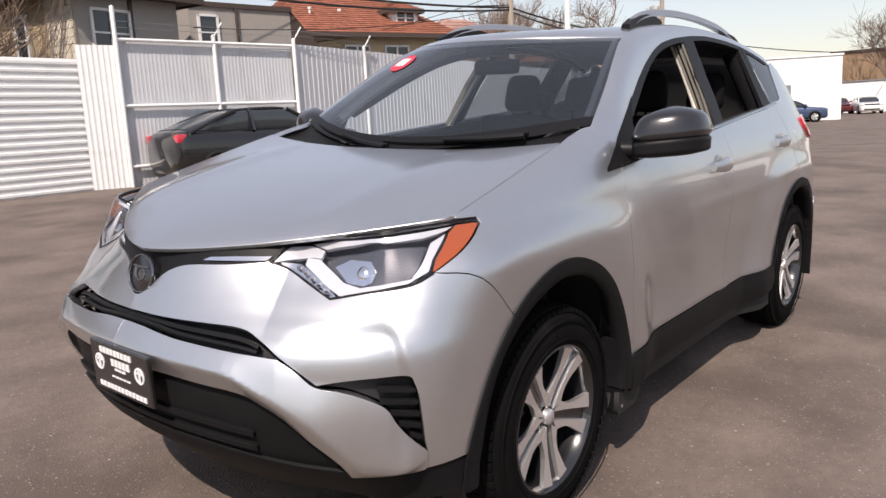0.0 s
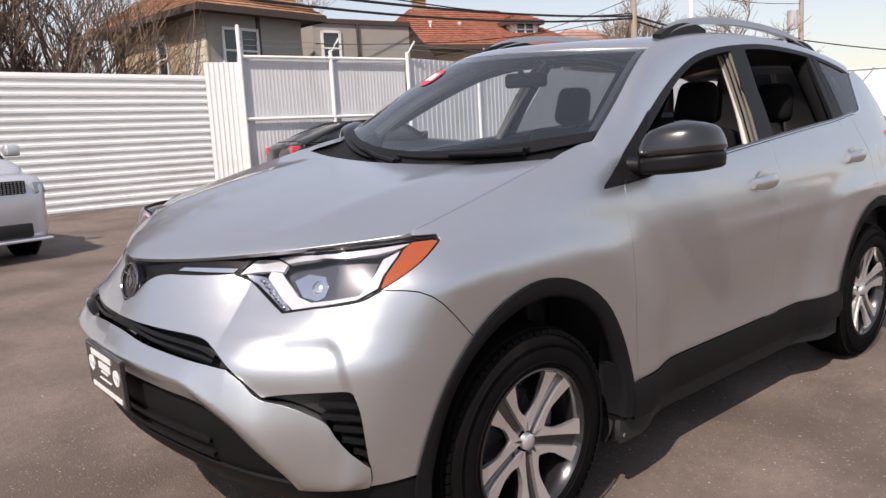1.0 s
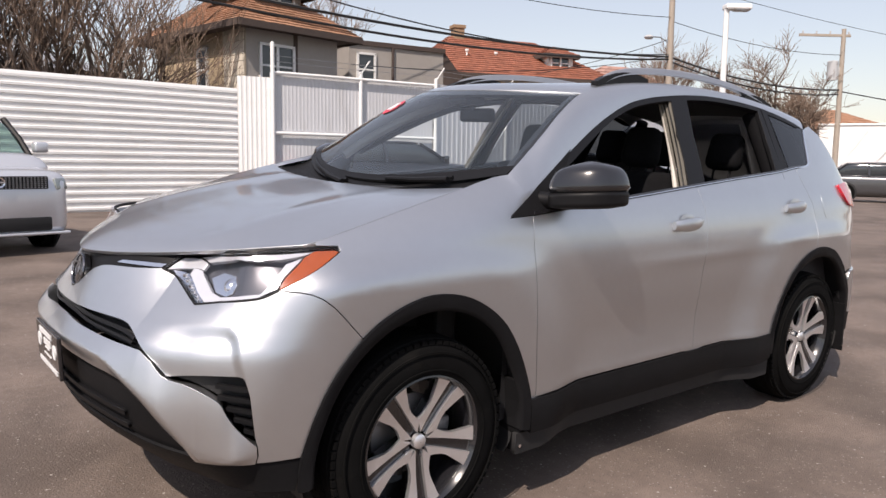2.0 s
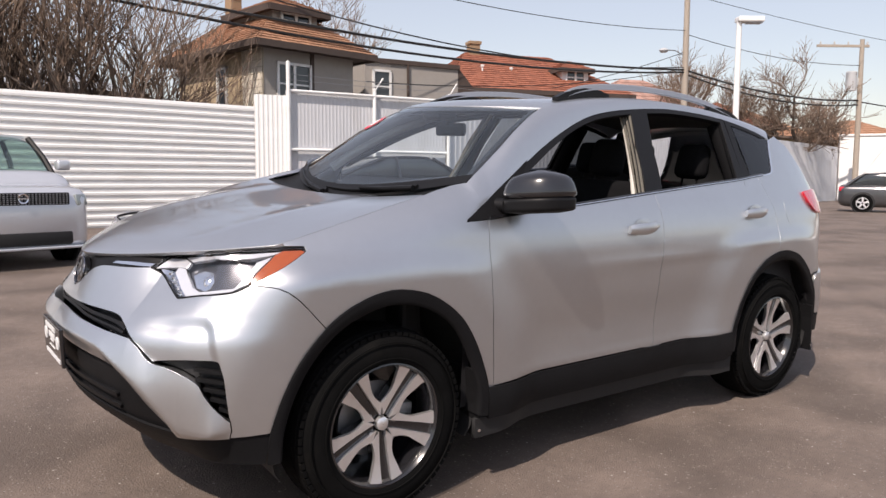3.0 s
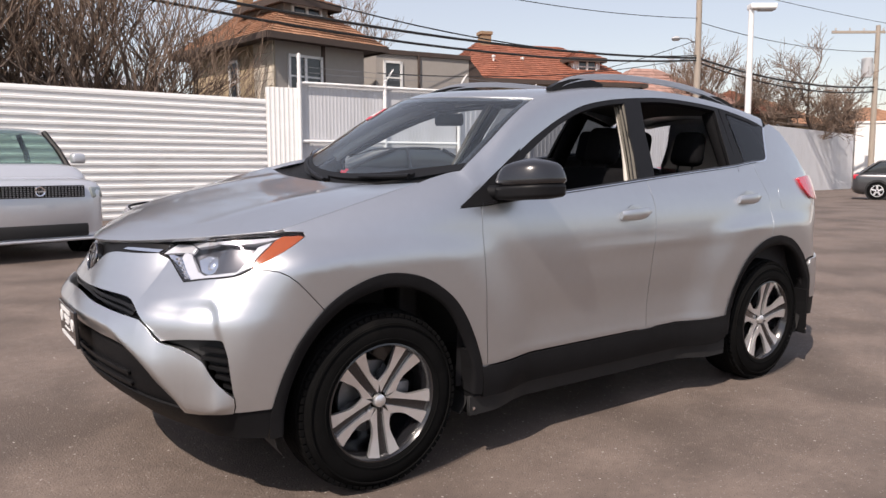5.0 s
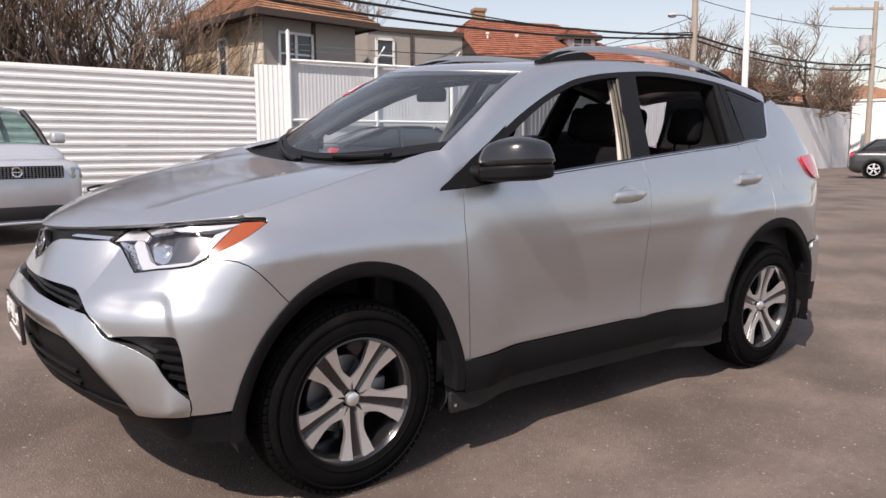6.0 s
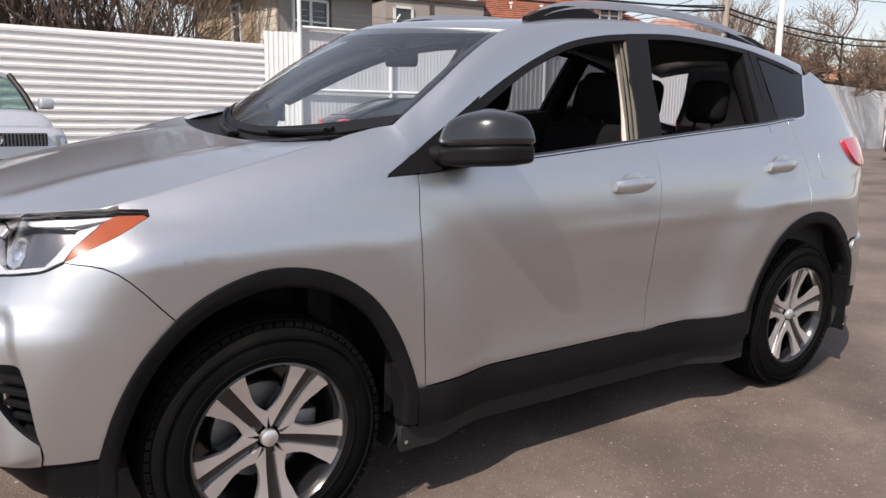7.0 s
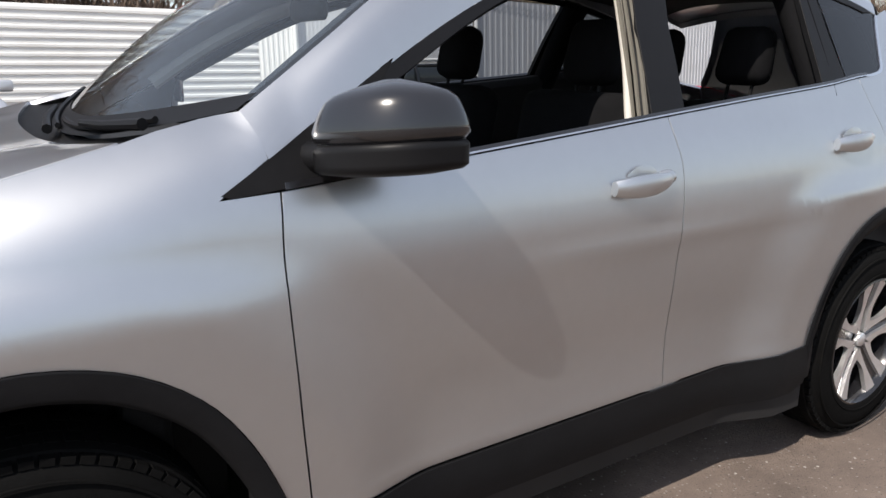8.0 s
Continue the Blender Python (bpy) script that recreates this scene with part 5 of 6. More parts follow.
bm = bmesh.new()
GX = [-2000, -400, -120, -45, -20, -8, -4, -2, 0, 2, 4, 6, 8, 12, 20, 30, 40, 48, 60, 90, 200, 600, 2000]
GY = [-2000, -400, -120, -45, -20, -8, -4, -2, -0.87, 0, 1.03, 2, 4, 7, 10, 14, 18, 25, 40, 80, 200, 600, 2000]
grid = [[bm.verts.new((x, y, ground_z(x, y))) for x in GX] for y in GY]
for a, b in zip(grid, grid[1:]):
    for i in range(len(GX) - 1):
        bm.faces.new((a[i], a[i + 1], b[i + 1], b[i]))
thing("ground", bm, ASPHALT, "worn grey-brown asphalt lot with patches and grit", "ground", smooth=True, kind="structure")


def corrugated(name, a, b, z_top, pitch, depth, mat, label, horizontal=True):
    """A ribbed sheet-steel fence from a to b with real ribs."""
    a, b = Vector((*a, 0)), Vector((*b, 0))
    d = (b - a)
    L = d.length
    d.normalize()
    n = Vector((d.y, -d.x, 0))
    if n.dot(Vector((0, -1, 0))) < 0:
        n = -n
    z0 = min(ground_z(a.x, a.y), ground_z(b.x, b.y)) - 0.05
    bm = bmesh.new()
    if horizontal:
        prof, z = [], z0
        while z < z_top - pitch * 0.5:
            prof += [(0.0, z), (0.0, z + pitch * 0.52), (depth, z + pitch * 0.62), (depth, z + pitch * 0.90)]
            z += pitch
        prof.append((0.0, z_top))
        rows = [[bm.verts.new(a + d * s + n * o + Vector((0, 0, zz))) for o, zz in prof] for s in (0, L)]
        for i in range(len(prof) - 1):
            bm.faces.new((rows[0][i], rows[1][i], rows[1][i + 1], rows[0][i + 1]))
        back = [[bm.verts.new(a + d * s - n * 0.02 + Vector((0, 0, zz))) for zz in (z0, z_top)] for s in (0, L)]
        bm.faces.new((back[0][0], back[0][1], back[1][1], back[1][0]))
        bm.faces.new((rows[0][-1], rows[1][-1], back[1][1], back[0][1]))
    else:
        k = max(2, int(L / pitch))
        prof = []
        for i in range(k):
            s = L * i / k
            prof += [(0.0, s), (0.0, s + pitch * 0.5), (depth, s + pitch * 0.6), (depth, s + pitch * 0.9)]
        prof.append((0.0, L))
        lo = [bm.verts.new(a + d * s + n * o + Vector((0, 0, z0))) for o, s in prof]
        hi = [bm.verts.new(a + d * s + n * o + Vector((0, 0, z_top))) for o, s in prof]
        for i in range(len(prof) - 1):
            bm.faces.new((lo[i], lo[i + 1], hi[i + 1], hi[i]))
        b2 = [bm.verts.new(a + d * s - n * 0.02 + Vector((0, 0, zz))) for s, zz in ((0, z0), (L, z0), (L, z_top), (0, z_top))]
        bm.faces.new(b2)
    return thing(name, bm, mat, label, "fence", kind="structure")


corrugated("fence_north", (-27.0, 12.2), (5.93, 14.02), 2.96, 0.163, 0.022, WHITE_METAL, "white horizontally ribbed steel fence")
corrugated("fence_return", (5.93, 14.00), (6.68, 13.80), 3.25, 0.098, 0.014, WHITE_METAL, "white vertically ribbed fence post panel", horizontal=False)
corrugated("fence_gate", (6.68, 13.86), (11.24, 13.44), 3.38, 0.094, 0.004, GREY_METAL, "pale grey ribbed steel gate", horizontal=False)
corrugated("fence_east", (11.23, 13.35), (48.57, 20.41), 3.42, 0.21, 0.013, GREY_METAL, "pale grey ribbed steel fence", horizontal=False)

# ---- houses behind the fence ----
BRICK_TAN = material("tan_brick", (0.50, 0.39, 0.26), 0.85, 0, var=0.10, scale=1.5, island=0.14, bump=0.004, bump_scale=40)
MORTAR = material("mortar", (0.33, 0.28, 0.22), 0.9, 0, var=0.12, scale=3)
STUCCO = material("grey_stucco", (0.33, 0.305, 0.28), 0.9, 0, var=0.08, scale=0.8, bump=0.004, bump_scale=30)
PALE_STONE = material("pale_stone", (0.62, 0.56, 0.47), 0.9, 0, var=0.15, scale=4, bump=0.006, bump_scale=9)
SIDING = material("grey_siding", (0.33, 0.345, 0.37), 0.75, 0, var=0.06, scale=1.2, stretch=(1, 1, 6))
SHINGLE = material("red_shingle", (0.275, 0.098, 0.058), 0.9, 0, var=0.22, scale=2.2, island=0.18, bump=0.01, bump_scale=22)
SHINGLE_TAN = material("orange_brown_shingle", (0.34, 0.18, 0.108), 0.9, 0, var=0.22, scale=2.0, island=0.18, bump=0.01, bump_scale=22)
SHINGLE_PINK = material("faded_pink_shingle", (0.36, 0.215, 0.175), 0.9, 0, var=0.16, scale=2.0, island=0.15, bump=0.01, bump_scale=22)
TRIM_WHITE = material("white_trim", (0.74, 0.74, 0.73), 0.6, 0, var=0.05, scale=3)
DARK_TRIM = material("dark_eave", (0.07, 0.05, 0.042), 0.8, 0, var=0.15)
PANE = material("dark_pane", (0.03, 0.036, 0.042), 0.06, 0, var=0.1, spec=0.8)
BRICK_RED = material("brown_brick", (0.30, 0.20, 0.125), 0.9, 0, var=0.12, scale=1.1, bump=0.004, bump_scale=25)


def house_window(parent, M, wide, high, mullions=1):
    """A sash window in its own frame; M puts local x along the wall, y out of it."""
    w = new("window")
    w.parent = parent
    bm = bmesh.new()
    t = 0.09
    for a in ((-wide / 2, wide / 2, -0.05, 0.05, -high / 2, -high / 2 + t), (-wide / 2, wide / 2, -0.05, 0.05, high / 2 - t, high / 2), (-wide / 2, -wide / 2 + t, -0.05, 0.05, -high / 2, high / 2), (wide / 2 - t, wide / 2, -0.05, 0.05, -high / 2, high / 2), (-wide / 2, wide / 2, -0.04, 0.03, -0.03, 0.03)):
        add_box(bm, *a, 0.0, M)
    for k in range(1, mullions):
        x = -wide / 2 + wide * k / mullions
        add_box(bm, x - 0.05, x + 0.05, -0.045, 0.045, -high / 2, high / 2, 0.0, M)
    part("frame", bm, TRIM_WHITE, w, "white window frame")
    part("pane", box(-wide / 2 + 0.03, wide / 2 - 0.03, -0.03, -0.01, -high / 2 + 0.03, high / 2 - 0.03, 0.0, M), PANE, w)
    part("sill", box(-wide / 2 - 0.08, wide / 2 + 0.08, -0.05, 0.12, -high / 2 - 0.10, -high / 2, 0.01, M), TRIM_WHITE, w)
    return w


def shingle_slope(bm, p0, p1, q1, q0, rows, cols, seed):
    """Courses of separate shingles over a roof plane: p0-p1 eave, q0-q1 ridge."""
    rnd = random.Random(seed)
    p0, p1, q0, q1 = Vector(p0), Vector(p1), Vector(q0), Vector(q1)
    n = (p1 - p0).cross(q0 - p0)
    if n.length < 1e-6:
        n = (p1 - p0).cross(q1 - p0)
    n.normalize()
    if n.z < 0:
        n = -n
    for r in range(rows):
        a, b = r / rows, min(1.0, (r + 1.18) / rows)
        L0, R0, L1, R1 = p0.lerp(q0, a), p1.lerp(q1, a), p0.lerp(q0, b), p1.lerp(q1, b)
        k = max(1, int(cols * (R0 - L0).length / (p1 - p0).length))
        off = rnd.random() * 0.5
        for c in range(-1, k + 1):
            s, e = (c + off) / k, (c + 0.97 + off) / k
            s, e = max(0, s), min(1, e)
            if e - s < 0.001:
                continue
            h = n * (0.03 + 0.012 * rnd.random())
            v = [L0.lerp(R0, s) + h, L0.lerp(R0, e) + h, L1.lerp(R1, e) + n * 0.004, L1.lerp(R1, s) + n * 0.004]
            d = [L0.lerp(R0, s) - n * 0.01, L0.lerp(R0, e) - n * 0.01]
            vs = [bm.verts.new(x) for x in v]
            ds = [bm.verts.new(x) for x in d]
            bm.faces.new(vs)
            bm.faces.new((ds[0], ds[1], vs[1], vs[0]))


def hip_roof(parent, M, w, d, z, rise, over, mat, seed, ridge_len=None, rows=16, cols=40, name="roof"):
    """Hipped roof on a w x d plan with overhanging eaves."""
    X, Y = w / 2 + over, d / 2 + over
    rl = (max(0.0, w - d) / 2 if ridge_len is None else ridge_len)
    rd = max(0.0, d - w) / 2 if ridge_len is None else 0.0
    c = [Vector((-X, -Y, z)), Vector((X, -Y, z)), Vector((X, Y, z)), Vector((-X, Y, z))]
    a, b = Vector((-rl, -rd, z + rise)), Vector((rl, rd, z + rise))
    if rd > 0:
        quads = [(c[0], c[1], a, a), (c[1], c[2], b, a), (c[2], c[3], b, b), (c[3], c[0], a, b)]
    else:
        quads = [(c[0], c[1], b, a), (c[1], c[2], b, b), (c[2], c[3], a, b), (c[3], c[0], a, a)]
    bm = bmesh.new()
    base = bmesh.new()
    for i, (p0, p1, q1, q0) in enumerate(quads):
        shingle_slope(bm, M @ p0, M @ p1, M @ q1, M @ q0, rows, cols, seed + i)
        vs = []
        for p in (p0, p1, q1, q0):
            p = M @ p - Vector((0, 0, 0.03))
            if not vs or (vs[-1].co - p).length > 1e-4:
                vs.append(base.verts.new(p))
        if (vs[0].co - vs[-1].co).length < 1e-4:
            vs.pop()
        base.faces.new(vs)
    roof_part = part(name, base, mat, parent)
    sh = part("shingles", bm, mat, roof_part)
    sh["kind"] = "stuff"
    bm = bmesh.new()
    for p, q in ((0, 1), (1, 2), (2, 3), (3, 0)):
        d_ = (c[q] - c[p])
        L = d_.length
        ang = math.degrees(math.atan2(d_.y, d_.x))
        add_box(bm, 0, L, -0.05, 0.03, -0.20, 0.02, 0.0, M @ Matrix.Translation(c[p]) @ pose(0, 0, 0, 0, 0, ang))
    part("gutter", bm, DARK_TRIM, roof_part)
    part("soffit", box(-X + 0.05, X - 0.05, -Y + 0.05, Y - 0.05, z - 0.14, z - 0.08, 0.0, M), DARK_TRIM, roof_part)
    return roof_part


def brick_face(parent, M, x0, x1, z0, z1, holes, mat=None, limit=300, seed=3):
    """Courses of bricks proud of a mortar wall; the first ones are parts, the rest one joined part."""
    rnd = random.Random(seed)
    bw, bh, g = 0.215, 0.070, 0.012
    me = None
    joined = bmesh.new()
    count = 0
    shared = None
    z, row = z0, 0
    while z + bh < z1:
        x = x0 - (bw + g) * (0.5 if row % 2 else 0.0)
        while x < x1:
            a, b = max(x, x0), min(x + bw, x1)
            inside = any(hx0 < (a + b) / 2 < hx1 and hz0 < z + bh / 2 < hz1 for hx0, hx1, hz0, hz1 in holes)
            if b - a > 0.04 and not inside:
                full = abs((b - a) - bw) < 1e-6
                if full and count < limit and z > z1 - 2.2:
                    if shared is None:
                        sb = bmesh.new()
                        add_box(sb, -bw / 2, bw / 2, -0.012, 0.012, -bh / 2, bh / 2, 0.0)
                        first = part("brick", sb, mat or BRICK_TAN, parent)
                        shared = first.data
                        ob = first
                    else:
                        ob = new("brick", shared)
                        ob.parent = parent
                    ob.matrix_basis = M @ pose((a + b) / 2, 0.012 + rnd.uniform(-0.003, 0.003), z + bh / 2)
                    count += 1
                else:
                    y = rnd.uniform(0.018, 0.026)
                    vs = [joined.verts.new(M @ Vector(p)) for p in ((a, y, z), (b, y, z), (b, y, z + bh), (a, y, z + bh), (a, 0, z), (b, 0, z), (b, 0, z + bh), (a, 0, z + bh))]
                    for f in ((0, 1, 2, 3), (4, 5, 1, 0), (5, 6, 2, 1), (6, 7, 3, 2), (7, 4, 0, 3)):
                        joined.faces.new([vs[i] for i in f])
            x += bw + g
        z += bh + g
        row += 1
    rest = part("bricks", joined, mat or BRICK_TAN, parent)
    rest["kind"] = "stuff"


# tan brick house with a hipped orange-brown roof, dormer and chimney
HA = pose(7.92, 17.93, 0.2, 0, 0, 7.8) @ Matrix.Scale(0.855, 4)
ha = group_of("brick_house", "tan brick two-storey house with hipped orange-brown shingle roof", "house")
WA, DA, ZA = 3.9, 6.2, 5.85
part("wall", box(0, WA, 0, DA, 0, ZA, 0.0, HA), STUCCO, ha, "grey stucco front wall")
wall_l = part("wall", box(-0.02, 0.02, -0.02, DA, 0, ZA - 0.01, 0.0, HA), MORTAR, ha, "tan brick side wall")
ML = HA @ Matrix.Translation((-0.02, 0, 0)) @ pose(0, 0, 0, 0, 0, 90)
brick_face(wall_l, ML, 1.35, 6.15, 2.6, 5.75, [(2.30, 3.15, 3.65, 5.35)], seed=5)
bm = bmesh.new()
rnd = random.Random(8)
z = 2.6
while z < 5.7:
    h = rnd.uniform(0.16, 0.3)
    x = 0.02
    while x < 1.33:
        w = rnd.uniform(0.2, 0.5)
        add_box(bm, x, min(x + w, 1.34) - 0.015, 0.0, rnd.uniform(0.02, 0.045), z, min(z + h, 5.75) - 0.015, 0.008, ML, 1)
        x += w
    z += h
part("stone_facing", bm, PALE_STONE, wall_l, "pale stone corner facing")["kind"] = "stuff"
house_window(ha, ML @ pose(2.72, 0.03, 4.5), 0.72, 1.55, 1)
house_window(ha, HA @ pose(1.25, -0.03, 4.55, 0, 0, 180), 1.45, 1.5, 2)
part("corner_board", box(1.95, 2.10, -0.05, 0.02, 2.4, 5.8, 0.01, HA), DARK_TRIM, ha)
hip_roof(ha, HA @ pose(WA / 2, DA / 2, 0), WA, DA, ZA, 2.0, 0.65, SHINGLE_TAN, 11, rows=18, cols=44)
dm = HA @ pose(1.75, 1.1, 0)
dorm = part("dormer", box(-0.95, 0.95, -0.5, 2.2, 6.1, 7.30, 0.0, dm), STUCCO, ha, "small hipped roof dormer")
hip_roof(dorm, dm @ pose(0, 0.8, 0), 1.9, 2.6, 7.30, 0.62, 0.35, SHINGLE_TAN, 21, rows=6, cols=14, name="dormer_roof").parent = ha
house_window(ha, dm @ pose(0.0, -0.53, 6.88, 0, 0, 180), 1.3, 0.62, 2)
bm = bmesh.new()
add_box(bm, -0.24, 0.24, -0.24, 0.24, 6.0, 8.45, 0.02, HA @ pose(1.55, 4.6, 0))
add_box(bm, -0.29, 0.29, -0.29, 0.29, 8.32, 8.47, 0.02, HA @ pose(1.55, 4.6, 0))
part("chimney", bm, BRICK_RED, ha, "brown brick chimney")

# grey flat-roofed annex
gb = group_of("flat_annex", "grey rendered flat-roofed annex with parapet", "building")
MG = pose(12.38, 19.54, 0.2, 0, 0, -7.2) @ Matrix.Scale(0.855, 4)
part("wall", box(0, 4.4, 0, 6, 0, 6.05, 0.0, MG), STUCCO, gb)
part("parapet", box(-0.06, 4.46, -0.08, 6.06, 5.95, 6.13, 0.0, MG), DARK_TRIM, gb)
for x in (1.9,):
    part("downpipe", box(x, x + 0.09, -0.10, -0.01, 0, 6.0, 0.01, MG), DARK_TRIM, gb)
house_window(gb, MG @ pose(0.75, -0.03, 5.0, 0, 0, 180), 0.85, 1.35, 1)
bm = bmesh.new()
add_prism(bm, [(4.4, 6.05), (5.8, 4.6), (5.8, 0), (4.4, 0)], 0.0, 6.0, lambda a, b, d: MG @ Vector((a, d, b)))
part("stair_wing", bm, DARK_TRIM, gb, "dark sloped stair wing")

# red-roofed brick house
HB = pose(18.79, 22.75, 0.2, 0, 0, -18) @ Matrix.Scale(0.86, 4)
hb = group_of("red_roofed_house", "tan brick house with a wide red shingle hipped roof", "house")
WB, DB, ZB = 9.6, 8.5, 5.75
part("wall", box(0, WB, 0, DB, 0, ZB, 0.0, HB), BRICK_TAN, hb)
hip_roof(hb, HB @ pose(WB / 2, DB / 2, 0), WB, DB, ZB, 2.55, 0.6, SHINGLE, 31, ridge_len=2.6, rows=18, cols=60)
for x in (3.9, 6.2, 8.3):
    house_window(hb, HB @ pose(x, -0.03, 4.55, 0, 0, 180), 1.45, 1.35, 2)
dmb = HB @ pose(7.4, 1.2, 0)
part("dormer", box(-0.8, 0.8, -0.2, 2.0, 6.2, 7.2, 0.0, dmb), TRIM_WHITE, hb, "white boxed dormer")
hip_roof(hb, dmb @ pose(0, 0.9, 0), 1.6, 2.2, 7.2, 0.55, 0.25, SHINGLE, 37, rows=5, cols=12, name="dormer_roof")
house_window(hb, dmb @ pose(0, -0.23, 6.75, 0, 0, 180), 1.2, 0.75, 2)
bm = bmesh.new()
add_box(bm, -0.3, 0.3, -0.3, 0.3, 5.5, 8.9, 0.02, HB @ pose(2.7, 4.2, 0))
add_box(bm, -0.36, 0.36, -0.36, 0.36, 8.72, 8.9, 0.02, HB @ pose(2.7, 4.2, 0))
part("chimney", bm, BRICK_RED, hb, "brick chimney")
for x, y in ((2.2, 1.6), (4.0, 1.9)):
    bm = bmesh.new()
    add_lathe(bm, [(0.05, 6.0), (0.05, 7.15), (0.10, 7.15), (0.10, 7.25), (0.0, 7.27)], 8, (0, 0, 0), "z")
    bmesh.ops.transform(bm, matrix=HB @ pose(x, y, 0), verts=bm.verts[:])
    part("roof_vent", bm, TRIM_WHITE, hb)


def far_house(x, y, turn, w, d, z, rise, wall_mat, roof_mat, label, seed):
    M = pose(x, y, 0.1, 0, 0, turn) @ Matrix.Scale(0.86, 4)
    h = group_of("far_house", label, "house")
    part("wall", box(0, w, 0, d, 0, z, 0.0, M), wall_mat, h)
    hip_roof(h, M @ pose(w / 2, d / 2, 0), w, d, z, rise, 0.5, roof_mat, seed, rows=10, cols=30)
    n = max(1, int(w / 3))
    for i in range(n):
        house_window(h, M @ pose(w * (i + 0.5) / n, -0.03, z - 1.3, 0, 0, 180), 1.0, 1.3, 2)
    return h


far_house(32.8, 27.06, -21, 10, 8, 5.9, 2.9, BRICK_RED, SHINGLE_PINK, "brick house with faded pink shingle roof", 41)
far_house(39.2, 24.0, -21, 6, 6, 5.2, 2.0, BRICK_RED, SHINGLE, "small brown brick house with red roof", 47)
far_house(49.8, 28.9, -26, 8, 8, 5.2, 2.6, BRICK_TAN, SHINGLE_TAN, "tan house with brown roof among bare trees", 53)
far_house(58.3, 25.0, -26, 9, 8, 4.9, 2.2, BRICK_RED, SHINGLE_TAN, "brick house with orange-brown roof behind trees", 59)
far_house(-7.2, 26.9, 7, 9.0, 9, 6.4, 3.0, SIDING, SIDING, "grey sided house behind bare shrubs", 61)
far_house(2.15, 31.3, 7, 7.0, 9, 5.6, 1.6, SIDING, SIDING, "grey sided house behind bare shrubs", 67)

# low white buildings and walls at the end of the lot
wb = group_of("white_building", "low white rendered commercial building with flat roof", "building")
WBM = pose(49.4, 20.7, 0, 0, 0, -64.2)
part("wall", box(0, 12.66, 0, 12.0, -0.3, 4.15, 0.0, WBM), WHITE_WALL, wb)
part("coping", box(-0.08, 12.74, -0.08, 12.08, 4.15, 4.28, 0.02, WBM), WHITE_METAL, wb)
part("wall_vent", box(8.6, 9.5, -0.08, 0.0, 1.75, 2.4, 0.02, WBM), DULL_METAL, wb, "grey wall vent")
wl = group_of("white_wall", "long white painted boundary wall", "wall")
part("wall", box(78.0, 78.3, -40.0, 14.6, -0.3, 2.75), WHITE_WALL, wl)
part("coping", box(77.9, 78.4, -40.0, 14.6, 2.75, 2.87, 0.02), DULL_METAL, wl)
bb = group_of("brick_warehouse", "brown brick warehouse beyond the white wall", "building")
part("wall", box(88.0, 100.0, -40.0, 17.0, -0.3, 6.0), BRICK_RED, bb)
part("parapet", box(87.8, 100.1, -40.1, 17.1, 6.0, 6.2, 0.02), DARK_TRIM, bb)
for i in range(8):
    part("window", box(87.92, 88.02, 9.0 - 6 * i, 11.0 - 6 * i, 3.2, 4.9, 0.02), PANE, bb)
# unseen plain walls added behind the camera to give the paint a horizon reflection
thing("wall_south", box(-40, 80, -34.3, -34.0, -0.2, 3.2), WHITE_WALL, "unseen plain white wall added for horizon reflections", "wall", kind="structure")
thing("wall_west", box(-40.3, -40.0, -34.0, 18.0, -0.2, 3.2), WHITE_WALL, "unseen plain white wall added for horizon reflections", "wall", kind="structure")

# ---- bare trees and shrubs ----
BARK = material("grey_bark", (0.155, 0.12, 0.10), 0.95, 0, var=0.25, scale=5, island=0.2, bump=0.006, bump_scale=30)
TWIG = material("brown_twigs", (0.17, 0.12, 0.09), 0.95, 0, var=0.2, scale=4, island=0.3)


def branch(bm, p, d, length, r, depth, rnd, spread, thin, kids=(2, 4), thinnest=0.006):
    """Grows one limb and its side shoots."""
    pts, n = [p.copy()], 4
    dd = d.copy()
    for i in range(n):
        dd = (dd + Vector((rnd.gauss(0, 0.12), rnd.gauss(0, 0.12), rnd.gauss(0.03, 0.08)))).normalized()
        pts.append(pts[-1] + dd * length / n)
    radii = [max(r * (1 - 0.5 * i / n), thinnest) for i in range(n + 1)]
    add_tube(bm if depth > 1 else thin, pts, radii, 5 if depth > 2 else 3, cap=False)
    if depth == 0:
        return
    for k in range(rnd.randint(*kids)):
        t = rnd.uniform(0.35, 1.0)
        i = min(n - 1, int(t * n))
        q = pts[i].lerp(pts[i + 1], t * n - i)
        side = Vector((rnd.gauss(0, 1), rnd.gauss(0, 1), rnd.gauss(0.35, 0.5))).normalized()
        nd = (dd * (1 - spread) + side * spread).normalized()
        branch(bm, q, nd, length * rnd.uniform(0.5, 0.8), r * rnd.uniform(0.38, 0.6), depth - 1, rnd, spread, thin, kids, thinnest)


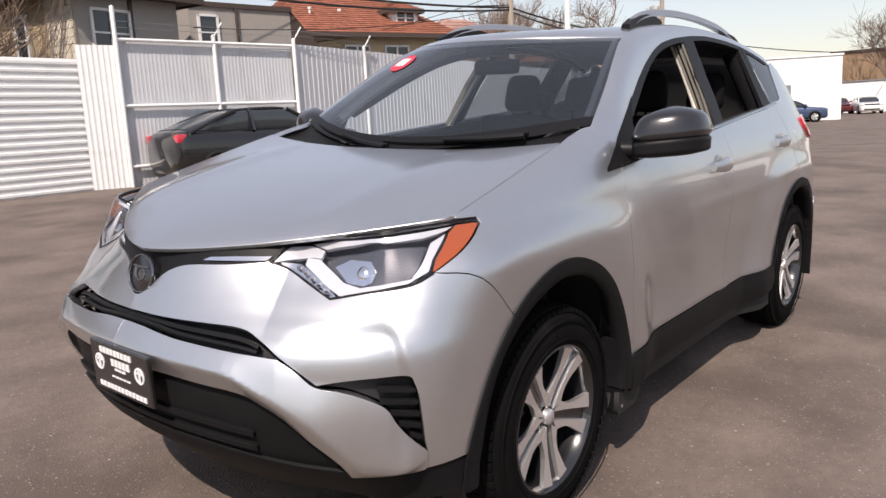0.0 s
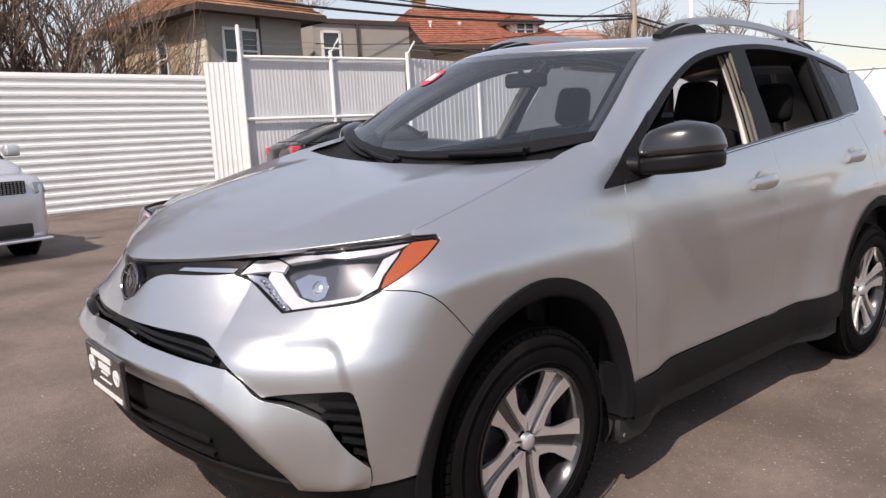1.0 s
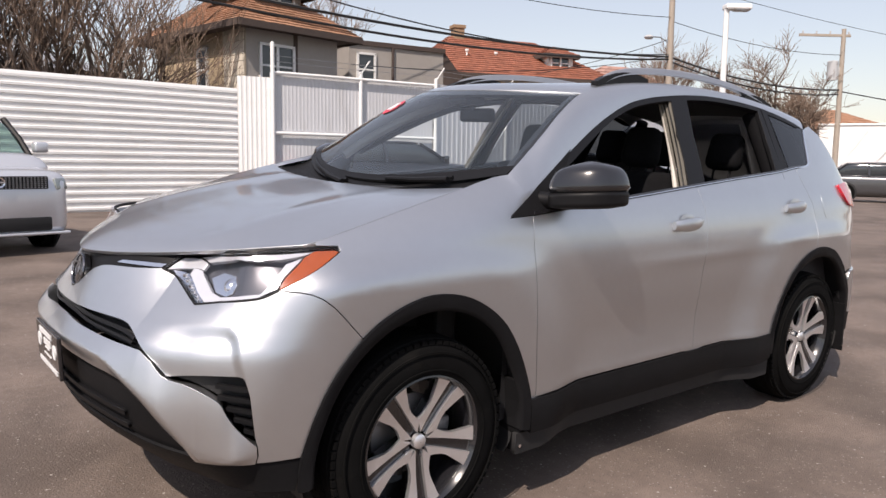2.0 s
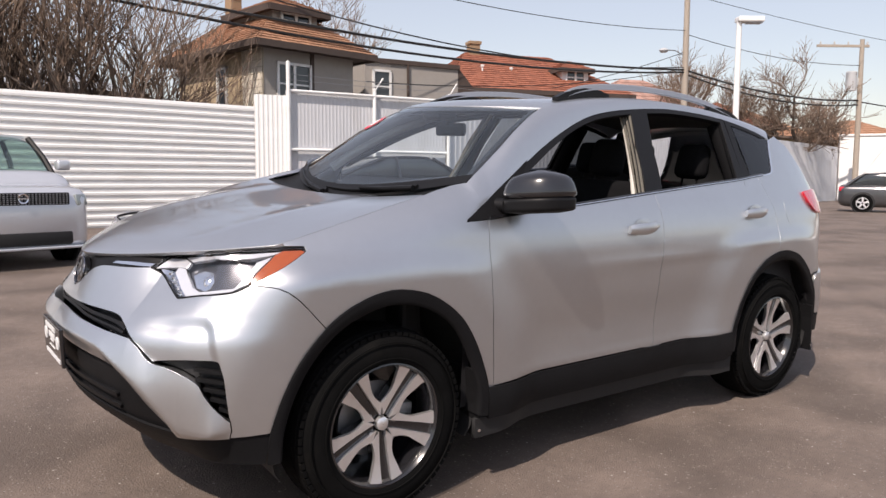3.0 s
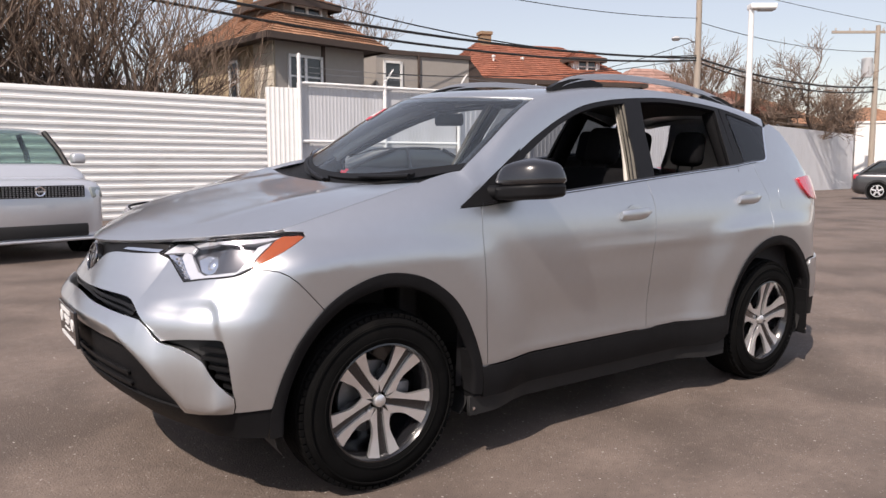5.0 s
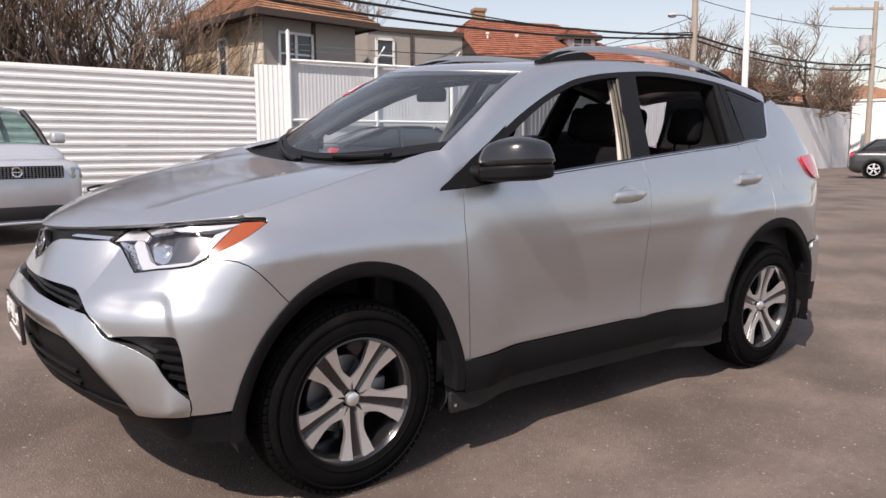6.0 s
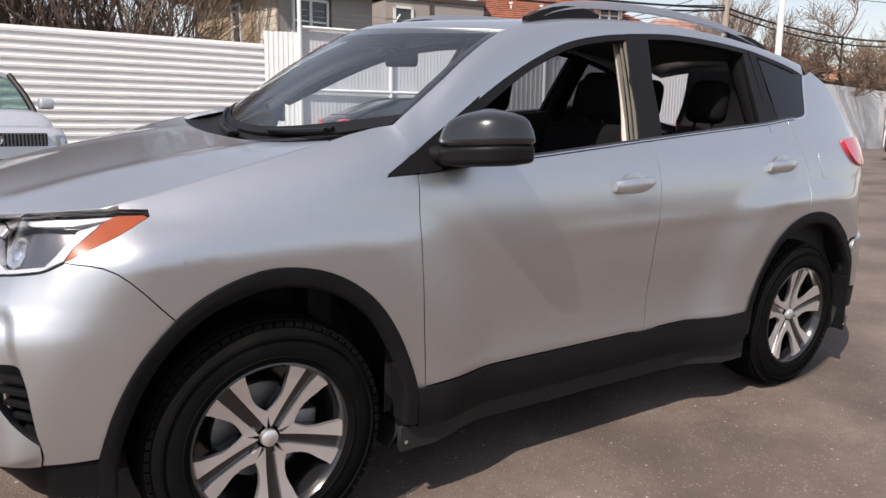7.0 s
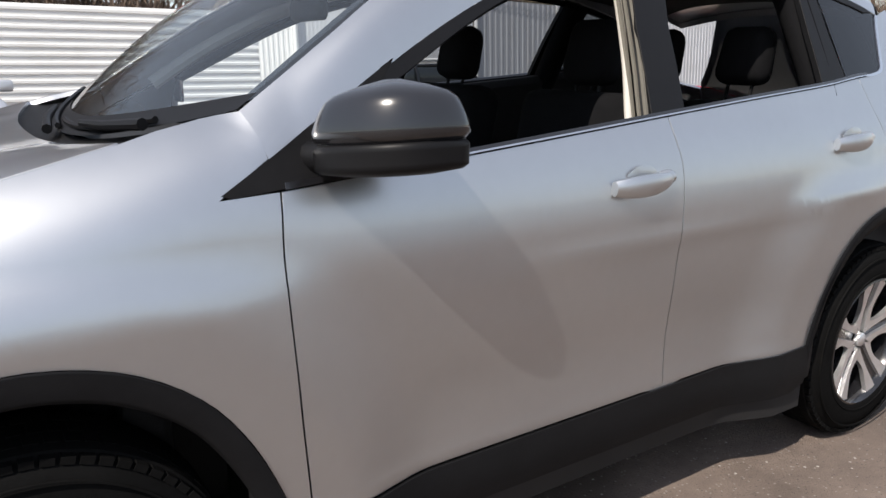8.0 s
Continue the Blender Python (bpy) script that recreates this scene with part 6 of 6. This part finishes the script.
def bare_tree(x, y, height, seed, label, stems=1, spread=0.5, depth=4, r=0.16, kids=(3, 4), thinnest=0.006):
    rnd = random.Random(seed)
    tree = group_of("bare_tree", label, "tree")
    a, b = bmesh.new(), bmesh.new()
    for s in range(stems):
        base = Vector((x + rnd.uniform(-0.5, 0.5) * (stems > 1), y + rnd.uniform(-0.4, 0.4) * (stems > 1), ground_z(x, y) - 0.1))
        d = Vector((rnd.gauss(0, 0.10 if stems == 1 else 0.22), abs(rnd.gauss(0, 0.10 if stems == 1 else 0.16)), 1)).normalized()
        branch(a, base, d, height * rnd.uniform(0.42, 0.58), r * rnd.uniform(0.6, 1.0), depth, rnd, spread, b, kids, thinnest)
    part("trunk", a, BARK, tree)
    t = part("crown", b, TWIG, tree, "leafless twig crown")
    return tree


bare_tree(41.8, 20.2, 9.3, 4, "bare grey tree with a wide leafless crown", depth=4, r=0.24, kids=(6, 7), spread=0.56, thinnest=0.011)
bare_tree(39.5, 23.6, 10.3, 9, "tall bare tree with thin upright limbs", depth=4, r=0.2, kids=(6, 7), spread=0.42, thinnest=0.011)
bare_tree(53.1, 23.4, 8.2, 14, "bare tree with a rounded twiggy crown", depth=4, r=0.2, kids=(5, 6), spread=0.48, thinnest=0.013)
bare_tree(22.9, 38.5, 12.9, 19, "tall bare tree behind the roofs", depth=4, r=0.2, kids=(5, 6), spread=0.48, thinnest=0.013)
bare_tree(83.0, 11.0, 9.5, 23, "bare tree in front of the brick warehouse", depth=4, r=0.2, kids=(5, 6), spread=0.48, thinnest=0.013)
bare_tree(14.4, 33.2, 12.0, 27, "bare tree behind the brick house", depth=4, r=0.2, kids=(5, 6), spread=0.48, thinnest=0.013)
rnd_s = random.Random(77)
for i in range(40):
    sx = -10.3 + i * 0.43 + rnd_s.uniform(-0.35, 0.35)
    sy = rnd_s.uniform(16.6, 19.7)
    if sx > 4.75:
        continue
    bare_tree(sx, sy, rnd_s.uniform(6.9, 9.4) * (1.0 if sx < 2.6 else 0.8), 100 + i, "dense bare many-stemmed shrub behind the fence", stems=rnd_s.randint(4, 6), spread=0.36, depth=3, r=0.085, kids=(3, 4), thinnest=0.009)

for sx, sy, sh, sd in ((5.78, 15.8, 5.2, 301), (6.57, 16.0, 5.7, 302), (7.25, 15.65, 4.8, 303)):
    bare_tree(sx, sy, sh, sd, "thin bare sapling in front of the brick house", stems=2, spread=0.35, depth=3, r=0.035, kids=(2, 3))

# ---- poles, lamp and cables ----
WOOD_POLE = material("weathered_pole_wood", (0.36, 0.31, 0.26), 0.9, 0, var=0.15, scale=4, stretch=(6, 6, 0.6), bump=0.003, bump_scale=30)
CABLE = material("black_cable", (0.015, 0.015, 0.016), 0.6)
INSUL = material("grey_ceramic", (0.45, 0.46, 0.47), 0.4)


def utility_pole(x, y, h, arm_z=None, can=None, arm_dir=0.0):
    p = group_of("utility_pole", "weathered wooden utility pole with cross-arm and fittings", "utility pole")
    bm = bmesh.new()
    add_lathe(bm, [(0.17, ground_z(x, y) - 0.2), (0.15, h * 0.5), (0.12, h), (0.001, h + 0.02)], 14, (x, y, 0), "z")
    part("pole", bm, WOOD_POLE, p, smooth=True)
    if arm_z:
        part("cross_arm", box(-2.6, 0.4, -0.06, 0.06, arm_z - 0.07, arm_z + 0.07, 0.01, pose(x, y, 0, 0, 0, arm_dir)), WOOD_POLE, p)
        for k in (-2.4, -1.6, -0.8, 0.3):
            bm = bmesh.new()
            add_lathe(bm, [(0.03, arm_z + 0.07), (0.06, arm_z + 0.12), (0.04, arm_z + 0.17), (0.06, arm_z + 0.2), (0.001, arm_z + 0.26)], 8, (0, 0, 0), "z")
            bmesh.ops.transform(bm, matrix=pose(x, y, 0, 0, 0, arm_dir) @ Matrix.Translation((k, 0, 0)), verts=bm.verts[:])
            part("insulator", bm, INSUL, p)
    if can:
        bm = bmesh.new()
        add_lathe(bm, [(0.001, can - 0.55), (0.30, can - 0.52), (0.30, can + 0.50), (0.24, can + 0.56), (0.001, can + 0.58)], 18, (0, 0, 0), "z")
        add_box(bm, -0.45, -0.2, -0.05, 0.05, can - 0.2, can + 0.2, 0.01)
        bmesh.ops.transform(bm, matrix=pose(x, y, 0, 0, 0, arm_dir + 180) @ Matrix.Translation((0.52, 0, 0)), verts=bm.verts[:])
        part("transformer", bm, INSUL, p, "grey pole transformer can", smooth=True)
    return p


p1 = utility_pole(29.55, 18.74, 11.0)
bm = bmesh.new()
add_tube(bm, [(29.55, 18.74, 7.05), (29.15, 19.03, 7.34), (28.85, 19.24, 7.36)], 0.026, 6)
arm = part("lamp_arm", bm, DULL_METAL, p1)
bm = bmesh.new()
add_lathe(bm, [(0.001, -0.10), (0.16, -0.085), (0.22, 0.0), (0.15, 0.085), (0.001, 0.12)], 14, (28.70, 19.35, 7.34), "z")
part("street_lamp_head", bm, INSUL, arm, smooth=True)
utility_pole(43.88, 17.16, 9.25, 8.88, 6.9, -36)

lp = group_of("lot_lamp_post", "white steel car-park lamp post with square head", "lamp post")
bm = bmesh.new()
add_lathe(bm, [(0.115, 0.0), (0.105, 3.5), (0.088, 6.90), (0.001, 6.92)], 14, (23.03, 11.99, 0), "z")
part("post", bm, WHITE_METAL, lp, smooth=True)
part("lamp_head", box(-0.09, 0.82, -0.22, 0.22, 6.75, 6.94, 0.045, pose(23.03, 11.99, 0, 0, 0, -36)), WHITE_METAL, lp, "white lamp head on a short arm")
part("lamp_glass", box(0.26, 0.78, -0.17, 0.17, 6.715, 6.755, 0.01, pose(23.03, 11.99, 0, 0, 0, -36)), INSUL, lp)


def cable(a, b, sag, r, label):
    bm = bmesh.new()
    a, b = Vector(a), Vector(b)
    pts = [a.lerp(b, t) - Vector((0, 0, sag * 4 * t * (1 - t))) for t in np.linspace(0, 1, 25)]
    add_tube(bm, pts, r, 5)
    thing("overhead_cable", bm, CABLE, label, "cable", smooth=True, group="overhead cables")


P1, P2 = (29.55, 18.74), (43.88, 17.16)
cable((*P1, 6.45), (-6.4, 17.1, 6.92), 0.87, 0.047, "thick black overhead cable bundle on poles")
cable((*P1, 6.34), (-6.4, 17.1, 6.75), 1.08, 0.043, "thick black overhead cable below another")
cable((*P1, 6.57), (-6.4, 17.1, 9.23), 1.75, 0.024, "thin black overhead wire")
cable((*P1, 8.27), (-6.4, 17.1, 9.35), 1.25, 0.016, "thin black overhead wire high up")
cable((*P1, 6.45), (*P2, 5.84), 0.43, 0.047, "thick black overhead cable bundle on poles")
cable((*P1, 6.25), (*P2, 5.59), 0.51, 0.039, "thick black overhead cable below another")
cable((*P1, 8.1), (*P2, 7.8), 0.35, 0.017, "thin black overhead wire")
cable((*P1, 9.95), (69.9, 12.2, 9.6), 0.7, 0.014, "thin black overhead wire high up")
cable((*P2, 5.76), (78.4, 8.7, 5.33), 0.6, 0.035, "thick black overhead cable bundle on poles")
cable((11.53, 18.04, 4.39), (*P1, 6.52), 0.43, 0.016, "thin drop wire from a house to the pole")
cable((19.13, 22.58, 4.65), (*P1, 7.29), 0.35, 0.016, "thin drop wire from a house to the pole")

# fence posts, rails and wire arms on the gate
gp = group_of("gate_post", "white steel gate posts with rails and angled wire arms", "fence")
for x, y, h in ((6.69, 13.74, 4.05), (9.02, 13.56, 3.54), (11.24, 13.31, 3.54), (14.4, 13.9, 3.54)):
    bm = bmesh.new()
    add_lathe(bm, [(0.048, 0.0), (0.048, h), (0.001, h + 0.03)], 12, (x, y, 0), "z")
    part("post", bm, WHITE_METAL, gp, smooth=True)
    if h < 3.8:
        bm = bmesh.new()
        add_tube(bm, [(x, y, h - 0.05), (x + 0.21, y - 0.085, h + 0.30)], 0.019, 6)
        part("wire_arm", bm, WHITE_METAL, gp)
for z in (3.37, 1.96, 0.64):
    bm = bmesh.new()
    add_tube(bm, [(6.69, 13.77, z), (11.24, 13.34, z)], 0.04, 8)
    part("rail", bm, WHITE_METAL, gp, smooth=True)
for z in (3.62, 3.75):
    bm = bmesh.new()
    add_tube(bm, [(6.69, 13.70, z), (9.18, 13.48, z - 0.04), (11.4, 13.27, z), (14.6, 13.82, z)], 0.007, 4)
    part("wire", bm, DULL_METAL, gp)

# ---- other parked cars ----
LAMP_GREY = material("grey_lamp_lens", (0.30, 0.33, 0.32), 0.15, 0.3, var=0.08, scale=20, coat=1.0)


def loft(sections, n=28, flat=0.55):
    """A body from cross-sections (x, half width, floor, top, shoulder): rounded boxes along x."""
    bm = bmesh.new()
    rings = []
    for x, w, z0, z1, e in sections:
        ring = []
        for i in range(n):
            a = 2 * math.pi * (i + 0.5) / n
            c, s = math.cos(a), math.sin(a)
            ring.append(bm.verts.new((x, w * math.copysign(abs(c) ** e, c), (z0 + z1) / 2 + (z1 - z0) / 2 * math.copysign(abs(s) ** e, s))))
        rings.append(ring)
    for a, b in zip(rings, rings[1:]):
        for i in range(n):
            bm.faces.new((a[i], a[(i + 1) % n], b[(i + 1) % n], b[i]))
    bm.faces.new(rings[0][::-1])
    bm.faces.new(rings[-1])
    return bm


def smooth_sections(sec, n=4):
    return [p for p in spline(sec, n)]


def parked_car(name, label, M, paint, L, W, H, hood_z, hood_len, screen_len, roof_end, wheel_r, boxy=0.35, tail_z=None, cowl=0.04, grille=None, intake=(0.30, 0.43), glazing=None, posts=None):
    """A parked car: nose at local x = 0, tail at x = L."""
    c = group_of(name, label, "car")
    c.matrix_world = M
    w = W / 2
    tail_z = tail_z or hood_z + 0.05
    body = smooth_sections([(0.0, w * 0.72, 0.30, hood_z - 0.28, boxy), (0.06, w * 0.86, 0.24, hood_z - 0.14, boxy), (0.22, w * 0.96, 0.20, hood_z - 0.06, boxy), (0.6, w, 0.19, hood_z - 0.02, boxy), (hood_len, w, 0.19, hood_z + cowl, boxy), (L * 0.55, w, 0.19, hood_z + cowl + 0.02, boxy), (L - 0.5, w * 0.99, 0.20, tail_z, boxy), (L - 0.12, w * 0.94, 0.26, tail_z - 0.03, boxy), (L, w * 0.80, 0.34, tail_z - 0.16, boxy)])
    part("body", loft(body), paint, c, smooth=True, angle=50)
    g0, g1, g2, g3 = hood_len - 0.05, hood_len + screen_len, L * roof_end, L - 0.25
    cabin = smooth_sections([(g0, w * 0.80, hood_z - 0.1, hood_z + cowl - 0.02, 0.4), (g0 + (g1 - g0) * 0.5, w * 0.83, hood_z - 0.1, hood_z + (H - hood_z) * 0.56, 0.42), (g1, w * 0.80, hood_z - 0.1, H - 0.04, 0.42), ((g1 + g2) / 2, w * 0.80, hood_z - 0.1, H - 0.015, 0.42), (g2, w * 0.79, hood_z - 0.1, H - 0.05, 0.42), (g3, w * 0.76, hood_z - 0.1, tail_z + 0.02, 0.42)])
    part("glasshouse", loft(cabin), glazing or PANE, c, "dark glass cabin", smooth=True, angle=60)
    top = smooth_sections([(g1 + 0.02, w * 0.70, H - 0.075, H - 0.02, 0.5), (g1 + 0.25, w * 0.74, H - 0.09, H + 0.002, 0.5), ((g1 + g2) / 2, w * 0.75, H - 0.09, H + 0.008, 0.5), (g2, w * 0.72, H - 0.11, H - 0.02, 0.5)])
    part("roof", loft(top), paint, c, smooth=True, angle=60)
    for s in (1, -1):
        for x0, x1, z1 in ((g0 + 0.06, g1, H - 0.06), (hood_len + screen_len + 0.95, hood_len + screen_len + 0.98, H - 0.05), (g3 - 0.02, g2, H - 0.07)):
            bm = bmesh.new()
            add_tube(bm, [(x0, s * w * 0.90, hood_z), ((x0 + x1) / 2, s * w * 0.845, (hood_z + z1) / 2 + 0.02), (x1, s * w * 0.745, z1)], [0.045, 0.04, 0.04], 8)
            part("pillar", bm, posts or paint, c, smooth=True)
        bm = bmesh.new()
        add_box(bm, hood_len + 0.12, hood_len + 0.26, min(s * w * 0.98, s * (w + 0.16)), max(s * w * 0.98, s * (w + 0.16)), hood_z + cowl + 0.0, hood_z + cowl + 0.14, 0.035, None, 3)
        part("mirror", bm, paint, c, smooth=True)
        bm = bmesh.new()
        add_box(bm, -0.045, 0.03, -0.105, 0.105, -0.075, 0.075, 0.025, pose(0.095, s * w * 0.80, hood_z - 0.235, 0, 12, s * -32), 2)
        part("headlight", bm, LAMP_GREY, c, smooth=True)
        bm = bmesh.new()
        add_box(bm, L - 0.22, L - 0.01, min(s * w * 0.62, s * w * 0.92), max(s * w * 0.62, s * w * 0.92), tail_z - 0.28, tail_z - 0.10, 0.03, None, 2)
        part("tail_light", bm, RED_LENS, c, smooth=True)
        for x in (0.82, L - 0.85):
            bm = bmesh.new()
            add_lathe(bm, [(0.02, 0.0), (wheel_r * 0.62, 0.0), (wheel_r * 0.68, -0.02), (wheel_r * 0.96, -0.015), (wheel_r, 0.03), (wheel_r, 0.18)], 28, (x, 0, wheel_r))
            for v in bm.verts:
                v.co.y = s * (w + 0.012 - v.co.y) if s > 0 else -(w + 0.012) + v.co.y
            wh = part("wheel", bm, RUBBER, c, smooth=True)
            bm = bmesh.new()
            for k in range(5):
                add_box(bm, -0.035, 0.035, -0.012, 0.012, 0.03, wheel_r * 0.60, 0.008, pose(x, s * (w + 0.014), wheel_r, 0, 72 * k, 0))
            add_lathe(bm, [(wheel_r * 0.56, -0.01), (wheel_r * 0.63, -0.01), (wheel_r * 0.63, 0.01), (wheel_r * 0.56, 0.01)], 24, (x, s * (w + 0.012), wheel_r), "y", True)
            part("rim", bm, MACHINED, wh)
            bm = bmesh.new()
            add_lathe(bm, [(wheel_r * 1.0, 0.0), (wheel_r * 1.16, 0.004), (wheel_r * 1.17, 0.03), (wheel_r * 1.0, 0.04)], 28, (x, s * (w - 0.012), wheel_r + 0.01), "y", True)
            part("arch", bm, DARK_VOID, c, smooth=True)
    bm = bmesh.new()
    g_lo, g_hi = grille or (hood_z - 0.235, hood_z - 0.13)
    add_box(bm, -0.015, 0.1, -w * 0.62, w * 0.62, g_lo, g_hi, 0.015, None, 2)
    part("grille", bm, SATIN_BLACK, c, "dark grille")
    bm = bmesh.new()
    add_box(bm, -0.012, 0.1, -w * 0.66, w * 0.66, *intake, 0.03, None, 2)
    part("lower_intake", bm, DARK_VOID, c, smooth=True)
    return c


PAINT_PALE = material("pale_silver_paint", (0.60, 0.62, 0.66), 0.32, 0.5, var=0.03, scale=3, coat=1.0)
PAINT_BLACK = material("black_car_paint", (0.005, 0.0045, 0.005), 0.25, 0.0, var=0.05, coat=1.0)
PAINT_GREY = material("dark_grey_paint", (0.07, 0.07, 0.075), 0.3, 0.5, var=0.05, coat=1.0)
PAINT_WHITE = material("white_car_paint", (0.80, 0.80, 0.80), 0.3, 0.0, var=0.03, coat=1.0)
PAINT_RED = material("dark_red_paint", (0.12, 0.012, 0.015), 0.3, 0.0, var=0.05, coat=1.0)
PAINT_BLUE = material("dark_blue_paint", (0.03, 0.06, 0.13), 0.3, 0.2, var=0.05, coat=1.0)

# boxy pale silver hatchback facing the lot, beside the fence
HM = pose(-0.02, 7.04, ground_z(0, 7.5), 0, 0, 102)
hatch = parked_car("boxy_hatchback", "pale silver boxy hatchback parked by the white fence", HM, PAINT_PALE, 4.25, 1.76, 1.70, 1.06, 0.95, 0.55, 0.86, 0.33, boxy=0.28, tail_z=1.22, cowl=0.15, grille=(0.775, 0.925), intake=(0.28, 0.45), glazing=glass("green_tint_glass", (0.62, 0.78, 0.72), 0.0, 0.85, 0.05), posts=SATIN_BLACK)
bm = bmesh.new()
for i in range(26):
    for j in range(6):
        add_box(bm, -0.022, -0.012, -0.52 + 0.04 * i, -0.499 + 0.04 * i, 0.785 + 0.023 * j, 0.797 + 0.023 * j)
part("grille_mesh", bm, DULL_METAL, hatch)["kind"] = "stuff"
bm = bmesh.new()
add_lathe(bm, [(0.045, -0.03), (0.06, -0.036), (0.066, -0.02)], 24, (0, 0, 0.855), "x")
add_box(bm, -0.034, -0.02, -0.05, 0.05, 0.847, 0.863)
part("badge", bm, CHROME, hatch, smooth=True)
part("bumper_strip", box(-0.03, 0.12, -0.78, 0.78, 0.23, 0.265, 0.015), PAINT_PALE, hatch)

parked_car("black_sedan", "black saloon with chrome window line beside the gate", pose(11.76, 12.28, ground_z(9.5, 12.6), 0, 0, 172), PAINT_BLACK, 4.8, 1.84, 1.64, 1.12, 1.3, 0.75, 0.70, 0.34, boxy=0.42, tail_z=1.21)
parked_car("grey_suv", "dark grey compact crossover parked across the lot", pose(31.4, 7.4, ground_z(30.5, 9.5), 0, 0, 114), PAINT_GREY, 4.35, 1.80, 1.56, 1.02, 1.05, 0.7, 0.80, 0.36, boxy=0.4, tail_z=1.10)
parked_car("white_coupe", "white saloon parked near the far wall", pose(69.0, 9.8, ground_z(70, 10), 0, 0, 20), PAINT_WHITE, 4.5, 1.8, 1.42, 0.95, 1.2, 0.7, 0.75, 0.33)
parked_car("red_sedan", "dark red saloon parked near the far wall", pose(71.0, 12.4, ground_z(72, 12), 0, 0, 25), PAINT_RED, 4.5, 1.8, 1.42, 0.95, 1.2, 0.7, 0.75, 0.33)
parked_car("blue_sedan", "dark blue saloon beside the white building", pose(51.5, 9.5, ground_z(51, 10), 0, 0, 115), PAINT_BLUE, 4.5, 1.8, 1.42, 0.95, 1.2, 0.7, 0.75, 0.33)
